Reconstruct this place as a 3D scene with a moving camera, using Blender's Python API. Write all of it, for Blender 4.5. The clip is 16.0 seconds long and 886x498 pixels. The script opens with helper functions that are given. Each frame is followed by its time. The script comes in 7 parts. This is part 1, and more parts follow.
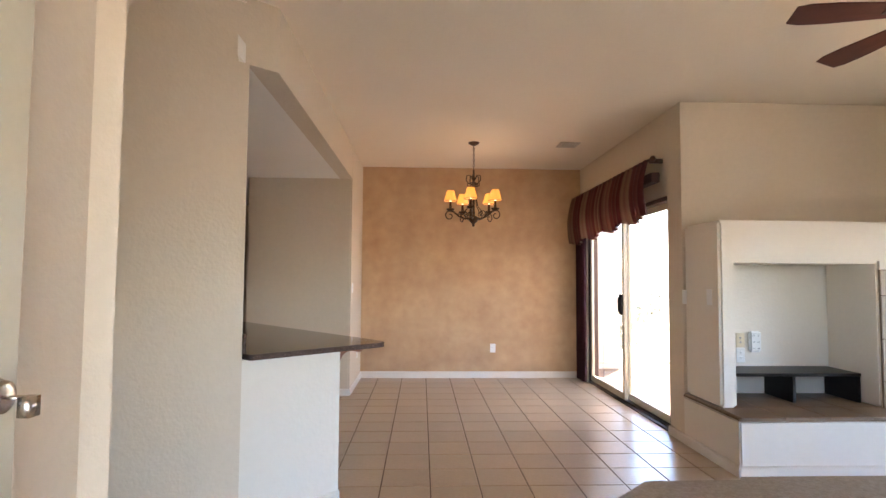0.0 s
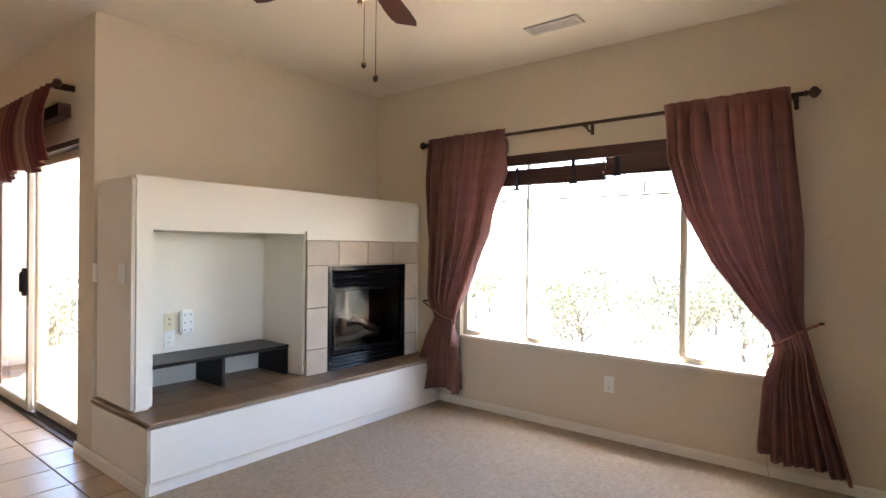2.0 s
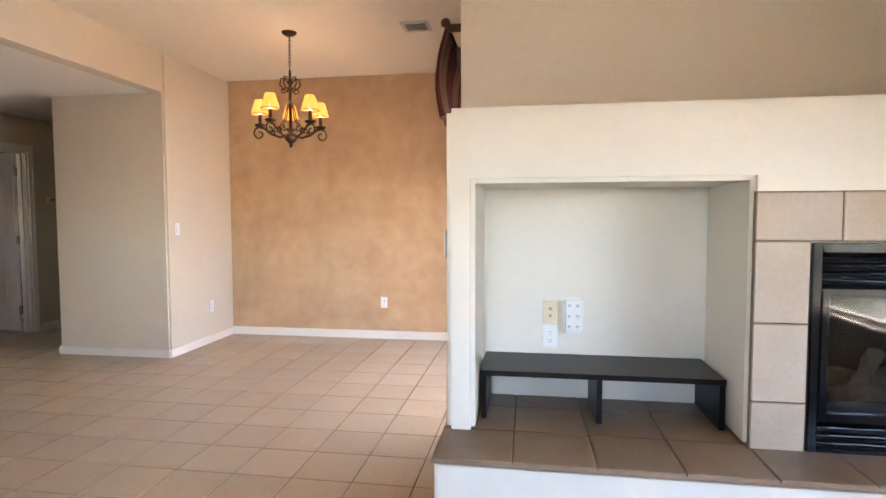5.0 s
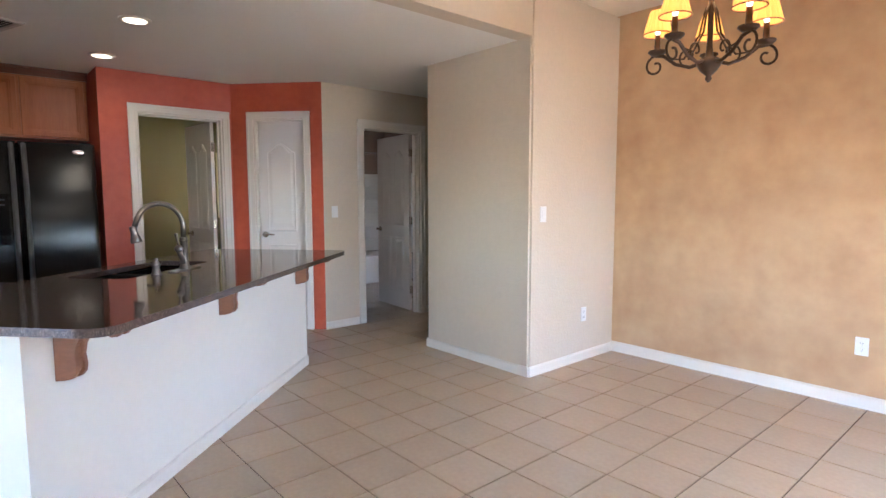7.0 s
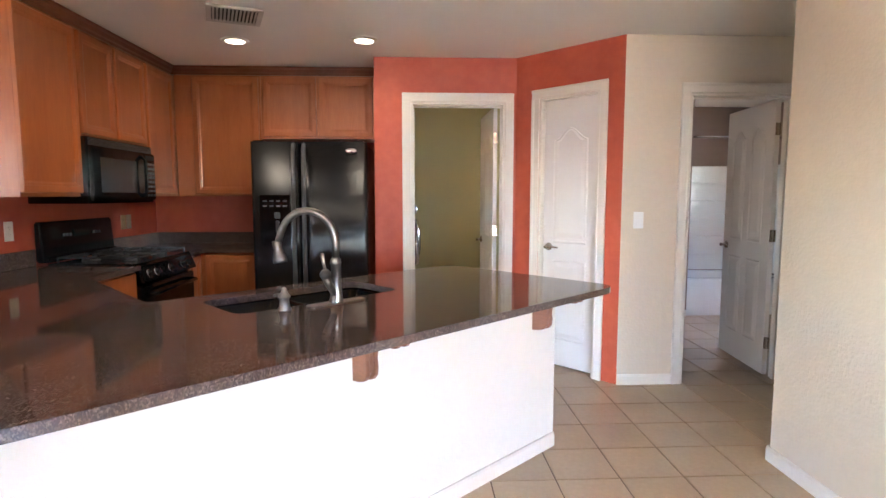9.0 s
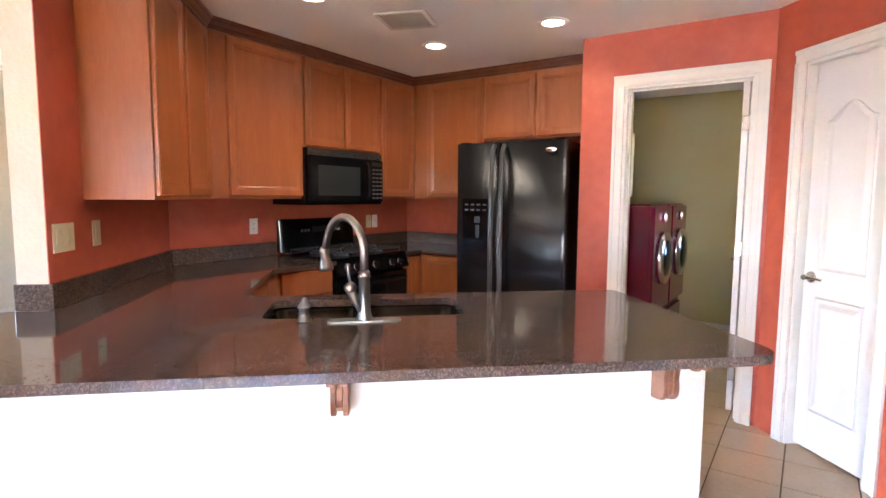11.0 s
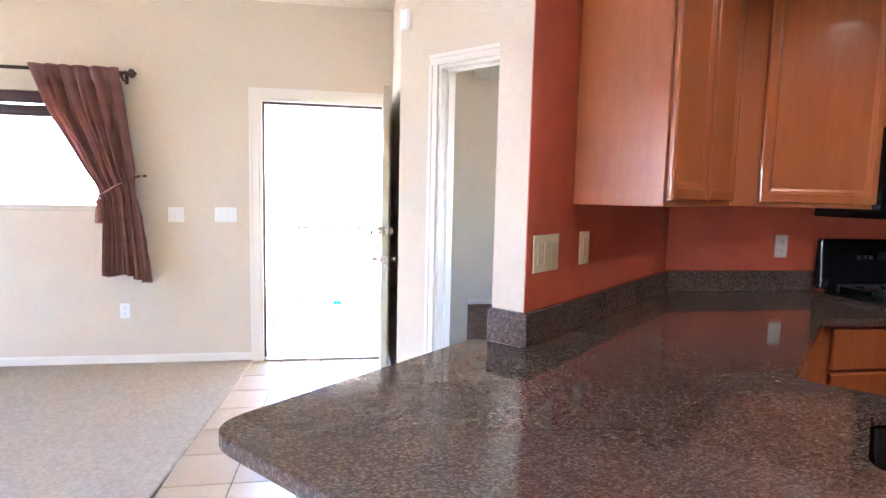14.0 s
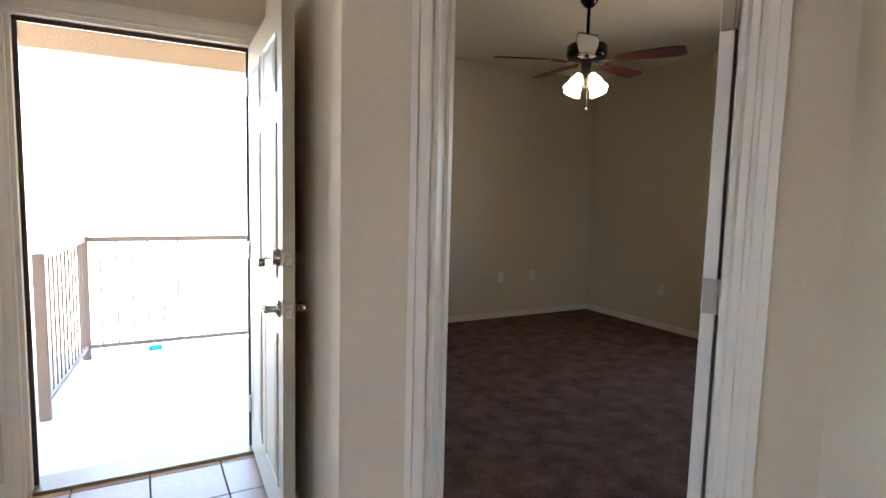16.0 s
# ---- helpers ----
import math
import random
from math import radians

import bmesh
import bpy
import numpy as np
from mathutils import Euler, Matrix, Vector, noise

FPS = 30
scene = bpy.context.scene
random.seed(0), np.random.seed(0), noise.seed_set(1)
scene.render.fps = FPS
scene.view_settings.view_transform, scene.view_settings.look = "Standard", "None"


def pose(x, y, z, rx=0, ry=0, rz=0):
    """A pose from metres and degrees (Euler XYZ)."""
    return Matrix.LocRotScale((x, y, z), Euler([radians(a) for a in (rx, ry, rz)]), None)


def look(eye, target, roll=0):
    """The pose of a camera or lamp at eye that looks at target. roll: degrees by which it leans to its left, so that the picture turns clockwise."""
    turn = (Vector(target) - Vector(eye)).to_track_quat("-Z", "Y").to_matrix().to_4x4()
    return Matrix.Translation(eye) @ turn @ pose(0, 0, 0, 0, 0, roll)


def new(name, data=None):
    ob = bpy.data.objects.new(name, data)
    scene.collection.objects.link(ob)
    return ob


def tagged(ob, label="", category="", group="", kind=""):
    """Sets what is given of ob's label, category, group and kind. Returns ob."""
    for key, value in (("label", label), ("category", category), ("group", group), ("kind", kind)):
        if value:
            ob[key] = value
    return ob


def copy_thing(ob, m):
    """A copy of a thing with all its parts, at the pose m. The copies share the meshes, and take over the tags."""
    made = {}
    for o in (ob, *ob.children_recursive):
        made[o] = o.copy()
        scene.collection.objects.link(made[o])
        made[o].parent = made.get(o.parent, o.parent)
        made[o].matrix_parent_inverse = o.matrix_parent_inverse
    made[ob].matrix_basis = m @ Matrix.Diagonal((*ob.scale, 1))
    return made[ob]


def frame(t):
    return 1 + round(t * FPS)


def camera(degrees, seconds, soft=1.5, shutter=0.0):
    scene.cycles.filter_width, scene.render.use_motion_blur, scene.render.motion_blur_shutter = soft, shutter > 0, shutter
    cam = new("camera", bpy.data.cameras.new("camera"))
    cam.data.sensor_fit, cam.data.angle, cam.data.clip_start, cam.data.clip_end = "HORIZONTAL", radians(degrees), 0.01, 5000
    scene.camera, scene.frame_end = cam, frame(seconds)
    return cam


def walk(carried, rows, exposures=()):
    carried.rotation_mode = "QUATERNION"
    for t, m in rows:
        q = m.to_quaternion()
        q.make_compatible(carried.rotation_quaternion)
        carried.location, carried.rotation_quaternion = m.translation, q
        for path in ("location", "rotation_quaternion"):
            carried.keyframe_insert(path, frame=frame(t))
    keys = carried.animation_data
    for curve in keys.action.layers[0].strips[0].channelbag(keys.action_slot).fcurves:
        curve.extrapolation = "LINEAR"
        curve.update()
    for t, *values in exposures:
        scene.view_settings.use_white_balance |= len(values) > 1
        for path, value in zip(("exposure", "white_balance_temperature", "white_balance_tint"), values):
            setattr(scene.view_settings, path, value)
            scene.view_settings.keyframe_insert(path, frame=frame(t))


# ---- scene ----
cam = camera(77.6, 16.0)
EXPOSURES = [(0, 4.35, 6450, 15), (1.2, 4.35, 6400, 13), (3.0, 4.45, 6450, 14), (3.6, 4.45, 6500, 15), (4.5, 4.72, 6350, 14), (5.2, 4.76, 6300, 13), (7.5, 5.1, 5550, 9), (8.2, 5.48, 5650, 8), (9.0, 5.75, 6000, 13), (11.4, 6.36, 5850, 15), (12.5, 6.75, 5650, 14), (13.5, 6.65, 5100, 13), (14.0, 6.05, 5150, 12), (14.5, 5.45, 5350, 11), (15.2, 4.8, 5600, 10), (16.0, 4.22, 5850, 10)]
PATH = [
    (0, (-0.198, -0.17, 1.315), (-0.122, 1.826, 1.422), 0.4),
    (0.5, (-0.183, 0.02, 1.402), (0.424, 1.925, 1.445), 0.2),
    (1, (0.021, 0.189, 1.403), (1.043, 1.908, 1.414), 0.4),
    (1.5, (0.284, 0.339, 1.394), (1.62, 1.828, 1.388), 0.6),
    (2, (0.617, 0.452, 1.365), (2.182, 1.698, 1.356), 0.6),
    (2.5, (1.03, 0.533, 1.347), (2.693, 1.644, 1.313), 0.5),
    (3, (1.383, 0.73, 1.339), (3.02, 1.878, 1.296), 0.6),
    (3.5, (1.691, 0.872, 1.307), (3.073, 2.318, 1.25), 0.5),
    (4, (1.997, 0.958, 1.288), (2.808, 2.785, 1.214), 0.0),
    (4.5, (2.16, 1.177, 1.288), (2.379, 3.163, 1.197), 0.0),
    (5, (2.295, 1.477, 1.303), (1.988, 3.45, 1.19), -0.1),
    (7.5, (1.264, 3.355, 1.337), (-0.419, 4.418, 1.151), 0.0),
    (8, (0.963, 3.645, 1.352), (-0.879, 4.404, 1.172), 0.1),
    (8.5, (0.729, 3.995, 1.353), (-1.22, 4.403, 1.165), -0.0),
    (9, (0.478, 4.309, 1.356), (-1.51, 4.402, 1.163), 0.0),
    (11.5, (-0.469, 5.384, 1.383), (-1.925, 4.026, 1.194), 0.4),
    (12, (-0.687, 5.382, 1.39), (-1.894, 3.799, 1.202), 0.4),
    (12.5, (-0.815, 5.251, 1.392), (-1.74, 3.488, 1.2), 0.7),
    (13, (-0.855, 5.03, 1.396), (-1.539, 3.161, 1.199), 0.9),
    (13.5, (-0.816, 4.739, 1.372), (-1.251, 2.797, 1.179), 1.0),
    (14, (-0.679, 4.422, 1.372), (-1.009, 2.46, 1.176), 1.3),
    (14.5, (-0.52, 4.026, 1.376), (-0.842, 2.063, 1.172), 1.3),
    (15, (-0.416, 3.649, 1.368), (-0.776, 1.693, 1.16), 1.6),
    (15.5, (-0.395, 3.234, 1.359), (-1.051, 1.356, 1.158), 1.5),
    (16, (-0.439, 2.784, 1.365), (-1.398, 1.04, 1.171), 1.4),
]
walk(cam, [(t, look(e, a, r)) for t, e, a, r in PATH], EXPOSURES)

# ---- world and large lights ----
world = bpy.data.worlds.new("sky")
scene.world = world
world.use_nodes = True
wn = world.node_tree
sky = wn.nodes.new("ShaderNodeTexSky")
sky.sky_type, sky.sun_disc = "NISHITA", False
sky.sun_elevation, sky.sun_rotation = radians(73), radians(32)
wn.nodes["Background"].inputs["Strength"].default_value = 0.15
wn.links.new(sky.outputs[0], wn.nodes["Background"].inputs["Color"])

sun = new("sun", bpy.data.lights.new("sun", "SUN"))
sun.data.energy, sun.data.angle, sun.data.color = 4.6, radians(0.6), (1.0, 0.95, 0.87)
sun.matrix_world = look((0, 0, 0), (-math.sin(radians(32)) * math.cos(radians(73)), -math.cos(radians(32)) * math.cos(radians(73)), -math.sin(radians(73))))


def opening_light(name, eye, target, w, h):
    """Guides the sky's own light through an opening; gives off none itself."""
    lamp = new(name, bpy.data.lights.new(name, "AREA"))
    lamp.data.shape, lamp.data.size, lamp.data.size_y = "RECTANGLE", w, h
    lamp.data.cycles.is_portal = True
    lamp.matrix_world = look(eye, target)
    return lamp


def glow(name, eye, power, radius, color=(1.0, 0.78, 0.5), kind="POINT"):
    lamp = new(name, bpy.data.lights.new(name, kind))
    lamp.data.energy, lamp.data.color, lamp.data.shadow_soft_size = power, color, radius
    lamp.location = eye
    return lamp


opening_light("daylight_east", (4.55, 2.07, 1.355), (0, 2.07, 1.355), 2.42, 1.49)
opening_light("daylight_south", (1.96, -0.25, 1.625), (1.96, 3, 1.625), 1.58, 0.87)
opening_light("daylight_door", (-0.46, -0.25, 1.04), (-0.46, 3, 1.04), 0.98, 2.08)
opening_light("daylight_slider", (2.09, 5.745, 1.03), (0, 5.745, 1.03), 2.37, 2.06)
# these three openings are unseen, added to light the rooms beyond
opening_light("daylight_bedroom", (-5.36, 0.95, 1.5), (-3.0, 0.95, 1.5), 1.2, 1.1)
opening_light("daylight_laundry", (-6.05, 5.86, 1.5), (-6.05, 4.0, 1.5), 0.6, 0.9)
opening_light("daylight_bath", (-4.40, 8.71, 1.575), (-4.40, 6.5, 1.575), 0.60, 0.75)

# ---- materials ----


def node_mat(name):
    m = bpy.data.materials.new(name)
    m.use_nodes = True
    return m, m.node_tree.nodes, m.node_tree.links, m.node_tree.nodes["Principled BSDF"]


def rgb(c):
    return (c[0], c[1], c[2], 1.0)


def surface(name, base, second=None, rough=0.6, metal=0.0, big=2.0, fine=60.0, mix=0.5, bump=0.0, bump_scale=120.0, coat=0.0, per_object=0.0, stretch=(1, 1, 1), spec=0.5, contrast=(0.35, 0.65)):
    """A procedural surface: two tones mixed at two scales, with fine relief."""
    m, n, l, p = node_mat(name)
    second = second or tuple(v * 0.9 for v in base)
    tc = n.new("ShaderNodeTexCoord")
    mp = n.new("ShaderNodeMapping")
    mp.inputs["Scale"].default_value = stretch
    l.new(tc.outputs["Object"], mp.inputs["Vector"])
    a, b = n.new("ShaderNodeTexNoise"), n.new("ShaderNodeTexNoise")
    a.inputs["Scale"].default_value, a.inputs["Detail"].default_value = big, 6.0
    b.inputs["Scale"].default_value, b.inputs["Detail"].default_value = fine, 3.0
    l.new(mp.outputs[0], a.inputs["Vector"])
    l.new(mp.outputs[0], b.inputs["Vector"])
    add = n.new("ShaderNodeMath")
    add.operation = "MULTIPLY_ADD"
    add.inputs[1].default_value = 0.4
    sub = n.new("ShaderNodeMath")
    sub.operation = "MULTIPLY"
    sub.inputs[1].default_value = 0.6
    l.new(a.outputs["Fac"], sub.inputs[0])
    l.new(b.outputs["Fac"], add.inputs[0])
    l.new(sub.outputs[0], add.inputs[2])
    ramp = n.new("ShaderNodeMapRange")
    ramp.inputs["From Min"].default_value, ramp.inputs["From Max"].default_value = contrast
    l.new(add.outputs[0], ramp.inputs["Value"])
    mx = n.new("ShaderNodeMix")
    mx.data_type = "RGBA"
    mx.inputs["A"].default_value, mx.inputs["B"].default_value = rgb(base), rgb(second)
    sc = n.new("ShaderNodeMath")
    sc.operation = "MULTIPLY"
    sc.inputs[1].default_value = mix * 2
    sc.use_clamp = True
    l.new(ramp.outputs[0], sc.inputs[0])
    l.new(sc.outputs[0], mx.inputs["Factor"])
    out = mx.outputs["Result"]
    if per_object:
        oi, hs = n.new("ShaderNodeObjectInfo"), n.new("ShaderNodeHueSaturation")
        mr = n.new("ShaderNodeMapRange")
        mr.inputs["To Min"].default_value, mr.inputs["To Max"].default_value = 1 - per_object, 1 + per_object
        l.new(oi.outputs["Random"], mr.inputs["Value"])
        l.new(mr.outputs[0], hs.inputs["Value"])
        l.new(out, hs.inputs["Color"])
        out = hs.outputs["Color"]
    l.new(out, p.inputs["Base Color"])
    p.inputs["Roughness"].default_value, p.inputs["Metallic"].default_value = rough, metal
    p.inputs["Specular IOR Level"].default_value = spec
    p.inputs["Coat Weight"].default_value = coat
    p.inputs["Coat Roughness"].default_value = 0.08
    if bump:
        t, bp = n.new("ShaderNodeTexNoise"), n.new("ShaderNodeBump")
        t.inputs["Scale"].default_value, t.inputs["Detail"].default_value = bump_scale, 2.0
        bp.inputs["Strength"].default_value, bp.inputs["Distance"].default_value = bump, 0.004
        l.new(tc.outputs["Object"], t.inputs["Vector"])
        l.new(t.outputs["Fac"], bp.inputs["Height"])
        l.new(bp.outputs[0], p.inputs["Normal"])
    return m


def emitter(name, color, strength):
    m, n, l, p = node_mat(name)
    p.inputs["Base Color"].default_value = rgb(color)
    p.inputs["Emission Color"].default_value = rgb(color)
    p.inputs["Emission Strength"].default_value = strength
    return m


def glass(name, tint=(1, 1, 1), rough=0.0):
    m, n, l, p = node_mat(name)
    p.inputs["Base Color"].default_value = rgb(tint)
    p.inputs["Roughness"].default_value = rough
    p.inputs["Transmission Weight"].default_value = 1.0
    p.inputs["IOR"].default_value = 1.45
    return m


M_WALL = surface("cream_wall_paint", (0.655, 0.555, 0.425), (0.615, 0.52, 0.395), 0.75, big=0.8, fine=25, bump=0.55, bump_scale=55)
M_CREAM = surface("pale_cream_paint", (0.76, 0.70, 0.605), (0.73, 0.67, 0.575), 0.75, big=0.8, fine=25, bump=0.3, bump_scale=45)
M_GOLD = surface("gold_faux_plaster", (0.585, 0.385, 0.21), (0.435, 0.26, 0.132), 0.6, big=2.0, fine=7, mix=0.5, bump=0.25, bump_scale=30, contrast=(0.33, 0.67))
M_RED = surface("brick_red_wall_paint", (0.53, 0.105, 0.05), (0.44, 0.075, 0.036), 0.55, big=3.0, fine=14, bump=0.3, bump_scale=45)
M_GREEN = surface("olive_wall_paint", (0.48, 0.42, 0.21), (0.455, 0.395, 0.195), 0.75, big=0.8, bump=0.3, bump_scale=45)
M_TAUPE = surface("taupe_wall_paint", (0.27, 0.20, 0.165), (0.25, 0.185, 0.15), 0.75, big=0.8, bump=0.3, bump_scale=45)
M_CEIL = surface("ceiling_paint", (0.82, 0.73, 0.60), (0.79, 0.70, 0.57), 0.85, big=1.0, bump=0.5, bump_scale=35)
M_KCEIL = surface("kitchen_ceiling_paint", (0.84, 0.80, 0.73), (0.81, 0.77, 0.70), 0.85, big=1.0, bump=0.5, bump_scale=35)
M_TRIM = surface("white_trim_paint", (0.76, 0.70, 0.615), (0.73, 0.67, 0.585), 0.4, big=3)
M_DOOR = surface("white_door_paint", (0.76, 0.70, 0.64), (0.73, 0.67, 0.61), 0.38, big=3)
M_GROUT = surface("grey_brown_grout", (0.185, 0.13, 0.088), (0.145, 0.10, 0.066), 0.95, big=6, spec=0.15)
M_TILE = surface("beige_floor_tile", (0.50, 0.365, 0.235), (0.42, 0.30, 0.185), 0.31, big=3.5, fine=40, bump=0.06, bump_scale=14, per_object=0.06)
M_CARPET = surface("beige_cut_pile_carpet", (0.47, 0.385, 0.295), (0.285, 0.23, 0.17), 1.0, big=42.0, fine=140.0, mix=0.5, bump=1.0, bump_scale=150, spec=0.1, contrast=(0.30, 0.74))
M_CARPET_B = surface("brown_cut_pile_carpet", (0.185, 0.118, 0.084), (0.095, 0.06, 0.043), 1.0, big=7.0, fine=70.0, bump=1.0, bump_scale=130, spec=0.1, contrast=(0.40, 0.60))
M_CONC = surface("pale_concrete", (0.62, 0.59, 0.54), (0.54, 0.51, 0.46), 0.85, big=1.5, fine=40, bump=0.3, bump_scale=60)
M_STUCCO = surface("tan_exterior_stucco", (0.46, 0.37, 0.28), (0.42, 0.335, 0.25), 0.9, big=2.0, bump=0.8, bump_scale=60)

# ---- builders ----


def add_box(bm, x0, x1, y0, y1, z0, z1, m=None):
    vs = [bm.verts.new((x, y, z)) for z in (z0, z1) for x, y in ((x0, y0), (x1, y0), (x1, y1), (x0, y1))]
    for f in ((3, 2, 1, 0), (4, 5, 6, 7), (0, 1, 5, 4), (1, 2, 6, 5), (2, 3, 7, 6), (3, 0, 4, 7)):
        bm.faces.new([vs[i] for i in f])
    if m is not None:
        bmesh.ops.transform(bm, matrix=m, verts=vs)
    return vs


def add_prism(bm, pts, z0, z1):
    """An upright prism over a counter-clockwise plan."""
    lo = [bm.verts.new((x, y, z0)) for x, y in pts]
    hi = [bm.verts.new((x, y, z1)) for x, y in pts]
    bm.faces.new(list(reversed(lo)))
    bm.faces.new(hi)
    k = len(pts)
    for i in range(k):
        bm.faces.new((lo[i], lo[(i + 1) % k], hi[(i + 1) % k], hi[i]))
    return lo + hi


def add_cyl(bm, r0, r1, z0, z1, seg=16, m=None, caps=True):
    g = bmesh.ops.create_cone(bm, cap_ends=caps, segments=seg, radius1=r0, radius2=r1, depth=z1 - z0, matrix=Matrix.Translation((0, 0, (z0 + z1) / 2)))
    if m is not None:
        bmesh.ops.transform(bm, matrix=m, verts=g["verts"])
    return g["verts"]


def add_lathe(bm, profile, seg=20, m=None):
    """A turned body: (radius, height) from bottom to top."""
    rings = []
    for r, z in profile:
        rings.append([bm.verts.new((max(r, 0.0004) * math.cos(2 * math.pi * i / seg), max(r, 0.0004) * math.sin(2 * math.pi * i / seg), z)) for i in range(seg)])
    for a, b in zip(rings, rings[1:]):
        for i in range(seg):
            bm.faces.new((a[i], a[(i + 1) % seg], b[(i + 1) % seg], b[i]))
    bm.faces.new(list(reversed(rings[0])))
    bm.faces.new(rings[-1])
    vs = [v for r in rings for v in r]
    if m is not None:
        bmesh.ops.transform(bm, matrix=m, verts=vs)
    return vs


def add_tube(bm, path, radius, seg=10, m=None, radii=None):
    """A round bar along a path of points."""
    pts = [Vector(p) for p in path]
    rings, up = [], Vector((0.13, 0.29, 1)).normalized()
    for i, p in enumerate(pts):
        d = (pts[min(i + 1, len(pts) - 1)] - pts[max(i - 1, 0)]).normalized()
        u = d.cross(up)
        if u.length < 0.05:
            u = d.cross(Vector((1, 0, 0)))
        u.normalize()
        w = d.cross(u)
        up = -w if (-w).dot(up) > 0 else w
        r = radii[i] if radii else radius
        rings.append([bm.verts.new(p + r * (math.cos(2 * math.pi * k / seg) * u + math.sin(2 * math.pi * k / seg) * up)) for k in range(seg)])
    for a, b in zip(rings, rings[1:]):
        for k in range(seg):
            bm.faces.new((a[k], a[(k + 1) % seg], b[(k + 1) % seg], b[k]))
    bm.faces.new(rings[0])
    bm.faces.new(rings[-1])
    vs = [v for r in rings for v in r]
    if m is not None:
        bmesh.ops.transform(bm, matrix=m, verts=vs)
    return vs


def finish(bm, bevel=0.0, smooth=False, segs=2):
    bmesh.ops.recalc_face_normals(bm, faces=bm.faces)
    if bevel:
        es = [e for e in bm.edges if len(e.link_faces) == 2 and e.calc_face_angle(0) > 0.5]
        bmesh.ops.bevel(bm, geom=es, offset=bevel, segments=segs, affect="EDGES", clamp_overlap=True)
    for f in bm.faces:
        f.smooth = smooth
    return bm


def thing(name, bm, mat, m=None, label="", category="", group="", kind=""):
    """A top-level object: a mesh, or an Empty where bm is None."""
    data = None
    if bm is not None:
        data = bpy.data.meshes.new(name)
        bm.to_mesh(data)
        bm.free()
        data.materials.append(mat)
    ob = new(name, data)
    if m is not None:
        ob.matrix_basis = m
    return tagged(ob, label, category, group, kind)


def part(name, bm, mat, parent, label="", m=None):
    """One mesh object under a thing or a part, in its parent's space."""
    data = bpy.data.meshes.new(name)
    bm.to_mesh(data)
    bm.free()
    data.materials.append(mat)
    ob = new(name, data)
    ob.parent = parent
    if m is not None:
        ob.matrix_basis = m
    return tagged(ob, label)


def box(x0, x1, y0, y1, z0, z1, bevel=0.0, segs=2):
    bm = bmesh.new()
    add_box(bm, x0, x1, y0, y1, z0, z1)
    return finish(bm, bevel, segs=segs)


def wall_mesh(length, thick, z0, z1, openings=()):
    """A wall along +x from 0, its room face at y = 0 and its back at y = thick, with openings (u0, u1, z0, z1) cut through it."""
    us = sorted({0.0, length, *[min(max(o[i], 0), length) for o in openings for i in (0, 1)]})
    zs = sorted({z0, z1, *[min(max(o[i], z0), z1) for o in openings for i in (2, 3)]})

    def solid(i, j):
        if not (0 <= i < len(us) - 1 and 0 <= j < len(zs) - 1):
            return False
        u, z = (us[i] + us[i + 1]) / 2, (zs[j] + zs[j + 1]) / 2
        return not any(o[0] < u < o[1] and o[2] < z < o[3] for o in openings)

    bm = bmesh.new()
    seen = {}

    def v(u, y, z):
        key = (round(u, 5), round(y, 5), round(z, 5))
        if key not in seen:
            seen[key] = bm.verts.new((u, y, z))
        return seen[key]

    for i in range(len(us) - 1):
        for j in range(len(zs) - 1):
            if not solid(i, j):
                continue
            a, b, c, d = us[i], us[i + 1], zs[j], zs[j + 1]
            bm.faces.new((v(a, 0, c), v(b, 0, c), v(b, 0, d), v(a, 0, d)))
            bm.faces.new((v(b, thick, c), v(a, thick, c), v(a, thick, d), v(b, thick, d)))
            if not solid(i - 1, j):
                bm.faces.new((v(a, thick, c), v(a, 0, c), v(a, 0, d), v(a, thick, d)))
            if not solid(i + 1, j):
                bm.faces.new((v(b, 0, c), v(b, thick, c), v(b, thick, d), v(b, 0, d)))
            if not solid(i, j - 1):
                bm.faces.new((v(a, thick, c), v(b, thick, c), v(b, 0, c), v(a, 0, c)))
            if not solid(i, j + 1):
                bm.faces.new((v(a, 0, d), v(b, 0, d), v(b, thick, d), v(a, thick, d)))
    bmesh.ops.recalc_face_normals(bm, faces=bm.faces)
    return bm


def along(p, q):
    """The pose of a wall whose room face runs from p to q, the room to the right of that way."""
    return pose(p[0], p[1], 0, 0, 0, math.degrees(math.atan2(q[1] - p[1], q[0] - p[0])))


def wall(name, p, q, thick, z0, z1, mat, openings=(), label=""):
    bm = wall_mesh(math.dist(p, q), thick, z0, z1, openings)
    return thing(name, bm, mat, along(p, q), label or "painted textured wall", "wall", kind="structure")


# ---- plan ----
H, HK = 2.81, 2.446          # ceilings of the great room and of the kitchen
XE, YS, YN = 4.415, -0.11, 7.219
XW = -1.0                    # west side of the dining space, of the header and of the entry
YF = 4.30                    # living room's north wall
XS = 1.95                    # sliding door's wall
# the peninsula's own axes: S runs along it to the north-west, Q across it to the north-east
KA = radians(48)
PEN = Matrix(((-math.cos(KA), math.sin(KA), 0, 0), (math.sin(KA), math.cos(KA), 0, 0), (0, 0, 1, 0), (0, 0, 0, 1)))


def pq(s, q):
    return (-math.cos(KA) * s + math.sin(KA) * q, math.sin(KA) * s + math.cos(KA) * q)


S_OUT, S_IN = 2.79, 2.905    # faces of the kitchen's slanting wall
YK, XK = 1.90, -4.74         # stove wall and fridge wall
XR = -4.01                   # red wall beside the fridge
XH = -3.32                   # hall wall

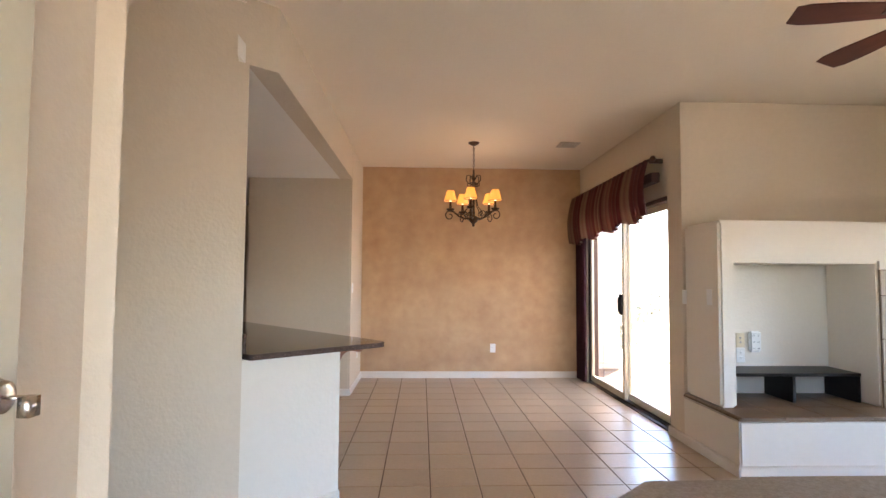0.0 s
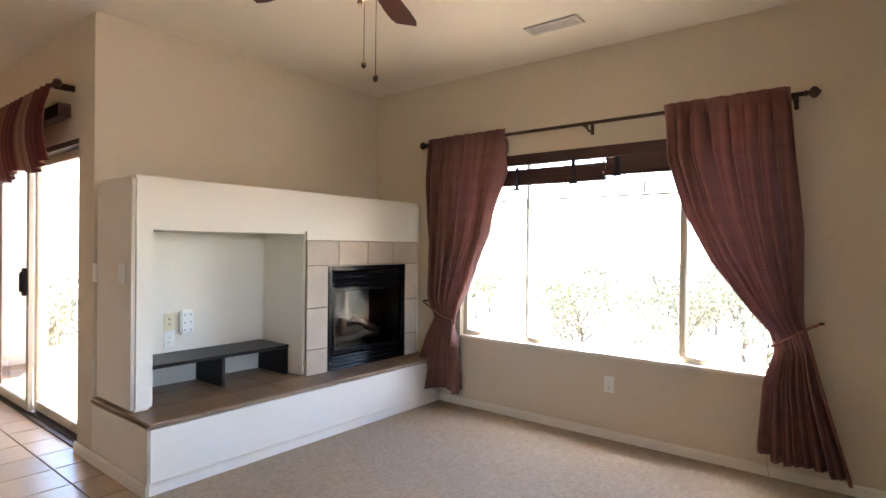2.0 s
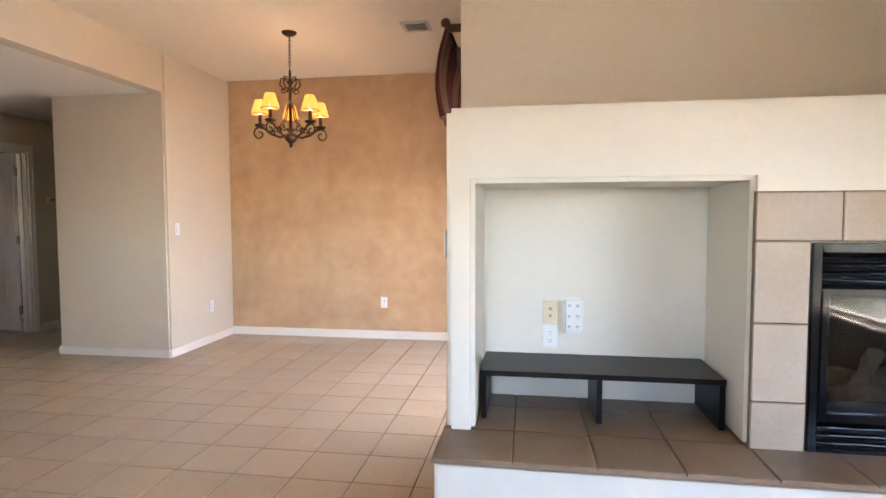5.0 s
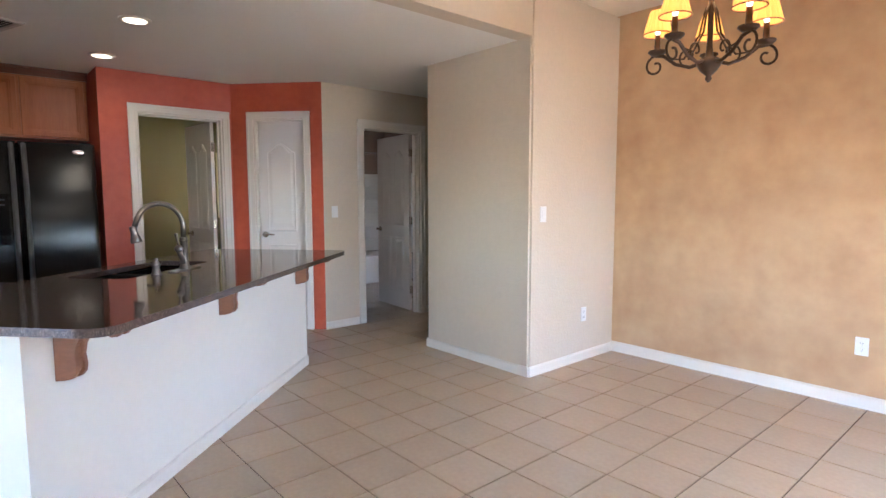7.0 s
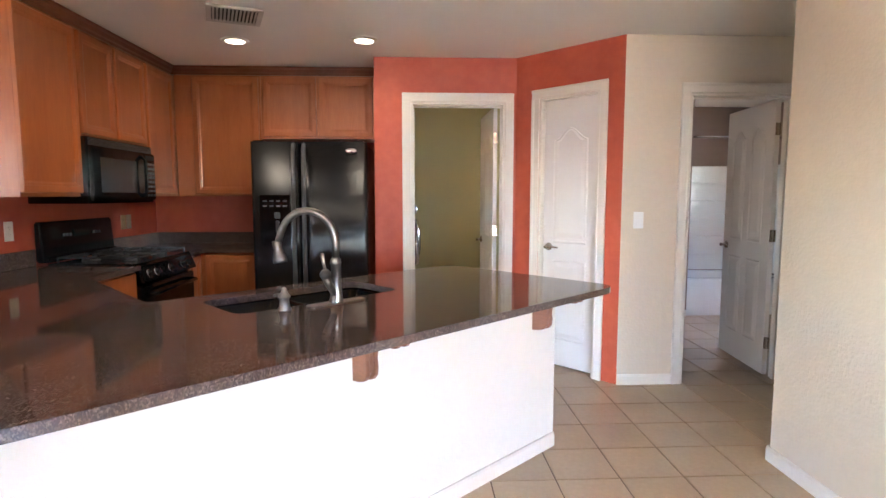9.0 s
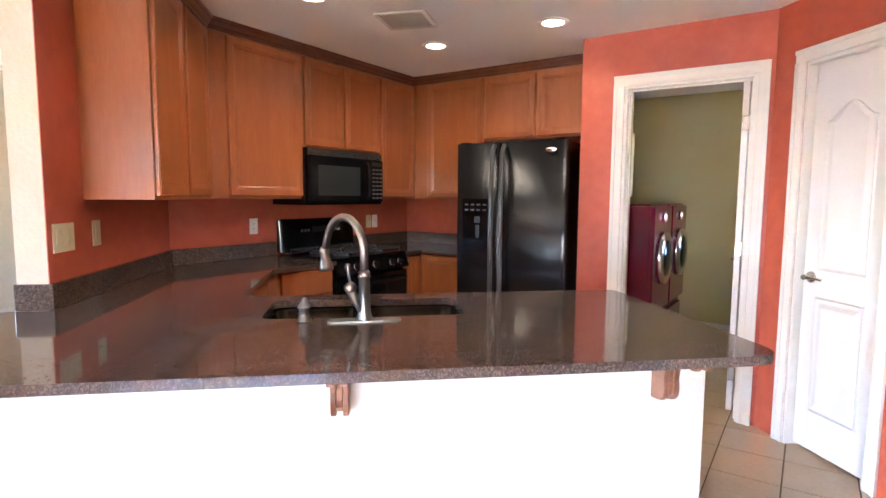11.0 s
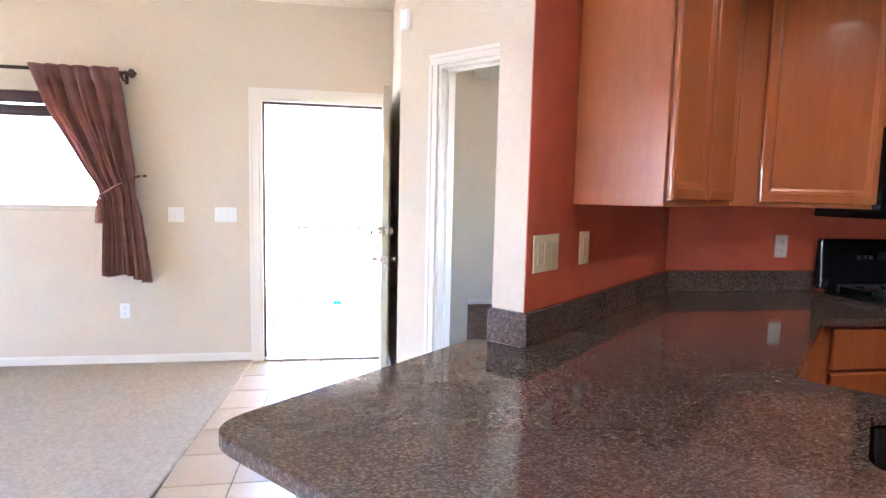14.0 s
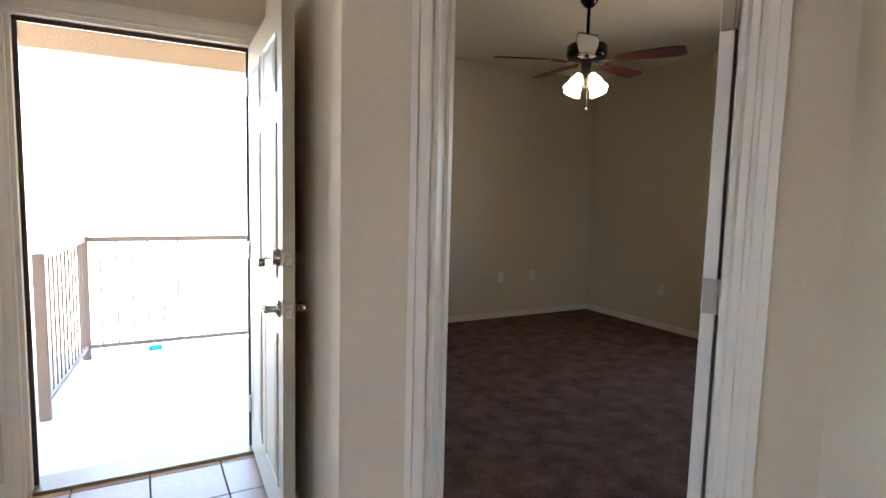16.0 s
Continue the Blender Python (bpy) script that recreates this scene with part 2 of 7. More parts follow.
# floors
thing("floor", box(-7.0, XE + 0.15, YS - 0.15, 9.0, -0.12, -0.006), M_GROUT, label="grey-brown grout bed under the floor tiles", category="floor", kind="structure")

# walls of the great room
wall("wall_south", (XE + 0.15, YS), (XW - 0.12, YS), 0.15, 0, H, M_WALL, [(XE + 0.15 - 0.0 - 0.03, XE + 0.15 + 0.92 + 0.03, 0, 2.085), (XE + 0.15 - 2.75, XE + 0.15 - 1.17, 1.19, 2.06)])
wall("wall_east", (XE, YF), (XE, YS), 0.15, 0, H, M_WALL, [(YF - 3.28, YF - 0.86, 0.61, 2.10)])
wall("wall_living_north", (XS, YF), (XE + 0.15, YF), 0.215, 0, H, M_WALL)
wall("wall_slider", (XS, YN + 0.15), (XS, YF + 0.215), 0.15, 0, H, M_WALL, [(YN + 0.15 - 6.93, YN + 0.15 - 4.56, 0.0, 2.06)])
wall("wall_gold", (XW - 0.02, YN), (XS, YN), 0.15, 0, H, M_GOLD, label="gold faux-finished dining room wall")
thing("wall_dining_west", box(-2.17, XW, 6.11, YN + 0.15, 0, H, 0.018, 4), M_WALL, label="cream painted wall block beside the hall", category="wall", kind="structure")
wall("wall_entry_west", (XW, YS - 0.15), (XW, 1.24), 0.12, 0, H, M_WALL)
p0, p1 = pq(1.545, 0.11), pq(S_OUT, 0.11)
wall("wall_bedroom_door", p0, p1, 0.12, 0, H, M_WALL, [(1.827 - 1.545, 2.60 - 1.545, 0, 2.06)])
bm = bmesh.new()
add_prism(bm, [pq(S_OUT, 1.0), pq(S_IN, 1.0), pq(S_IN, -0.45), pq(S_OUT, -0.45)], 0, H)
thing("wall_kitchen_slant", finish(bm), M_WALL, label="slanting wall end between entry and kitchen", category="wall", kind="structure")
bm = bmesh.new()
add_prism(bm, [(XW, 2.856), (XW, 6.11), (XW - 0.14, 6.11), (XW - 0.14, 2.735)], HK, H)
thing("header", finish(bm), M_WALL, label="painted drop header above the kitchen counter", category="wall", kind="structure")
bm = bmesh.new()
add_prism(bm, [pq(S_OUT, 1.0), pq(S_OUT, 1.60), pq(5.345, 1.60), pq(5.345, 1.48), pq(S_IN, 1.48), pq(S_IN, 1.0)], 0, 0.884)
thing("half_wall", finish(bm), M_CREAM, label="cream half wall carrying the granite counter", category="wall", kind="structure")

# walls of the kitchen, hall and rooms beyond
wall("wall_stove", (XK - 0.12, YK), (-1.95, YK), -0.12, 0, HK, M_RED, label="red painted kitchen wall")
wall("wall_kitchen_west", (XK, YK), (XK, 4.0), 0.12, 0, HK, M_RED, label="red painted kitchen wall")
wall("wall_fridge_side", (XK, 3.97), (XR - 0.12, 3.97), 0.12, 0, HK, M_RED)
wall("wall_laundry", (XR, 3.97), (XR, 5.11), 0.12, 0, HK, M_RED, [(0.29, 1.05, 0, 2.10)], "red painted wall with the laundry doorway")
wall("wall_pantry", (XR, 5.11), (XH, 5.735), 0.12, 0, HK, M_RED, [(0.23, 0.742, 0, 2.10)], "red painted slanting pantry wall")
wall("wall_hall", (XH, 5.735), (XH, 8.6), 0.12, 0, HK, M_WALL, [(0.465, 1.225, 0, 2.06)])
wall("wall_hall_end", (XH - 0.12, 8.6), (-2.17, 8.6), 0.12, 0, HK, M_WALL)
wall("wall_hall_east", (-2.17, 8.6), (-2.17, YN + 0.15), 0.12, 0, HK, M_WALL)
thing("wall_closing", box(-2.17, XS + 0.15, 8.6, 8.72, 0, H), M_STUCCO, kind="structure", label="plain outer wall", category="wall")

bm = bmesh.new()
# the strip past XS is an added, unseen overhang blocking sun at the slider
add_prism(bm, [(XW - 0.14, YS - 0.15), (XE + 0.15, YS - 0.15), (XE + 0.15, YF + 0.215), (XS + 0.58, YF + 0.215), (XS + 0.58, YN + 0.15), (XW - 0.14, YN + 0.15)], H, H + 0.12)
thing("ceiling", finish(bm), M_CEIL, label="cream textured ceiling", category="ceiling", kind="structure")
bm = bmesh.new()
add_prism(bm, [(XW - 0.14, 2.6), (XW - 0.14, 6.11), (-2.17, 6.11), (-2.17, 8.72), (-7.0, 8.72), (-7.0, YK), (-2.2, YK), pq(S_IN, 0.2), pq(S_IN, 1.0)], HK, HK + 0.1)
thing("ceiling_kitchen", finish(bm), M_KCEIL, label="pale flat kitchen ceiling", category="ceiling", kind="structure")

# ---- materials of the things ----
M_BLACK = surface("black_enamel", (0.005, 0.005, 0.006), (0.007, 0.007, 0.008), 0.10, big=4, fine=80, spec=0.3)
M_FRIDGE = surface("black_pebbled_enamel", (0.006, 0.0065, 0.008), (0.01, 0.01, 0.012), 0.23, big=4, fine=80, bump=0.6, bump_scale=75, spec=0.55)
M_IRON = surface("dark_bronze_iron", (0.045, 0.026, 0.018), (0.075, 0.042, 0.026), 0.42, metal=0.6, big=9, fine=60)
M_WENGE = surface("black_brown_laminate", (0.008, 0.006, 0.0055), (0.013, 0.009, 0.008), 0.36, spec=0.2, big=3, fine=60, stretch=(1, 8, 8))
M_CAB = surface("cherry_stained_maple", (0.405, 0.124, 0.036), (0.335, 0.092, 0.026), 0.30, big=2.2, fine=16, stretch=(6, 6, 0.7), per_object=0.07, coat=0.25)
M_CABEDGE = surface("dark_cherry_moulding", (0.165, 0.048, 0.018), (0.13, 0.037, 0.014), 0.35, big=2, fine=16, stretch=(4, 4, 1))
M_CORBEL = surface("reddish_maple_corbel", (0.27, 0.105, 0.052), (0.20, 0.075, 0.036), 0.4, big=5, fine=30, stretch=(1, 1, 4))
M_STEEL = surface("brushed_nickel", (0.52, 0.47, 0.42), (0.44, 0.40, 0.36), 0.26, metal=1.0, big=6, fine=90)
M_CHROME = surface("chrome", (0.75, 0.75, 0.76), (0.7, 0.7, 0.72), 0.1, metal=1.0)
M_PEWTER = surface("pewter_metal", (0.20, 0.175, 0.155), (0.27, 0.24, 0.215), 0.36, metal=1.0, big=8, fine=60)
M_SINK = surface("black_composite_sink", (0.004, 0.004, 0.005), (0.007, 0.007, 0.008), 0.16, big=6, fine=200, spec=0.3)
M_WHITE = surface("white_plastic", (0.80, 0.79, 0.76), (0.77, 0.76, 0.73), 0.35, big=6)
M_ALMOND = surface("almond_plastic", (0.70, 0.60, 0.40), (0.67, 0.57, 0.38), 0.38, big=6)
M_GREY = surface("grey_plastic", (0.30, 0.30, 0.31), (0.27, 0.27, 0.28), 0.45, big=6)
M_KEY = surface("dark_grey_key", (0.075, 0.075, 0.078), (0.06, 0.06, 0.062), 0.4)
M_VENT = surface("painted_steel_register", (0.55, 0.50, 0.43), (0.52, 0.47, 0.40), 0.45, big=6)
M_DARK = surface("dark_cavity", (0.012, 0.011, 0.01), (0.02, 0.018, 0.016), 0.9)
M_STILE = surface("tan_fireplace_tile", (0.47, 0.375, 0.285), (0.40, 0.31, 0.23), 0.5, big=5, fine=60, bump=0.12, bump_scale=30, per_object=0.05)
M_HTILE = surface("brown_hearth_tile", (0.29, 0.20, 0.132), (0.22, 0.145, 0.094), 0.34, big=6, fine=50, bump=0.15, bump_scale=25, per_object=0.07)
M_BLADE = surface("mahogany_fan_blade", (0.10, 0.030, 0.022), (0.065, 0.02, 0.015), 0.5, spec=0.3, big=4, fine=40, stretch=(1, 7, 7))
M_BLIND = surface("dark_bamboo_weave", (0.085, 0.035, 0.028), (0.05, 0.02, 0.018), 0.6, big=6, fine=90, stretch=(0.3, 0.3, 14))
M_ALU = surface("tan_window_frame", (0.55, 0.49, 0.38), (0.51, 0.45, 0.345), 0.45, big=5)
M_PURPLE = surface("plum_drape_cloth", (0.115, 0.032, 0.04), (0.085, 0.022, 0.03), 0.9, big=4, fine=120, stretch=(6, 6, 0.5))
M_BRONZE = surface("dark_bronze_aluminium", (0.055, 0.035, 0.028), (0.075, 0.05, 0.04), 0.4, metal=0.5)
M_ROPE = surface("rust_twisted_cord", (0.20, 0.065, 0.052), (0.34, 0.16, 0.11), 0.85, big=60, fine=200)
M_FDOOR = surface("olive_grey_door_paint", (0.46, 0.41, 0.30), (0.43, 0.38, 0.275), 0.35, big=2)
M_RUBBER = surface("black_rubber", (0.02, 0.02, 0.02), (0.03, 0.03, 0.03), 0.8)
M_MAROON = surface("maroon_enamel", (0.17, 0.006, 0.030), (0.14, 0.005, 0.024), 0.18, big=2, coat=0.5)
M_ACRYL = surface("white_acrylic", (0.80, 0.79, 0.75), (0.78, 0.77, 0.73), 0.2)
M_LOG = surface("ceramic_log", (0.25, 0.205, 0.165), (0.075, 0.06, 0.052), 0.9, big=14, fine=60, bump=0.8, bump_scale=60)
M_CLOTHLINE = surface("clear_cord", (0.5, 0.45, 0.38), (0.4, 0.36, 0.3), 0.6)
M_BLUE = surface("bright_blue_plastic", (0.03, 0.42, 0.60), (0.025, 0.38, 0.55), 0.4)
M_RAIL = surface("brown_painted_steel", (0.25, 0.19, 0.15), (0.21, 0.16, 0.125), 0.5)
M_GLASS = glass("window_glass")
M_SHADOW_GLASS = glass("fireplace_glass", (0.72, 0.76, 0.80))
M_SHADOW_GLASS.node_tree.nodes["Principled BSDF"].inputs["IOR"].default_value = 1.42
M_BULB = emitter("lit_bowl_glass", (1.0, 0.70, 0.36), 0.20)
M_BULB_W = emitter("lit_tulip_glass", (1.0, 0.84, 0.56), 0.30)
M_CAN = emitter("lit_recessed_lens", (1.0, 0.80, 0.52), 0.17)
M_SHADE = emitter("lit_pleated_shade", (1.0, 0.43, 0.075), 0.040)
M_SHADE.node_tree.nodes["Principled BSDF"].inputs["Base Color"].default_value = (0.62, 0.38, 0.14, 1)


def granite():
    m, n, l, p = node_mat("brown_speckled_granite")
    tc = n.new("ShaderNodeTexCoord")
    mp = n.new("ShaderNodeMapping")
    mp.inputs["Scale"].default_value = (1.0, 1.8, 1.0)
    mp.inputs["Rotation"].default_value = (0, 0, 0.6)
    l.new(tc.outputs["Object"], mp.inputs["Vector"])
    v = n.new("ShaderNodeTexVoronoi")
    v.inputs["Scale"].default_value = 200.0
    l.new(mp.outputs[0], v.inputs["Vector"])
    ramp = n.new("ShaderNodeValToRGB")
    e = ramp.color_ramp.elements
    e[0].position, e[0].color = 0.0, (0.070, 0.047, 0.040, 1)
    e[1].position, e[1].color = 1.0, (0.27, 0.205, 0.165, 1)
    for at, c in ((0.45, (0.105, 0.070, 0.057, 1)), (0.75, (0.135, 0.092, 0.074, 1)), (0.90, (0.175, 0.122, 0.098, 1))):
        ramp.color_ramp.elements.new(at).color = c
    ramp.color_ramp.interpolation = "CONSTANT"
    sep = n.new("ShaderNodeSeparateColor")
    l.new(v.outputs["Color"], sep.inputs[0])
    l.new(sep.outputs[0], ramp.inputs[0])
    big = n.new("ShaderNodeTexNoise")
    big.inputs["Scale"].default_value = 5.0
    l.new(tc.outputs["Object"], big.inputs["Vector"])
    hs = n.new("ShaderNodeHueSaturation")
    mr = n.new("ShaderNodeMapRange")
    mr.inputs["To Min"].default_value, mr.inputs["To Max"].default_value = 0.8, 1.2
    l.new(big.outputs["Fac"], mr.inputs["Value"])
    l.new(mr.outputs[0], hs.inputs["Value"])
    l.new(ramp.outputs[0], hs.inputs["Color"])
    l.new(hs.outputs[0], p.inputs["Base Color"])
    p.inputs["Roughness"].default_value = 0.07
    return m


def plaid():
    """Rust cloth with a fine woven check."""
    m, n, l, p = node_mat("rust_checked_curtain_cloth")
    uv = n.new("ShaderNodeUVMap")
    sep = n.new("ShaderNodeSeparateXYZ")
    l.new(uv.outputs[0], sep.inputs[0])

    def stripe(sock, freq, lo, hi):
        a, b, c = n.new("ShaderNodeMath"), n.new("ShaderNodeMath"), n.new("ShaderNodeMapRange")
        a.operation, a.inputs[1].default_value = "MULTIPLY", freq
        b.operation = "SINE"
        c.inputs["From Min"].default_value, c.inputs["From Max"].default_value = lo, hi
        l.new(sock, a.inputs[0])
        l.new(a.outputs[0], b.inputs[0])
        l.new(b.outputs[0], c.inputs["Value"])
        return c.outputs[0]

    col = (0.30, 0.134, 0.116, 1)
    last = None
    for sock, freq, lo, hi, c, f in ((sep.outputs[1], 46.0, 0.3, 0.9, (0.20, 0.082, 0.076, 1), 0.28), (sep.outputs[1], 330.0, -0.2, 1.0, (0.38, 0.21, 0.17, 1), 0.4), (sep.outputs[0], 52.0, 0.5, 0.95, (0.22, 0.085, 0.072, 1), 0.12), (sep.outputs[0], 300.0, -0.2, 1.0, (0.22, 0.09, 0.075, 1), 0.15)):
        mx, sc = n.new("ShaderNodeMix"), n.new("ShaderNodeMath")
        mx.data_type = "RGBA"
        sc.operation, sc.inputs[1].default_value = "MULTIPLY", f
        l.new(stripe(sock, freq, lo, hi), sc.inputs[0])
        l.new(sc.outputs[0], mx.inputs["Factor"])
        mx.inputs["B"].default_value = c
        if last is None:
            mx.inputs["A"].default_value = col
        else:
            l.new(last, mx.inputs["A"])
        last = mx.outputs["Result"]
    l.new(last, p.inputs["Base Color"])
    p.inputs["Roughness"].default_value = 0.85
    p.inputs["Sheen Weight"].default_value = 0.25
    t = n.new("ShaderNodeBsdfTranslucent")
    t.inputs["Color"].default_value = (0.40, 0.16, 0.13, 1)
    mix = n.new("ShaderNodeMixShader")
    mix.inputs[0].default_value = 0.04
    l.new(p.outputs[0], mix.inputs[1])
    l.new(t.outputs[0], mix.inputs[2])
    l.new(mix.outputs[0], n["Material Output"].inputs["Surface"])
    return m


def striped():
    """Rust, gold and plum stripes of the valance."""
    m, n, l, p = node_mat("striped_valance_cloth")
    uv = n.new("ShaderNodeUVMap")
    sep, fr = n.new("ShaderNodeSeparateXYZ"), n.new("ShaderNodeMath")
    l.new(uv.outputs[0], sep.inputs[0])
    mu = n.new("ShaderNodeMath")
    mu.operation, mu.inputs[1].default_value = "MULTIPLY", 3.6
    fr.operation = "FRACT"
    l.new(sep.outputs[0], mu.inputs[0])
    l.new(mu.outputs[0], fr.inputs[0])
    ramp = n.new("ShaderNodeValToRGB")
    e = ramp.color_ramp.elements
    e[0].position, e[0].color = 0.0, (0.145, 0.034, 0.038, 1)
    e[1].position, e[1].color = 0.9, (0.165, 0.045, 0.042, 1)
    for at, c in ((0.18, (0.29, 0.17, 0.115, 1)), (0.32, (0.12, 0.026, 0.032, 1)), (0.5, (0.23, 0.095, 0.072, 1)), (0.62, (0.31, 0.19, 0.13, 1)), (0.72, (0.11, 0.024, 0.03, 1))):
        ramp.color_ramp.elements.new(at).color = c
    l.new(fr.outputs[0], ramp.inputs[0])
    l.new(ramp.outputs[0], p.inputs["Base Color"])
    p.inputs["Roughness"].default_value = 0.8
    t = n.new("ShaderNodeBsdfTranslucent")
    l.new(ramp.outputs[0], t.inputs["Color"])
    mix = n.new("ShaderNodeMixShader")
    mix.inputs[0].default_value = 0.12
    l.new(p.outputs[0], mix.inputs[1])
    l.new(t.outputs[0], mix.inputs[2])
    l.new(mix.outputs[0], n["Material Output"].inputs["Surface"])
    return m


M_GRANITE, M_PLAID, M_STRIPE = granite(), plaid(), striped()

# ---- trim: baseboards, casings ----


def baseboard(p, q, h=0.075, mat=None):
    """Along a wall face from p to q, the room to the right."""
    bm = bmesh.new()
    n = math.dist(p, q)
    prof = [(0, 0), (-0.012, 0), (-0.012, h - 0.015), (-0.006, h), (0, h)]
    a = [bm.verts.new((0, y, z)) for y, z in prof]
    b = [bm.verts.new((n, y, z)) for y, z in prof]
    for i in range(5):
        bm.faces.new((a[i], a[(i + 1) % 5], b[(i + 1) % 5], b[i]))
    bm.faces.new(a)
    bm.faces.new(list(reversed(b)))
    return thing("baseboard", finish(bm), mat or M_TRIM, along(p, q), "white painted baseboard along the wall", "baseboard", kind="structure")


baseboard((XE, YS), (0.085, YS))
baseboard((XE, 3.505), (XE, YS))
baseboard((XS - 0.01, 3.505), (XE, 3.505))
baseboard((XS - 0.012, 4.55), (XS - 0.012, 3.50))
baseboard((XW, YN), (XS, YN), 0.085)
baseboard((XW, 6.11), (XW, YN))
baseboard((-2.17, 6.11), (XW, 6.11))
baseboard((-2.17, 8.6), (-2.17, 6.11))
baseboard((XH, 5.735), (XH, 6.13))
baseboard((XH, 7.03), (XH, 8.6))
baseboard((XW, YS), (XW, 1.235))
baseboard(pq(1.55, 0.11), pq(1.785, 0.11))
baseboard(pq(2.672, 0.11), pq(S_OUT, 0.11))
baseboard(pq(S_OUT, 0.12), pq(S_OUT, 1.60))
baseboard(pq(S_OUT, 1.60), pq(5.345, 1.60))
baseboard(pq(5.345, 1.60), pq(5.345, 1.48))
baseboard((XR, 3.97), (XR, 4.19))
baseboard((XR, 5.05), (XR + 0.02, 5.09))


def casing(name, p, q, u0, u1, top, wid=0.068, depth=0.12, mat=None):
    """Door trim round an opening: moulded casing on the room face and a jamb lining with a stop."""
    mat = mat or M_TRIM
    ob = thing(name, None, None, along(p, q), "white moulded door casing", "door frame", kind="structure")
    for part_name, x0, x1, z0, z1 in (("side_casing", u0 - wid, u0, 0, top), ("side_casing", u1, u1 + wid, 0, top), ("head_casing", u0 - wid, u1 + wid, top, top + wid)):
        bm = bmesh.new()
        add_box(bm, x0, x1, -0.013, -0.0005, z0, z1)
        if part_name == "side_casing":
            a = x0 if x0 < u0 - wid / 2 else x1 - 0.022
            add_box(bm, a, a + 0.022, -0.020, -0.012, z0, z1)
            b = x1 - 0.012 if x0 < u0 - wid / 2 else x0
            add_box(bm, b, b + 0.012, -0.017, -0.012, z0, z1)
        else:
            add_box(bm, x0, x1, -0.0205, -0.012, z1 - 0.022, z1)
            add_box(bm, u0, u1, -0.017, -0.012, z0, z0 + 0.012)
        part(part_name, finish(bm, 0.0015, segs=1), mat, ob)
    bm = bmesh.new()
    add_box(bm, u0, u0 + 0.018, 0.0, depth, 0, top)
    add_box(bm, u1 - 0.018, u1, 0.0, depth, 0, top)
    add_box(bm, u0 + 0.018, u1 - 0.018, 0.0, depth, top - 0.018, top)
    add_box(bm, u0 + 0.018, u0 + 0.03, depth * 0.45, depth * 0.68, 0, top - 0.018)
    add_box(bm, u1 - 0.03, u1 - 0.018, depth * 0.45, depth * 0.68, 0, top - 0.018)
    add_box(bm, u0 + 0.03, u1 - 0.03, depth * 0.45, depth * 0.68, top - 0.03, top - 0.018)
    part("jamb", finish(bm), mat, ob)
    return ob


casing("trim_bedroom_door", p0, p1, 1.827 - 1.545, 2.60 - 1.545, 2.06, 0.057)
casing("trim_laundry_door", (XR, 3.97), (XR, 5.11), 0.29, 1.05, 2.10)
casing("trim_pantry_door", (XR, 5.11), (XH, 5.735), 0.23, 0.742, 2.10)
casing("trim_bathroom_door", (XH, 5.735), (XH, 8.6), 0.465, 1.225, 2.06)
casing("trim_front_door", (XE + 0.15, YS), (XW - 0.12, YS), XE + 0.15 - 0.03, XE + 0.15 + 0.95, 2.085, 0.075, 0.15)
bm = bmesh.new()
fu0, fu1 = XE + 0.15 - 0.03 + 0.018, XE + 0.15 + 0.95 - 0.018
for a0, a1, z0, z1 in ((fu0, fu0 + 0.018, 0.02, 2.045), (fu1 - 0.018, fu1, 0.02, 2.045), (fu0, fu1, 2.0455, 2.0665)):
    add_box(bm, a0, a1, 0.045, 0.066, z0, z1)
thing("weatherstrip", finish(bm), M_BRONZE, along((XE + 0.15, YS), (XW - 0.12, YS)), "dark rubber weatherstrip round the front doorway", "weatherstrip", kind="structure")

# ---- doors ----


def arch_outline(x0, x1, z0, z1, rise, k=10):
    """A panel outline with a double-curved arched head, counter-clockwise seen from the front."""
    pts = [(x0, z0), (x1, z0), (x1, z1 - rise)]
    for i in range(1, k):
        f = i / k
        pts.append((x1 + (x0 - x1) * f, z1 - rise + rise * (0.5 - 0.5 * math.cos(2 * math.pi * f))))
    pts.append((x0, z1 - rise))
    return pts


def add_panel(bm, pts, y, out, inset=0.028, drop=0.011):
    """A sunk moulding with a raised field on the face at y, facing the way of out (+1 or -1)."""
    cx, cz = sum(p[0] for p in pts) / len(pts), sum(p[1] for p in pts) / len(pts)
    w = (max(p[0] for p in pts) - min(p[0] for p in pts)) / 2
    h = (max(p[1] for p in pts) - min(p[1] for p in pts)) / 2
    rings = []
    for d, dep in ((0.0, -0.0005), (0.008, 0.006), (inset * 0.6, 0.002), (inset, 0.002), (inset * 1.9, 0.008)):
        fx, fz = 1 - d / w, 1 - d / h
        rings.append([bm.verts.new((cx + (p[0] - cx) * fx, y + out * dep, cz + (p[1] - cz) * fz)) for p in pts])
    for a, b in zip(rings, rings[1:]):
        for i in range(len(pts)):
            bm.faces.new((a[i], a[(i + 1) % len(pts)], b[(i + 1) % len(pts)], b[i]))
    bm.faces.new(rings[-1])


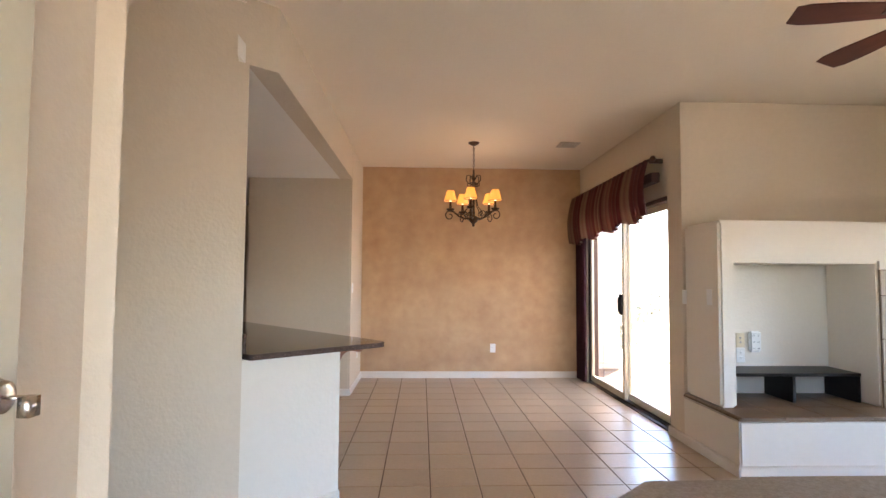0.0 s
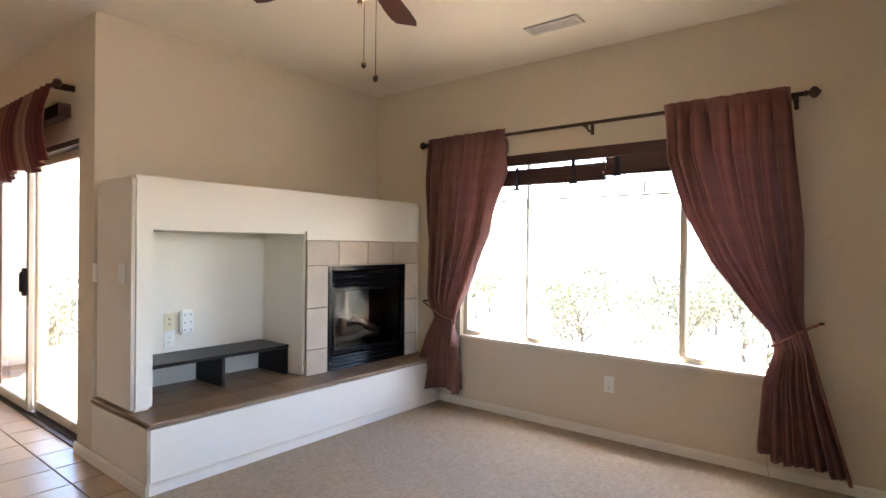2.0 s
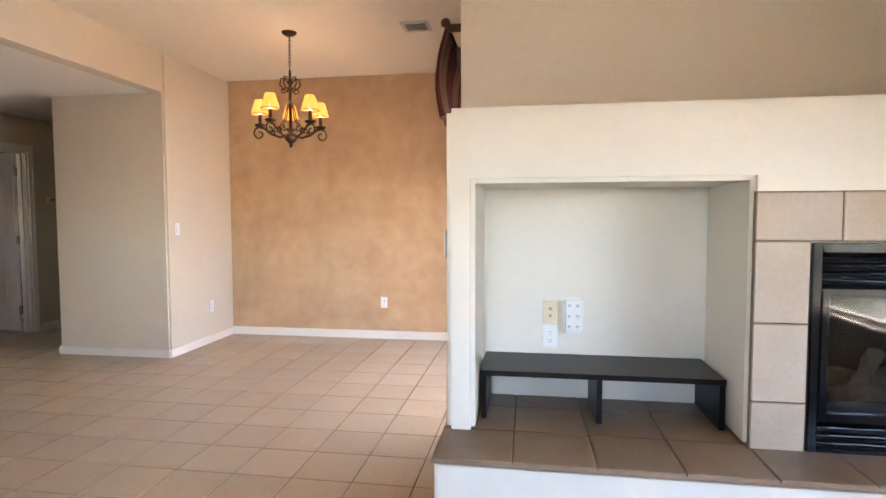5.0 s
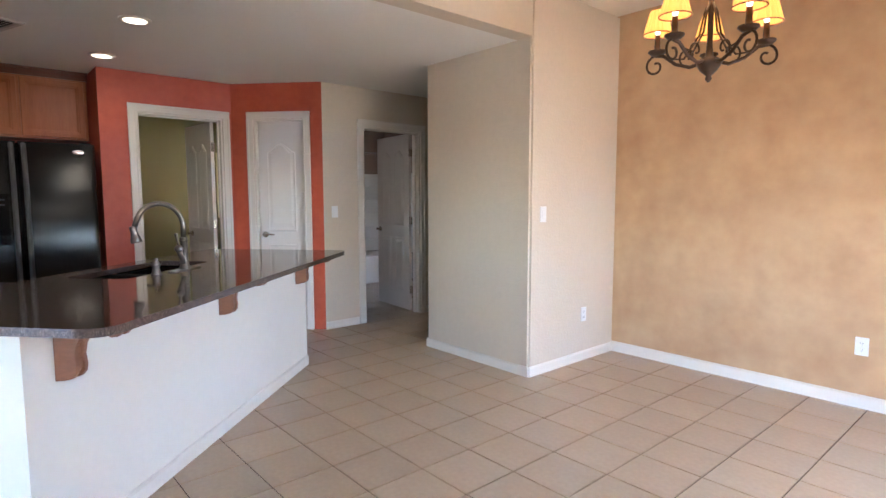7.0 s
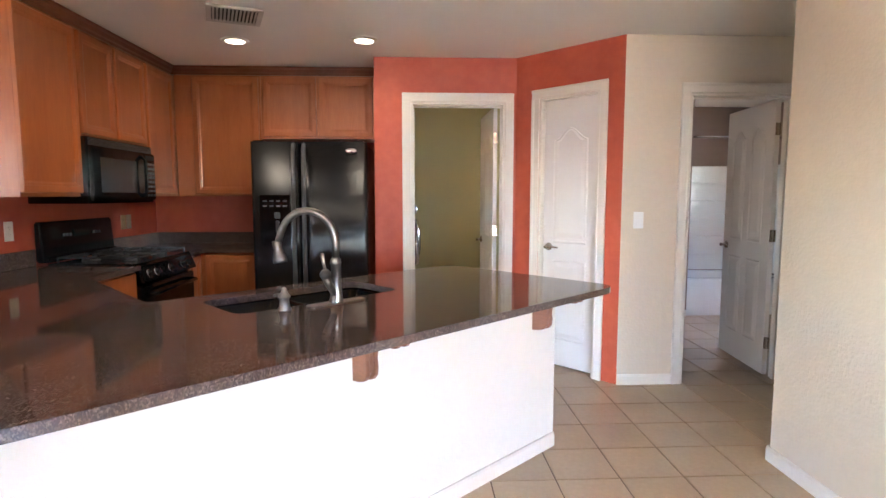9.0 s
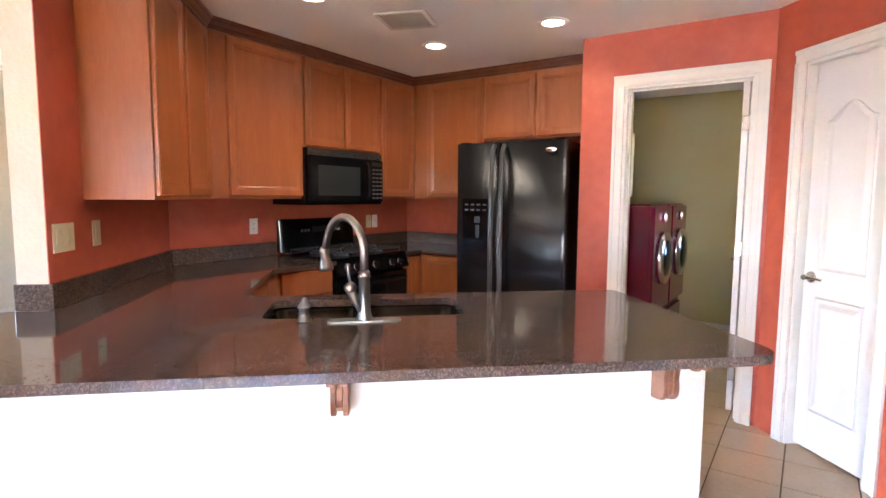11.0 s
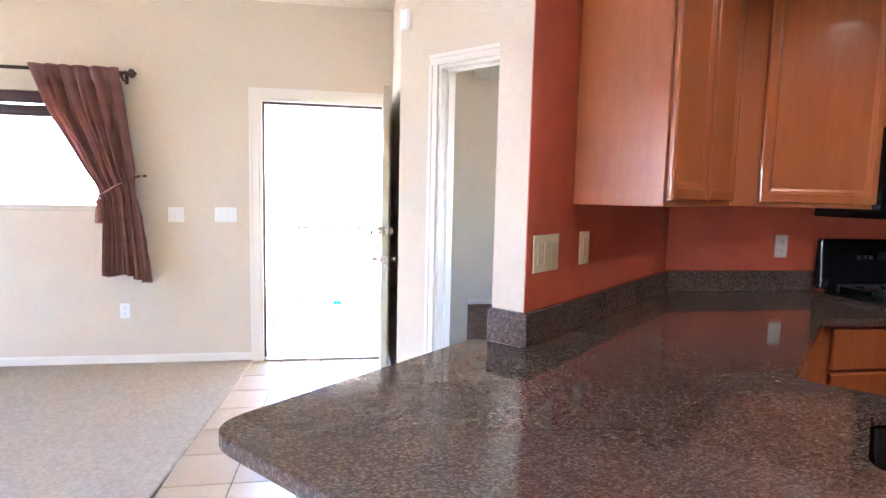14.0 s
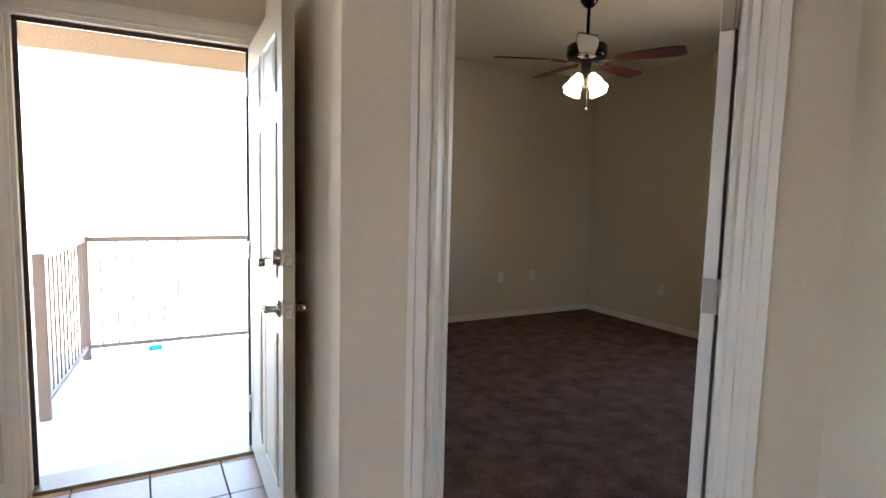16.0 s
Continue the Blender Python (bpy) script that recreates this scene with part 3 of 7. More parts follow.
def lever_set(parent, x, z, t, side=1):
    """A lever handle on both faces of a leaf of thickness t."""
    for out, y in ((-1, 0.0), (1, t)):
        bm = bmesh.new()
        m = Matrix.Translation((x, y, z)) @ pose(0, 0, 0, 90 if out < 0 else -90, 0, 0)
        add_lathe(bm, [(0.031, 0), (0.031, 0.006), (0.024, 0.012), (0.013, 0.016), (0.012, 0.042), (0.016, 0.046), (0.012, 0.055)], 18, m)
        add_tube(bm, [(x, y + out * 0.048, z), (x + side * 0.03, y + out * 0.052, z + 0.002), (x + side * 0.07, y + out * 0.05, z + 0.004), (x + side * 0.11, y + out * 0.046, z)], 0.009, 10, radii=[0.011, 0.010, 0.008, 0.007])
        part("lever_handle", finish(bm, smooth=True), M_STEEL, parent, "brushed nickel lever handle")


def panel_door(name, w, h, t, mat, rows, m, label, lever=None, hinges=None):
    """A moulded leaf from its hinge edge at x = 0 to x = w, its faces at y = 0 and y = t. rows: (x0, x1, z0, z1, rise)."""
    ob = thing(name, None, None, m, label, "door")
    bm = bmesh.new()
    add_box(bm, 0, w, 0, t, 0.012, h)
    finish(bm, 0.002, segs=1)
    for x0, x1, z0, z1, rise in rows:
        pts = arch_outline(x0, x1, z0, z1, rise) if rise else [(x0, z0), (x1, z0), (x1, z1), (x0, z1)]
        add_panel(bm, pts, 0, -1)
        add_panel(bm, pts, t, 1)
    bmesh.ops.recalc_face_normals(bm, faces=bm.faces)
    part("leaf", bm, mat, ob)
    if lever:
        lever_set(ob, lever[0], lever[1], t, lever[2])
    for z in hinges or ():
        bm = bmesh.new()
        add_cyl(bm, 0.007, 0.007, z - 0.045, z + 0.045, 10, Matrix.Translation((-0.004, -0.004, 0)))
        add_box(bm, -0.002, 0.032, -0.003, 0.0005, z - 0.045, z + 0.045)
        add_box(bm, -0.003, -0.0005, -0.003, 0.032, z - 0.045, z + 0.045)
        part("hinge", finish(bm, 0.001, segs=1), M_STEEL, ob, "satin nickel butt hinge")
    return ob


def four_panel(w):
    s = 0.115 * w / 0.76
    c = w / 2
    g = 0.045 * w / 0.76
    return [(s, c - g, 0.22, 0.85, 0.0), (c + g, w - s, 0.22, 0.85, 0.0), (s, c - g, 0.98, 1.86, 0.07), (c + g, w - s, 0.98, 1.86, 0.07)]


# bathroom door, swung into the bathroom; laundry door; bedroom door; pantry door, shut
panel_door("door", 0.735, 2.03, 0.035, M_DOOR, four_panel(0.735), pose(XH - 0.105, 6.915, 0.012, 0, 0, 174), "white four-panel bathroom door standing open", (0.67, 0.93, -1), (0.25, 1.05, 1.82))
panel_door("door", 0.73, 2.07, 0.035, M_DOOR, four_panel(0.73), pose(XR - 0.125, 4.975, 0.012, 0, 0, 181.5), "white four-panel laundry door standing open", (0.62, 0.93, -1), (0.25, 1.05, 1.82))
dp = math.degrees(math.atan2(5.735 - 5.11, XH - XR))
u = Vector((math.cos(radians(dp)), math.sin(radians(dp)), 0))
nrm = Vector((-u.y, u.x, 0))
e = Vector((XR, 5.11, 0)) + u * 0.721 + nrm * 0.045
pantry = panel_door("door", 0.470, 2.075, 0.035, M_DOOR, [(0.085, 0.385, 0.22, 0.85, 0.0), (0.085, 0.385, 0.98, 1.86, 0.09)], Matrix.Translation((e.x, e.y, 0.006)) @ pose(0, 0, 0, 0, 0, dp + 180) @ Matrix.Translation((0, -0.035, 0)) , "white two-panel pantry door, shut", (0.418, 0.95, -1), ())
for z in (0.25, 1.08, 1.82):
    bm = bmesh.new()
    add_cyl(bm, 0.007, 0.007, z - 0.045, z + 0.045, 10, Matrix.Translation((-0.006, 0.049, 0)))
    add_box(bm, -0.02, 0.008, 0.044, 0.0475, z - 0.045, z + 0.045)
    part("hinge", finish(bm, 0.001, segs=1), M_STEEL, pantry, "satin nickel butt hinge")
b = pq(2.568, -0.020)
panel_door("door", 0.715, 2.03, 0.035, M_DOOR, four_panel(0.715), Matrix.Translation((b[0], b[1], 0.012)) @ pose(0, 0, 0, 0, 0, 207), "white bedroom door swung into the bedroom", (0.65, 0.93, -1), (0.25, 1.11, 1.82))

# front door
six = []
for x0, x1 in ((0.10, 0.40), (0.51, 0.81)):
    six += [(x0, x1, 0.20, 0.82, 0), (x0, x1, 1.02, 1.60, 0), (x0, x1, 1.70, 1.92, 0)]
front = panel_door("front_door", 0.905, 2.04, 0.044, M_FDOOR, six, pose(-0.918, YS + 0.004, 0.018, 0, 0, 87.5), "olive-white six-panel front door standing open", None, (0.25, 1.05, 1.85))
for z, name in ((1.105, "deadbolt"), (0.915, "lever_handle")):
    for out, y in ((-1, 0.0), (1, 0.044)):
        bm = bmesh.new()
        m = Matrix.Translation((0.845, y, z)) @ pose(0, 0, 0, 90 if out < 0 else -90, 0, 0)
        if name == "deadbolt":
            add_lathe(bm, [(0.033, 0), (0.033, 0.004), (0.027, 0.018), (0.026, 0.026), (0.018, 0.028)], 20, m)
            if out < 0:
                add_box(bm, 0.838, 0.852, -0.055, -0.027, z - 0.002, z + 0.002)
                add_box(bm, 0.834, 0.858, -0.075, -0.055, z - 0.03, z + 0.002)
        else:
            add_lathe(bm, [(0.033, 0), (0.033, 0.004), (0.026, 0.012), (0.014, 0.016), (0.013, 0.045), (0.017, 0.05), (0.012, 0.058)], 20, m)
            add_tube(bm, [(0.845, y + out * 0.05, z), (0.80, y + out * 0.054, z + 0.003), (0.745, y + out * 0.05, z - 0.004), (0.728, y + out * 0.048, z - 0.012)], 0.009, 10, radii=[0.011, 0.010, 0.0085, 0.007])
        part(name, finish(bm, smooth=True), M_STEEL, front, "brushed nickel " + name.replace("_", " "))
    bm = bmesh.new()
    add_box(bm, 0.9045, 0.907, 0.009, 0.035, z - 0.028, z + 0.028)
    add_cyl(bm, 0.009, 0.009, 0, 0.007, 12, Matrix.Translation((0.905, 0.022, z)) @ pose(0, 0, 0, 0, 90, 0))
    part("latch_plate", finish(bm), M_STEEL, front)
# rubber doorstop under the leaf's free edge, spring stop on the baseboard
bm = bmesh.new()
add_prism(bm, [(-0.065, -0.03), (0.065, -0.03), (0.065, 0.03), (-0.065, 0.03)], 0, 0.045)
for vt in bm.verts:
    if vt.co.z > 0.02 and vt.co.x > 0:
        vt.co.z = 0.008
thing("door_wedge", finish(bm, 0.004), M_RUBBER, pose(-0.872, 0.83, 0.001, 0, 0, 268), "black rubber wedge under the front door", "door stop")
bm = bmesh.new()
add_tube(bm, [(0, 0, 0), (0.075, 0, 0)], 0.006, 8)
add_lathe(bm, [(0.004, 0), (0.013, 0.001), (0.013, 0.012), (0.01, 0.015)], 12, Matrix.Translation((0.072, 0, 0)) @ pose(0, 0, 0, 0, 90, 0))
thing("door_stop", finish(bm, smooth=True), M_STEEL, pose(XW + 0.012, 0.72, 0.05), "spring door stop screwed to the baseboard", "door stop")
thing("threshold", box(-0.93, 0.01, YS - 0.15, YS + 0.02, -0.005, 0.016, 0.004), surface("brass_threshold", (0.36, 0.27, 0.15), (0.28, 0.21, 0.12), 0.4, metal=0.5), label="worn metal threshold under the front door", category="threshold", kind="structure")

# ---- fireplace, hearth and media niche ----
X0, X1, YB = 1.955, XE, 3.745
NX0, NX1, NZ0, NZ1, NY = 2.075, 3.135, 0.40, 1.445, 4.27
FX0, FX1, FZ1 = 3.352, 4.205, 1.207
ob = wall("fireplace_surround", (X0, YB), (X1, YB), 0.53, 0.398, 1.755, M_CREAM, [(NX0 - X0, NX1 - X0, 0, NZ1), (FX0 - X0, FX1 - X0, 0, FZ1)], "cream plaster fireplace and media niche block")
bm = bmesh.new()
bm.from_mesh(ob.data)
bmesh.ops.dissolve_limit(bm, angle_limit=0.01, verts=bm.verts[:], edges=bm.edges[:])
sharp = [e2 for e2 in bm.edges if len(e2.link_faces) == 2 and e2.is_convex and e2.calc_face_angle(0) > 1.0]
bmesh.ops.bevel(bm, geom=sharp, offset=0.020, segments=4, affect="EDGES", clamp_overlap=True)
bm.to_mesh(ob.data)
bm.free()
thing("wall_niche_back", box(NX0 - 0.01, FX0 - 0.06, NY, NY + 0.029, 0.398, 1.70), M_CREAM, label="cream back of the media niche", category="wall", kind="structure")
thing("hearth_base", box(XS - 0.008, XE, 3.505, YF, 0, 0.374, 0.012), M_CREAM, label="cream plaster raised hearth", category="hearth", kind="structure")

# hearth tiles, laid on the raised base
hearth = thing("hearth_top", box(XS - 0.012, XE, 3.50, NY + 0.02, 0.374, 0.389), M_GROUT, label="brown tiled hearth slab with dark grout", category="hearth", kind="structure")
HP = 0.305                   # pitch of the hearth tiles
for i in range(9):
    xa, xb = XS - 0.012 + i * HP, min(XS - 0.012 + (i + 1) * HP - 0.0045, XE - 0.001)
    if xb - xa < 0.02:
        continue
    part("hearth_tile", box(xa, xb, 3.478, 3.777, 0.386, 0.402, 0.003, 1), M_HTILE, hearth)
    if xa < NX1:
        part("hearth_tile", box(xa, min(xb, NX1 + 0.09), 3.783, 4.082, 0.386, 0.402, 0.003, 1), M_HTILE, hearth)
        part("hearth_tile", box(xa, min(xb, NX1 + 0.09), 4.088, NY - 0.002, 0.386, 0.402, 0.003, 1), M_HTILE, hearth)
part("hearth_edge", box(XS - 0.02, XE, 3.490, 3.50, 0.372, 0.386), M_HTILE, hearth, "dark tile edge strip")

# tile surround
surround = thing("tile_surround", None, None, pose(0, 0, 0), "tan ceramic tile surround with brown grout round the firebox", "tile surround", kind="structure")
bm = bmesh.new()
for a, b2, c, d in ((3.143, FX0 - 0.004, 0.402, 1.402), (FX1 + 0.004, 4.372, 0.402, 1.402), (FX0 - 0.004, FX1 + 0.004, FZ1 + 0.004, 1.402)):
    add_box(bm, a, b2, YB - 0.005, YB - 0.0005, c, d)
part("grout", finish(bm), M_GROUT, surround)
xs = [3.147, 3.452, 3.757, 4.062, 4.368]
for a, b2 in zip(xs, xs[1:]):
    part("surround_tile", box(a + 0.003, b2 - 0.003, YB - 0.012, YB - 0.003, 1.216, 1.398, 0.003, 1), M_STILE, surround)
for a, b2 in ((3.150, FX0 - 0.008), (FX1 + 0.008, 4.365)):
    for c, d in ((0.404, 0.588), (0.594, 0.894), (0.90, 1.210)):
        part("surround_tile", box(a, b2, YB - 0.012, YB - 0.003, c, d, 0.003, 1), M_STILE, surround)

# gas firebox insert
fire = thing("gas_fireplace", None, None, pose(0, 0, 0), "black steel gas fireplace insert with glass front and ceramic logs", "fireplace")
bm = bmesh.new()
for a, b2, c, d in ((FX0, FX0 + 0.035, 0.403, FZ1), (FX1 - 0.035, FX1, 0.403, FZ1), (FX0 + 0.035, FX1 - 0.035, FZ1 - 0.022, FZ1), (FX0 + 0.035, FX1 - 0.035, 0.403, 0.42)):
    add_box(bm, a, b2, YB - 0.0125, YB + 0.03, c, d)
part("frame", finish(bm, 0.004), M_BLACK, fire)
for k in range(4):
    z = 1.055 + k * 0.03
    bm = bmesh.new()
    add_box(bm, FX0 + 0.035, FX1 - 0.035, -0.004, 0.004, -0.013, 0.013, None)
    bmesh.ops.transform(bm, matrix=Matrix.Translation((0, YB - 0.008, z)) @ pose(0, 0, 0, 28, 0, 0), verts=bm.verts)
    part("louvre", finish(bm, 0.002, segs=1), M_BLACK, fire)
for k in range(3):
    z = 0.435 + k * 0.03
    bm = bmesh.new()
    add_box(bm, FX0 + 0.035, FX1 - 0.035, -0.004, 0.004, -0.013, 0.013)
    bmesh.ops.transform(bm, matrix=Matrix.Translation((0, YB - 0.008, z)) @ pose(0, 0, 0, 28, 0, 0), verts=bm.verts)
    part("louvre", finish(bm, 0.002, segs=1), M_BLACK, fire)
bm = bmesh.new()
add_box(bm, FX0 + 0.035, FX1 - 0.035, YB - 0.03, YB - 0.004, 1.172, 1.186)
part("hood", finish(bm, 0.004), M_BLACK, fire)
bm = bmesh.new()
for a, b2, c, d in ((FX0 + 0.035, FX0 + 0.062, 0.525, 1.035), (FX1 - 0.062, FX1 - 0.035, 0.525, 1.035), (FX0 + 0.062, FX1 - 0.062, 1.005, 1.035), (FX0 + 0.062, FX1 - 0.062, 0.525, 0.56)):
    add_box(bm, a, b2, YB - 0.018, YB + 0.012, c, d)
part("door_frame", finish(bm, 0.003), M_BLACK, fire)
part("glass", box(FX0 + 0.06, FX1 - 0.06, YB - 0.006, YB - 0.001, 0.558, 1.008), M_SHADOW_GLASS, fire, "dark tempered glass")
bm = bmesh.new()
add_box(bm, FX0 + 0.02, FX1 - 0.02, YB + 0.03, YB + 0.42, 0.41, 1.19)
bmesh.ops.delete(bm, geom=[f for f in bm.faces if f.normal.y < -0.5 or abs(f.calc_center_median().y - (YB + 0.03)) < 0.001], context="FACES")
part("firebox", finish(bm), M_DARK, fire)
part("burner", box(FX0 + 0.1, FX1 - 0.1, YB + 0.08, YB + 0.34, 0.50, 0.575, 0.01), M_BLACK, fire)
for a, b2, r in (((3.50, 3.86, 0.60), (4.05, 3.92, 0.62), 0.036), ((3.47, 3.98, 0.62), (4.02, 3.95, 0.66), 0.045), ((3.58, 3.84, 0.64), (3.74, 4.02, 0.73), 0.032), ((3.98, 3.83, 0.63), (3.84, 4.02, 0.74), 0.034)):
    bm = bmesh.new()
    pa, pb = Vector(a), Vector(b2)
    add_tube(bm, [pa.lerp(pb, k / 6) + Vector((0, 0, 0.012 * math.sin(k * 2.1))) for k in range(7)], r, 9, radii=[r * (0.8 + 0.25 * math.sin(k * 1.7 + a[0] * 9) ** 2) for k in range(7)])
    part("ceramic_log", finish(bm, smooth=True), M_LOG, fire, "pale charred ceramic log")

# low black stand in the niche
bench = thing("media_stand", None, None, pose(0, 0, 0), "low black-brown laminate stand in the niche on the hearth", "stand")
part("top_board", box(2.085, 3.120, 3.905, 4.262, 0.598, 0.622, 0.002, 1), M_WENGE, bench)
for x in (2.088, 2.592, 3.095):
    part("upright", box(x, x + 0.024, 3.912, 4.26, 0.4025, 0.598, 0.0015, 1), M_WENGE, bench)
    

# ---- wall plates ----


def plate(kind_name, p, facing, z, w, h, mat, label, category, features=()):
    """A wall plate centred at p on a wall, facing that compass angle (degrees, the way its front looks)."""
    ob = thing(kind_name, None, None, pose(p[0], p[1], z, 0, 0, facing + 90), label, category)
    part("cover", box(-w / 2, w / 2, -0.006, -0.0004, -h / 2, h / 2, 0.002, 1), mat, ob)
    for name, x, zz, a, b2, fm in features:
        part(name, box(x - a / 2, x + a / 2, -0.009, -0.0055, zz - b2 / 2, zz + b2 / 2, 0.001, 1), fm, ob)
    return ob


def outlet(p, facing, z=0.40, mat=None, label="white duplex wall outlet"):
    mat = mat or M_WHITE
    f = [("socket", 0, 0.02, 0.032, 0.027, mat), ("socket", 0, -0.02, 0.032, 0.027, mat)]
    ob = plate("outlet", p, facing, z, 0.072, 0.116, mat, label, "outlet", f)
    for c in [o for o in ob.children if o.name.startswith("socket")]:
        zz = 0.02 if c is ob.children[1] else -0.02
        # raised near-black blocks stand in for the shade inside the holes
        bm = bmesh.new()
        add_box(bm, -0.0075, -0.0055, -0.0095, -0.0088, zz - 0.001, zz + 0.008)
        add_box(bm, 0.0055, 0.0075, -0.0095, -0.0088, zz - 0.001, zz + 0.007)
        add_box(bm, -0.002, 0.002, -0.0095, -0.0088, zz - 0.01, zz - 0.006)
        part("slots", bm, M_DARK, c)
    return ob


def switch(p, facing, n=1, z=1.18, mat=None, label="white rocker light switch"):
    mat = mat or M_WHITE
    w = 0.072 + 0.046 * (n - 1)
    f = [("rocker", (i - (n - 1) / 2) * 0.046, 0, 0.033, 0.066, mat) for i in range(n)]
    return plate("light_switch", p, facing, z, w, 0.116, mat, label, "switch", f)


outlet((XE, 1.955), 180)
outlet((1.036, YS), 90, 0.426)
outlet((0.758, YN), 270, 0.392)
outlet((XW, 6.789), 0, 0.379)
switch((XW, 6.252), 0, 1, 1.20)
switch((0.285, YS), 90, 3, 1.18, label="white triple rocker light switch beside the front door")
switch((0.648, YS), 90, 2, 1.175, label="white double rocker light switch")
switch((XH, 5.857), 0, 1, 1.184)
switch((XS - 0.002, 4.26), 180, 1, 1.18)
switch((XS - 0.008, 3.86), 180, 1, 1.19)
plate("phone_jack", (2.405, NY), 270, 0.83, 0.072, 0.116, M_ALMOND, "almond phone and cable wall plate", "wall plate", [("jack", 0, 0.018, 0.016, 0.014, M_GREY), ("jack", 0, -0.018, 0.014, 0.014, M_GREY)])
outlet((2.405, NY), 270, 0.708)
ctl = thing("surge_outlet", None, None, pose(2.515, NY, 0.82, 0, 0, 0), "white plug-in outlet block with six sockets", "outlet")
part("body", box(-0.048, 0.048, -0.042, -0.0005, -0.085, 0.085, 0.012, 3), M_WHITE, ctl)
for zz in (0.052, 0.0, -0.052):
    for x in (-0.02, 0.02):
        # socket holes as dark blocks on the face, their shade put into the colour
        bm = bmesh.new()
        add_box(bm, x - 0.006, x - 0.003, -0.0428, -0.0415, zz - 0.005, zz + 0.005)
        add_box(bm, x + 0.003, x + 0.006, -0.0428, -0.0415, zz - 0.005, zz + 0.005)
        add_box(bm, x - 0.0015, x + 0.0015, -0.0428, -0.0415, zz - 0.011, zz - 0.008)
        part("socket", bm, M_DARK, ctl)
thermo = thing("thermostat", None, None, pose(XH, 7.25, 1.52, 0, 0, 90), "beige wall thermostat in the hall", "thermostat")
part("body", box(-0.06, 0.06, -0.03, -0.0004, -0.04, 0.04, 0.008), M_ALMOND, thermo)
part("display", box(-0.03, 0.03, -0.0315, -0.029, -0.012, 0.018), M_GREY, thermo)
chime = thing("door_chime", None, None, along(p0, p1) @ Matrix.Translation((0.045, 0, 2.33)), "small white detector box high on the wall corner", "door chime")
part("body", box(-0.035, 0.035, -0.030, -0.0004, -0.055, 0.055, 0.008), M_WHITE, chime)

# ---- windows ----


def window(name, m, w, z0, z1, cuts, grille=None):
    """A window in an opening of width w from x = 0: outer frame, mullions at cuts, panes, all about y = 0."""
    ob = thing(name, None, None, m, "tan-framed window with clear panes", "window", kind="structure")
    bm = bmesh.new()
    f = 0.042
    add_box(bm, 0, f, -0.03, 0.03, z0, z1)
    add_box(bm, w - f, w, -0.03, 0.03, z0, z1)
    add_box(bm, f, w - f, -0.03, 0.03, z0, z0 + f)
    add_box(bm, f, w - f, -0.03, 0.03, z1 - f, z1)
    part("window_frame", finish(bm, 0.003, segs=1), M_ALU, ob)
    for c in cuts:
        bm = bmesh.new()
        half = 0.011 if c < 0.7 else 0.022
        add_box(bm, c - half, c + half, -0.026, 0.026, z0 + f, z1 - f)
        add_box(bm, c + half * 0.2, c + half * 0.8, -0.036, -0.026, z0 + f, z1 - f)
        part("mullion", finish(bm, 0.003, segs=1), M_ALU, ob)
    xs2 = [f] + list(cuts) + [w - f]
    for a, b2 in zip(xs2, xs2[1:]):
        pane = part("pane", box(a, b2, -0.002, 0.002, z0 + f, z1 - f), M_GLASS, ob)
        pane.visible_shadow = False
    for c, zz in grille or ():
        part("muntin", box(c[0], c[1], 0.004, 0.012, zz[0], zz[1]), M_ALU, ob)
    return ob


gr = [((0.66, 1.82), (1.735, 1.75))] + [((c - 0.006, c + 0.006), (1.75, 2.06)) for c in (0.93, 1.23, 1.53)] + [((0.05, 0.60), (1.735, 1.75)), ((1.86, 2.37), (1.735, 1.75))]
window("window_east", pose(XE + 0.075, 3.28, 0, 0, 0, -90), 2.42, 0.61, 2.10, (0.62, 1.80), gr)
thing("window_sill", box(XE - 0.02, XE + 0.045, 0.86, 3.28, 0.592, 0.612, 0.004), M_TRIM, label="white painted window sill", category="window sill", kind="structure")
window("window_south", pose(2.75, YS - 0.085, 0, 0, 0, 180), 1.58, 1.19, 2.06, (0.79,))
for z in (0.85, 1.70):
    bm = bmesh.new()
    add_box(bm, -0.01, 0.01, -0.012, 0.012, -0.03, 0.03)
    thing("window_latch", finish(bm, 0.003), M_ALU, pose(XE + 0.034, 2.645, z), "small tan window latch", "latch")

# ---- curtain rods, curtains and woven blinds ----


def rod(name, length, brackets, ends, m, label):
    """Along x, 0.12 from the wall at y = 0 (the room at -y)."""
    ob = thing(name, None, None, m, label, "curtain rod")
    bm = bmesh.new()
    add_tube(bm, [(0, -0.12, 0), (length, -0.12, 0)], 0.0125, 12)
    part("pole", finish(bm, smooth=True), M_IRON, ob)
    for x, s in ends:
        bm = bmesh.new()
        add_lathe(bm, [(0.010, 0), (0.020, 0.004), (0.012, 0.014), (0.014, 0.022), (0.030, 0.034), (0.034, 0.046), (0.028, 0.060), (0.014, 0.070), (0.006, 0.078)], 14, Matrix.Translation((x, -0.12, 0)) @ pose(0, 0, 0, 0, 90 * s, 0))
        part("finial", finish(bm, smooth=True), M_IRON, ob, "turned dark finial")
    for x in brackets:
        bm = bmesh.new()
        add_box(bm, x - 0.012, x + 0.012, -0.008, -0.0005, -0.06, 0.03)
        add_tube(bm, [(x, -0.004, -0.03), (x, -0.06, -0.045), (x, -0.12, -0.018)], 0.008, 8)
        add_box(bm, x - 0.012, x + 0.012, -0.14, -0.10, -0.026, -0.012)
        part("bracket", finish(bm, 0.001, segs=1), M_IRON, ob)
    return ob


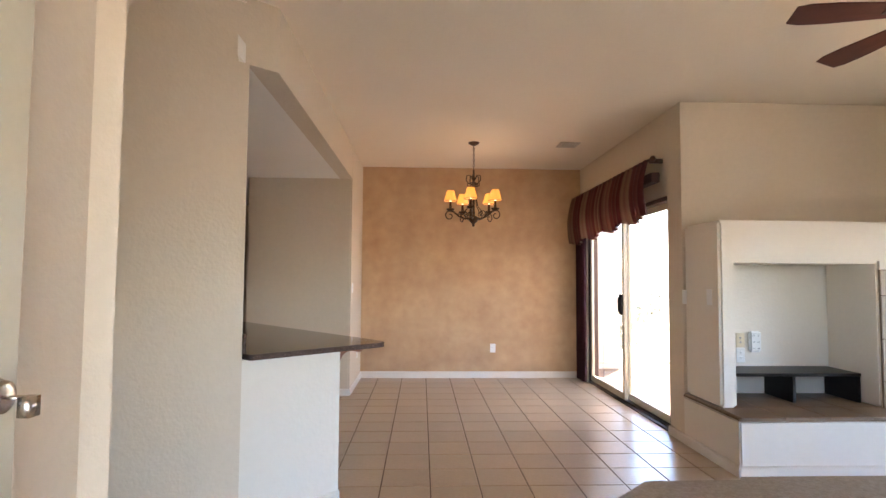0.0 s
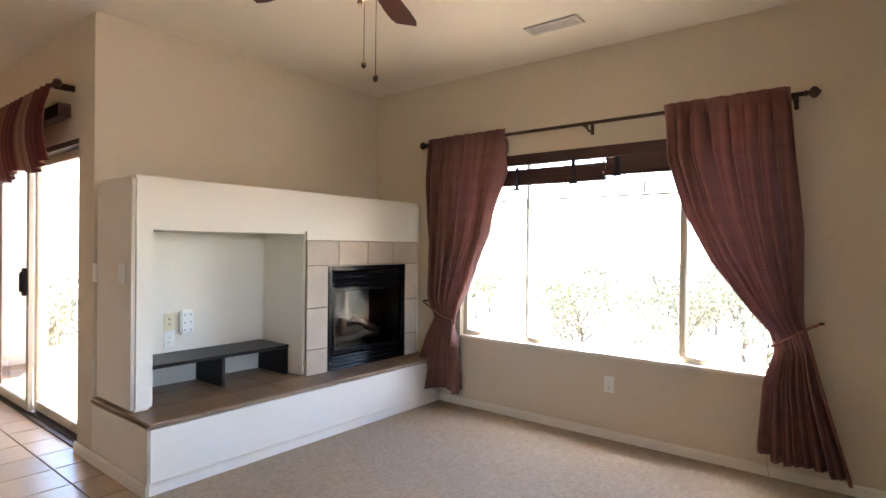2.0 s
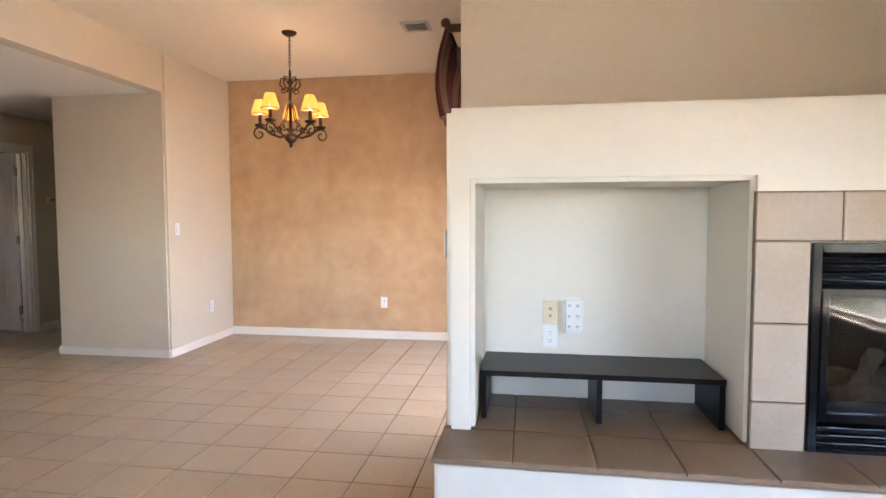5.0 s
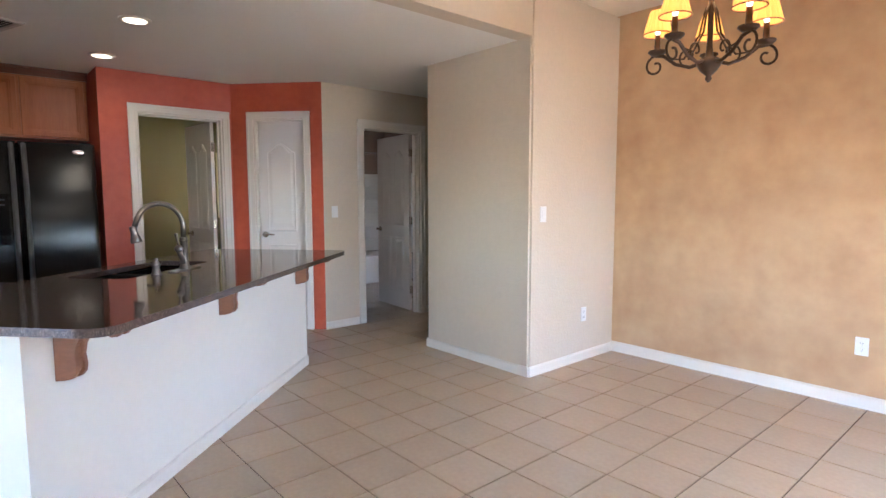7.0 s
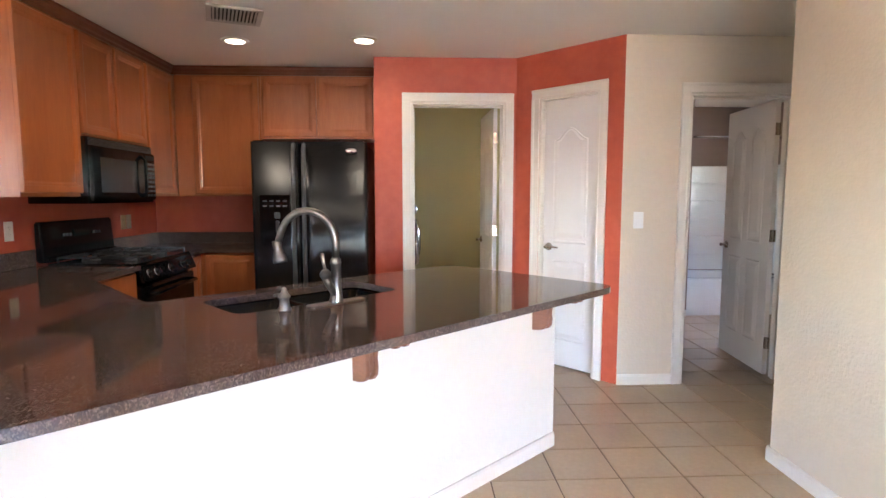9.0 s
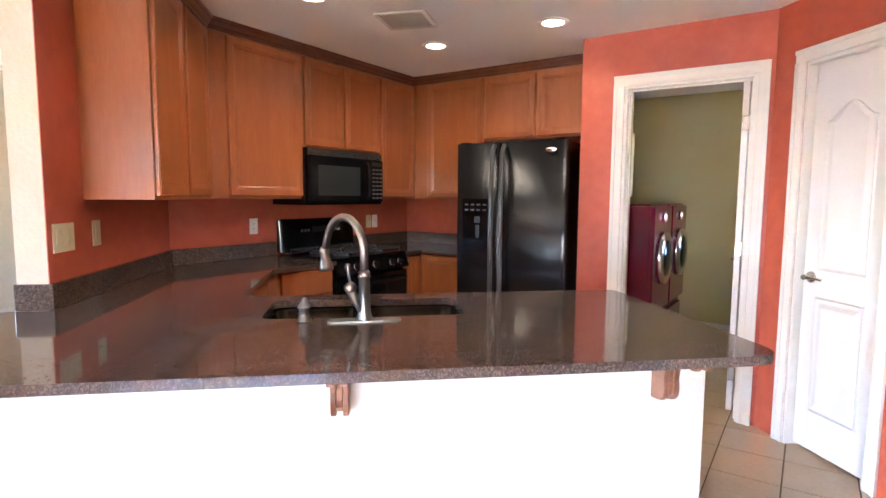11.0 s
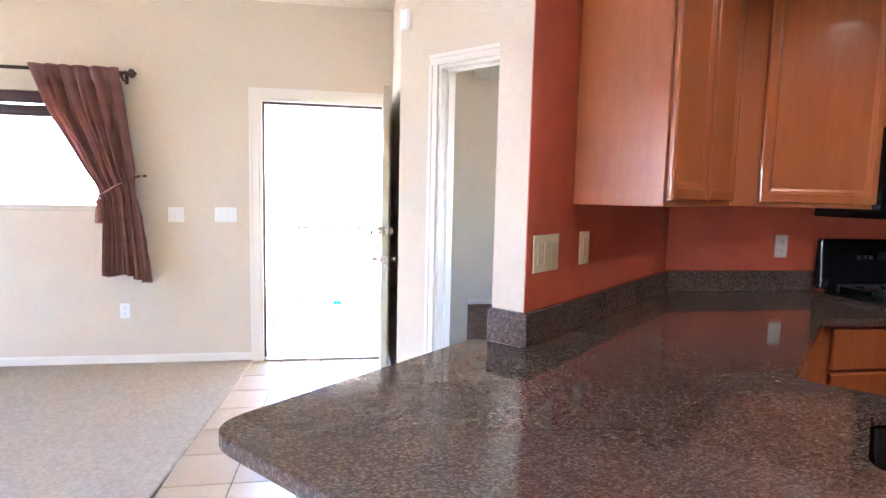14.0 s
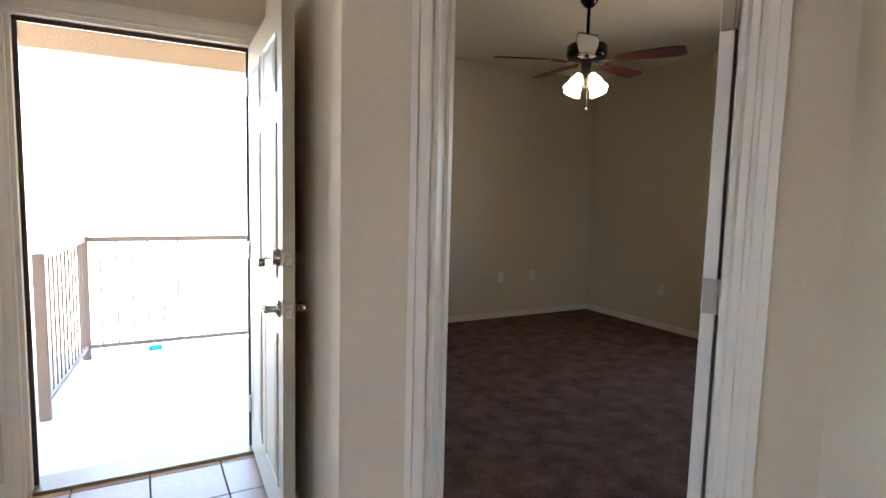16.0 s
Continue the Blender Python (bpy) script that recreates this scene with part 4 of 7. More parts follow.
def eased(keys, z):
    """Smooth value at z from (z, value) keys, in falling z."""
    for (za, a), (zb, b2) in zip(keys, keys[1:]):
        if z >= zb:
            f = (za - z) / (za - zb) if za > zb else 0
            f = min(max(f, 0), 1)
            return a + (b2 - a) * f
    return keys[-1][1]


def curtain(name, m, outer, inner, top, low_outer, low_inner, folds, label, tie_z, seed, hook, tassel=True):
    """Gathered cloth hanging at y about -0.11; outer and inner give its two edges as (z, x) keys from the top down."""
    rng = random.Random(seed)
    ob = thing(name, None, None, m, label, "curtain", "curtains of the living room")
    rows, cols = 70, 150
    bm = bmesh.new()
    uvl = bm.loops.layers.uv.new("UVMap")
    ph = [rng.uniform(0, 6.28) for _ in range(4)]
    grid, uvs = [], {}
    for j in range(rows + 1):
        line = []
        for i in range(cols + 1):
            f = i / cols
            zlow = low_outer + (low_inner - low_outer) * f
            z = top + (zlow - top) * j / rows
            a, b2 = eased(outer, z), eased(inner, z)
            w = abs(b2 - a)
            g = f + 0.030 * math.sin(9 * f + 1.2 * z + ph[0])
            squeeze = min(1.0, w / 0.80)
            amp = 0.108 * (0.60 + 0.55 * (0.5 + 0.5 * math.sin(11.0 * f + ph[1]))) * (0.30 + 0.70 * squeeze)
            drift = 0.30 * math.sin(1.6 * z + ph[2])
            turn = math.pi * folds * g + drift
            ridge = 2.0 * abs(math.sin(turn)) ** 0.55 - 1.0
            small = abs(math.sin(2.7 * turn + ph[3] + 1.4 * z)) ** 0.8 - 0.5
            d = amp * ridge + 0.34 * amp * small * min(1.0, max(0.0, (top - z) / 0.3))
            d = max(d, -0.085)
            near = math.exp(-((z - tie_z) / 0.10) ** 2)
            d = d * (1 - 0.55 * near)
            head = 0.40 + 0.60 * min(1.0, (top - z) / 0.40)
            x = a + (b2 - a) * f + 0.012 * math.cos(2 * turn) * (1 - near)
            y = -0.125 - d * head
            if z > top - 0.09:
                y = min(y, -0.139 - 0.006 * (1 + ridge))
            zz = z + (0.004 * math.sin(2 * math.pi * folds * g) if j == 0 else 0) + (0.018 * math.sin(7 * f + ph[1]) if j == rows else 0)
            vt = bm.verts.new((x, y, zz))
            uvs[vt] = (f * 1.3, z)
            line.append(vt)
        grid.append(line)
    for j in range(rows):
        for i in range(cols):
            fc = bm.faces.new((grid[j][i], grid[j][i + 1], grid[j + 1][i + 1], grid[j + 1][i]))
            fc.smooth = True
            for lp in fc.loops:
                lp[uvl].uv = uvs[lp.vert]
    bmesh.ops.solidify(bm, geom=bm.faces[:], thickness=0.004)
    part("cloth", bm, M_PLAID, ob)
    a, b2 = eased(outer, tie_z), eased(inner, tie_z)
    hx, hz = hook
    bm = bmesh.new()
    pts = []
    for k in range(15):
        f = k / 14
        x = hx + (b2 - hx) * f
        pts.append((x, -0.05 - 0.115 * math.sin(math.pi * (0.15 + 0.55 * f)), hz + (tie_z - 0.03 - hz) * f ** 1.2))
    add_tube(bm, pts, 0.007, 8, radii=[0.0065 + 0.0025 * (k % 2) for k in range(15)])
    part("tieback_cord", finish(bm, smooth=True), M_ROPE, ob, "twisted brown and gold tieback cord")
    bm = bmesh.new()
    add_tube(bm, [(hx, -0.0005, hz), (hx, -0.05, hz), (hx + (0.02 if hx > b2 else -0.02), -0.062, hz + 0.004)], 0.008, 8)
    part("tieback_hook", finish(bm, smooth=True), M_IRON, ob)
    if tassel:
        bm = bmesh.new()
        tx = b2 + (0.01 if hx > b2 else -0.01)
        add_lathe(bm, [(0.030, -0.20), (0.027, -0.14), (0.020, -0.085), (0.012, -0.07), (0.021, -0.055), (0.018, -0.035), (0.006, -0.02), (0.005, 0.02)], 14, Matrix.Translation((tx, -0.175, tie_z - 0.02)))
        part("tassel", finish(bm, smooth=True), M_ROPE, ob, "brown cord tassel")
    return ob


def woven_blind(name, m, w, z1, slats, tilt, straps, label):
    """A raised woven blind: head board and folded stack, 0 to w along x, hanging at y about 0."""
    ob = thing(name, None, None, m, label, "blind")
    part("head_board", box(0, w, -0.035, 0.0, z1 - 0.085, z1, 0.004), M_BLIND, ob)
    for a, b2, zt, zb in slats:
        bm = bmesh.new()
        k = 0
        z = zt
        while z > zb:
            add_box(bm, a, b2, -0.045 + 0.006 * (k % 3), -0.012 + 0.004 * (k % 2), z - 0.011, z)
            z -= 0.0115
            k += 1
        part("folded_weave", finish(bm), M_BLIND, ob)
    for x, za, zb in straps:
        part("strap", box(x - 0.015, x + 0.015, -0.056, -0.046, zb, za, 0.003), surface("dark_blue_tape", (0.025, 0.02, 0.04), (0.02, 0.016, 0.03), 0.7), ob)
        bm = bmesh.new()
        add_tube(bm, [(x - 0.03, -0.053, zb - 0.006), (x + 0.03, -0.053, zb - 0.006)], 0.009, 8)
        part("cord_end", finish(bm, smooth=True), M_DARK, ob)
    return ob


EAST = pose(XE, 3.60, 0, 0, 0, -90)      # x runs south along the east wall, the room at -y
rod("curtain_rod", 2.77, (0.10, 1.47, 2.72), ((2.77, 1), (0.0, -1)), EAST @ Matrix.Translation((0.03, 0, 2.245)), "dark iron curtain rod with turned finials over the wide window")
curtain("curtain", EAST, [(2.29, 0.07), (1.6, 0.07), (0.95, 0.08), (0.76, 0.14), (0.45, 0.03), (0.10, -0.06)],
        [(2.29, 0.84), (1.85, 0.80), (1.45, 0.69), (1.15, 0.56), (0.92, 0.44), (0.78, 0.38), (0.68, 0.37), (0.55, 0.40), (0.14, 0.45)], 2.29, 0.15, 0.17, 8.0, "rust checked curtain gathered by a tasselled cord", 0.76, 3, (-0.02, 0.88))
curtain("curtain", EAST, [(2.29, 2.74), (1.5, 2.79), (0.98, 2.81), (0.8, 2.86), (0.13, 3.05)],
        [(2.29, 2.03), (1.95, 2.06), (1.6, 2.17), (1.3, 2.33), (1.05, 2.52), (0.88, 2.65), (0.78, 2.67), (0.6, 2.62), (0.25, 2.59)], 2.29, 0.12, 0.20, 8.0, "rust checked curtain gathered by a twisted cord", 0.84, 8, (2.88, 0.95), False)
woven_blind("woven_blind", pose(XE + 0.035, 2.86, 0, 0, 0, -90), 1.42, 2.10, [(0.0, 0.86, 1.98, 1.86), (0.862, 1.42, 2.01, 1.89)], 0, ((0.14, 2.0, 1.83), (0.62, 2.03, 1.85), (0.95, 2.01, 1.885), (1.36, 2.0, 1.87)), "dark brown woven wood blind folded up at two heights")

SOUTH = pose(2.85, YS, 0, 0, 0, 180)     # x runs west along the south wall
rod("curtain_rod", 1.89, (0.3, 1.86), ((1.89, 1),), SOUTH @ Matrix.Translation((0.02, 0, 2.195)), "dark iron curtain rod over the small high window")
curtain("curtain", SOUTH, [(2.225, 1.87), (1.6, 1.93), (1.4, 1.95), (0.68, 2.05)],
        [(2.225, 1.30), (1.95, 1.40), (1.65, 1.57), (1.42, 1.69), (1.28, 1.73), (1.1, 1.755), (0.72, 1.74)], 2.225, 0.68, 0.74, 5.5, "rust checked curtain gathered by a tasselled cord", 1.33, 5, (1.99, 1.46))
woven_blind("woven_blind", pose(2.75, YS - 0.035, 0, 0, 0, 180), 1.58, 2.055, [(0.0, 1.56, 1.955, 1.885)], 0, ((1.30, 1.97, 1.865),), "dark brown woven wood blind rolled up")
for y, z in ((3.25, 1.85), (0.97, 0.6)):
    bm = bmesh.new()
    pts = [(XE - 0.02 - 0.01 * math.sin(k), y + 0.012 * math.sin(k * 1.3), z - (z - 0.02) * k / 8) for k in range(9)] + [(XE - 0.07, y - 0.03, 0.014), (XE - 0.12, y - 0.10, 0.014)]
    add_tube(bm, pts, 0.0022, 6)
    thing("blind_cord", finish(bm, smooth=True), M_CLOTHLINE, label="thin blind cord hanging to the carpet", category="cord")

# ---- sliding patio door, valance ----
SL = pose(XS + 0.075, 6.93, 0, 0, 0, -90)    # x runs south
slider = thing("sliding_door", None, None, SL, "sliding glass patio door with tan stiles and dark track", "sliding door", kind="structure")
bm = bmesh.new()
add_box(bm, 0, 0.04, -0.06, 0.06, 0, 2.06)
add_box(bm, 2.33, 2.37, -0.06, 0.06, 0, 2.06)
add_box(bm, 0.04, 2.33, -0.06, 0.06, 2.02, 2.06)
part("door_frame", finish(bm, 0.003, segs=1), M_BRONZE, slider)
bm = bmesh.new()
add_box(bm, 0.0, 2.37, -0.07, 0.06, -0.004, 0.012)
add_box(bm, 0.04, 2.33, -0.035, -0.030, 0.012, 0.028)
add_box(bm, 0.04, 2.33, 0.030, 0.035, 0.012, 0.028)
part("track", finish(bm), M_BRONZE, slider, "dark bronze floor track")
for name, a, b2, y in (("sliding_panel", 0.04, 1.22, -0.028), ("fixed_panel", 1.16, 2.33, 0.026)):
    bm = bmesh.new()
    for c, d, e2, g in ((a, a + 0.055, 0.03, 2.02), (b2 - 0.055, b2, 0.03, 2.02), (a + 0.055, b2 - 0.055, 0.03, 0.10), (a + 0.055, b2 - 0.055, 1.96, 2.02)):
        add_box(bm, c, d, y - 0.018, y + 0.018, e2, g)
    pn = part(name, finish(bm, 0.003, segs=1), M_ALU, slider)
    gl = part("pane", box(a + 0.05, b2 - 0.05, y - 0.002, y + 0.002, 0.09, 1.97), M_GLASS, pn)
    gl.visible_shadow = False
    if name == "sliding_panel":
        bm = bmesh.new()
        add_box(bm, b2 - 0.075, b2 - 0.02, y - 0.045, y - 0.018, 0.94, 1.16)
        add_box(bm, b2 - 0.065, b2 - 0.045, y - 0.065, y - 0.04, 0.97, 1.13)
        part("handle", finish(bm, 0.005), M_DARK, pn, "black pull handle with latch")

VAL = pose(XS, 7.16, 0, 0, 0, -90)
val = thing("valance", None, None, VAL, "striped rust and gold pleated fabric valance on a dark rod", "valance")
bm = bmesh.new()
uvl = bm.loops.layers.uv.new("UVMap")
rows, cols = 16, 150
grid = []
for j in range(rows + 1):
    line = []
    for i in range(cols + 1):
        f = i / cols
        L = 2.50
        wave = 0.5 + 0.5 * math.cos(2 * math.pi * 4.0 * f)
        zb = 1.74 + 0.11 * f + 0.05 * wave
        z = 2.40 + (zb - 2.40) * j / rows
        d = 0.022 * math.sin(2 * math.pi * 22 * f + 0.6 * math.sin(6 * f)) * (0.5 + 0.6 * j / rows) + 0.03 * (j / rows) ** 2 * wave
        vt = bm.verts.new((0.02 + L * f, -0.13 - d - 0.05 * math.sin(math.pi * j / rows), z))
        line.append((vt, (f * L, z)))
    grid.append(line)
for j in range(rows):
    for i in range(cols):
        q4 = (grid[j][i], grid[j][i + 1], grid[j + 1][i + 1], grid[j + 1][i])
        fc = bm.faces.new([v[0] for v in q4])
        fc.smooth = True
        for lp, v in zip(fc.loops, q4):
            lp[uvl].uv = v[1]
bmesh.ops.solidify(bm, geom=bm.faces[:], thickness=0.004)
part("cloth", bm, M_STRIPE, val)
bm = bmesh.new()
add_tube(bm, [(0.0, -0.12, 2.385), (2.56, -0.12, 2.385)], 0.012, 10)
add_lathe(bm, [(0.010, 0), (0.022, 0.01), (0.028, 0.03), (0.016, 0.05), (0.004, 0.06)], 12, Matrix.Translation((2.56, -0.12, 2.385)) @ pose(0, 0, 0, 0, 90, 0))
add_box(bm, 2.50, 2.525, -0.12, -0.0005, 2.36, 2.40)
part("rod", finish(bm, smooth=True), M_IRON, val, "dark iron rod")
bm = bmesh.new()
add_box(bm, 0.2, 2.46, -0.075, -0.0005, 2.20, 2.29)
part("head_rail", finish(bm, 0.004), M_BLIND, val, "dark brown blind head rail")
bm = bmesh.new()
uvl = bm.loops.layers.uv.new("UVMap")
grid = [[bm.verts.new((0.05 + 0.30 * i / 60, -0.07 - 0.028 * math.sin(2 * math.pi * 6 * i / 60), z)) for i in range(61)] for z in (0.02, 1.2, 2.2)]
for a, b2 in zip(grid, grid[1:]):
    for i in range(60):
        bm.faces.new((a[i], a[i + 1], b2[i + 1], b2[i])).smooth = True
bmesh.ops.solidify(bm, geom=bm.faces[:], thickness=0.003)
thing("side_drape", bm, M_PURPLE, VAL, "plum vertical drape stacked beside the sliding door", "drape")

# ---- ceiling fan of the living room ----


def fan_blade(r0, r1, w0, w1, pitch=12):
    bm = bmesh.new()
    pts = []
    for k in range(9):
        f = k / 8
        pts.append((r0 + (r1 - r0) * f, -(w0 + (w1 - w0) * min(1, f * 1.6)) / 2 * (1 if f < 0.93 else 0.8)))
    pts += [(x, -y) for x, y in reversed(pts)]
    add_prism(bm, pts, -0.004, 0.004)
    bmesh.ops.transform(bm, matrix=pose(0, 0, 0, pitch, 0, 0), verts=bm.verts)
    return finish(bm, 0.002, segs=1)


FC = (2.18, 2.15)
fan = thing("ceiling_fan", None, None, pose(FC[0], FC[1], H), "bronze ceiling fan with mahogany blades and a lit glass bowl", "ceiling fan")
bm = bmesh.new()
add_lathe(bm, [(0.01, -0.24), (0.10, -0.245), (0.135, -0.225), (0.145, -0.17), (0.14, -0.11), (0.115, -0.085), (0.055, -0.07), (0.045, -0.045), (0.075, -0.02), (0.085, -0.0005)], 32)
part("motor_housing", finish(bm, smooth=True), M_IRON, fan)
bm = bmesh.new()
add_lathe(bm, [(0.03, -0.30), (0.10, -0.298), (0.125, -0.285), (0.12, -0.27), (0.07, -0.24)], 28)
part("light_collar", finish(bm, smooth=True), M_IRON, fan)
bm = bmesh.new()
add_lathe(bm, [(0.012, -0.418), (0.055, -0.408), (0.095, -0.382), (0.122, -0.345), (0.135, -0.30), (0.132, -0.292)], 32)
part("glass_bowl", finish(bm, smooth=True), M_BULB, fan, "glowing cream glass bowl")
bm = bmesh.new()
add_lathe(bm, [(0.004, -0.452), (0.012, -0.444), (0.008, -0.432), (0.016, -0.424), (0.017, -0.414)], 14)
part("finial", finish(bm, smooth=True), M_IRON, fan)
for k in range(5):
    ang = radians(72 * k + 26)
    mt = Matrix.Rotation(ang, 4, "Z") @ Matrix.Translation((0, 0, -0.262))
    part("blade", fan_blade(0.22, 0.68, 0.105, 0.145), M_BLADE, fan, "", mt)
    bm = bmesh.new()
    add_tube(bm, [(0.12, 0, -0.005), (0.17, 0.012, -0.012), (0.21, 0.02, -0.004), (0.27, 0.012, -0.006)], 0.008, 8)
    add_tube(bm, [(0.12, 0, -0.005), (0.17, -0.012, -0.012), (0.21, -0.02, -0.004), (0.27, -0.012, -0.006)], 0.008, 8)
    add_box(bm, 0.21, 0.29, -0.03, 0.03, -0.009, -0.005)
    part("blade_iron", finish(bm, smooth=False), M_IRON, fan, "", mt)
for dx, dy, ln in ((0.05, 0.03, 0.66), (0.03, -0.05, 0.74)):
    bm = bmesh.new()
    add_tube(bm, [(dx, dy, -0.27), (dx * 1.2, dy * 1.2, -0.3), (dx * 1.2, dy * 1.2, -ln)], 0.0016, 6)
    add_lathe(bm, [(0.004, -0.03), (0.012, -0.02), (0.010, -0.005), (0.004, 0.0)], 10, Matrix.Translation((dx * 1.2, dy * 1.2, -ln)))
    part("pull_chain", finish(bm, smooth=True), M_IRON, fan)

# ---- chandelier ----
CH = (0.36, 5.80)
ch = thing("chandelier", None, None, pose(CH[0], CH[1], H), "dark iron five-arm chandelier with lit amber pleated shades", "chandelier")
bm = bmesh.new()
add_lathe(bm, [(0.015, -0.035), (0.03, -0.03), (0.058, -0.012), (0.062, -0.0005)], 20)
part("canopy", finish(bm, smooth=True), M_IRON, ch)
for k in range(9):
    bm = bmesh.new()
    z = -0.05 - k * 0.029
    a = 0 if k % 2 else math.pi / 2
    add_tube(bm, [(0.009 * math.cos(a) * math.cos(s * math.pi / 6), 0.009 * math.sin(a) * math.cos(s * math.pi / 6), z + 0.02 * math.sin(s * math.pi / 6)) for s in range(13)], 0.0026, 6)
    part("chain_link", finish(bm, smooth=True), M_IRON, ch)
bm = bmesh.new()
add_lathe(bm, [(0.004, -0.93), (0.016, -0.915), (0.012, -0.90), (0.040, -0.875), (0.058, -0.845), (0.045, -0.82), (0.02, -0.81), (0.013, -0.76), (0.013, -0.60), (0.022, -0.58), (0.013, -0.56), (0.012, -0.42), (0.03, -0.40), (0.012, -0.38), (0.010, -0.31), (0.004, -0.30)], 18)
part("stem", finish(bm, smooth=True), M_IRON, ch)


def spiral(cx, cz, r, a0, a1, n=18):
    return [(cx + r * (1 - 0.75 * i / n) * math.cos(a0 + (a1 - a0) * i / n), 0, cz + r * (1 - 0.75 * i / n) * math.sin(a0 + (a1 - a0) * i / n)) for i in range(n + 1)]


for k in range(5):
    mt = Matrix.Rotation(radians(72 * k + 42), 4, "Z")
    bm = bmesh.new()
    add_tube(bm, [(0.03, 0, -0.83), (0.09, 0, -0.845), (0.16, 0, -0.82), (0.22, 0, -0.77), (0.27, 0, -0.76)], 0.009, 8)
    add_tube(bm, spiral(0.262, -0.815, 0.055, math.pi / 2, -1.6 * math.pi), 0.006, 7)
    add_tube(bm, spiral(0.10, -0.79, 0.05, -math.pi / 2, 1.5 * math.pi), 0.005, 7)
    part("arm", finish(bm, smooth=True), M_IRON, ch, "", mt)
    bm = bmesh.new()
    add_tube(bm, [(0.012, 0, -0.56), (0.03, 0, -0.60), (0.05, 0, -0.70), (0.12, 0, -0.80), (0.2, 0, -0.79)], 0.005, 7)
    part("brace", finish(bm, smooth=True), M_IRON, ch, "", mt)
    bm = bmesh.new()
    add_tube(bm, [(0.012, 0, -0.44), (0.05, 0, -0.46), (0.085, 0, -0.42), (0.075, 0, -0.37), (0.04, 0, -0.365), (0.035, 0, -0.39)], 0.006, 7)
    add_tube(bm, [(0.012, 0, -0.45), (0.04, 0, -0.49), (0.07, 0, -0.48), (0.07, 0, -0.455), (0.05, 0, -0.455)], 0.005, 7)
    part("scroll", finish(bm, smooth=True), M_IRON, ch, "", mt)
    bm = bmesh.new()
    add_lathe(bm, [(0.010, -0.765), (0.030, -0.76), (0.046, -0.745), (0.044, -0.738), (0.016, -0.74), (0.014, -0.70), (0.013, -0.66)], 16, Matrix.Translation((0.255, 0, 0)))
    part("candle_cup", finish(bm, smooth=True), M_IRON, ch, "", mt)
    bm = bmesh.new()
    seg = 40
    ra = [bm.verts.new((0.255 + (0.071 if i % 2 else 0.067) * math.cos(2 * math.pi * i / seg), (0.071 if i % 2 else 0.067) * math.sin(2 * math.pi * i / seg), -0.655)) for i in range(seg)]
    rb = [bm.verts.new((0.255 + (0.039 if i % 2 else 0.036) * math.cos(2 * math.pi * i / seg), (0.039 if i % 2 else 0.036) * math.sin(2 * math.pi * i / seg), -0.54)) for i in range(seg)]
    for i in range(seg):
        bm.faces.new((ra[i], ra[(i + 1) % seg], rb[(i + 1) % seg], rb[i]))
    bmesh.ops.solidify(bm, geom=bm.faces[:], thickness=0.002)
    sh = part("shade", bm, M_SHADE, ch, "glowing amber pleated fabric shade", mt)
    bm = bmesh.new()
    add_tube(bm, [(0.255 + 0.071 * math.cos(2 * math.pi * i / 24), 0.071 * math.sin(2 * math.pi * i / 24), -0.657) for i in range(25)], 0.0035, 6)
    part("shade_band", finish(bm, smooth=True), M_ROPE, sh)
    bm = bmesh.new()
    add_lathe(bm, [(0.008, -0.66), (0.016, -0.63), (0.014, -0.60), (0.003, -0.57)], 10, Matrix.Translation((0.255, 0, 0)))
    part("bulb", finish(bm, smooth=True), M_BULB_W, ch, "", mt)

# ---- ceiling registers ----


def register(p, z, w, d, rz, n, label, mat=None):
    ob = thing("air_register", None, None, pose(p[0], p[1], z, 0, 0, rz), label, "air vent")
    bm = bmesh.new()
    for a, b2, c, e2 in ((-w / 2, w / 2, -d / 2, -d / 2 + 0.03), (-w / 2, w / 2, d / 2 - 0.03, d / 2), (-w / 2, -w / 2 + 0.03, -d / 2 + 0.03, d / 2 - 0.03), (w / 2 - 0.03, w / 2, -d / 2 + 0.03, d / 2 - 0.03)):
        add_box(bm, a, b2, c, e2, -0.012, -0.0005)
    part("frame", finish(bm, 0.003, segs=1), mat or M_VENT, ob)
    # near-black sheet in place of the duct's shade; the ceiling behind is closed
    part("backing", box(-w / 2 + 0.03, w / 2 - 0.03, -d / 2 + 0.03, d / 2 - 0.03, -0.003, -0.0008), M_DARK, ob)
    for k in range(n):
        y = -d / 2 + 0.03 + (d - 0.06) * (k + 0.5) / n
        bm = bmesh.new()
        add_box(bm, -w / 2 + 0.03, w / 2 - 0.03, -0.0075, 0.0075, -0.001, 0.001)
        bmesh.ops.transform(bm, matrix=Matrix.Translation((0, y, -0.008)) @ pose(0, 0, 0, 35, 0, 0), verts=bm.verts)
        part("slat", bm, mat or M_VENT, ob)
    return ob


register((1.41, 5.815), H, 0.22, 0.22, 0, 7, "small beige air register in the dining ceiling")
register((3.85, 2.13), H, 0.37, 0.14, 90, 6, "long beige air register in the living room ceiling")
register((-3.03, 3.21), HK, 0.32, 0.32, 20, 12, "square white air register in the kitchen ceiling")

# ---- kitchen ----
KM = pose(0, 0, 0, 0, 0, 132)            # local x = S, local y = -Q


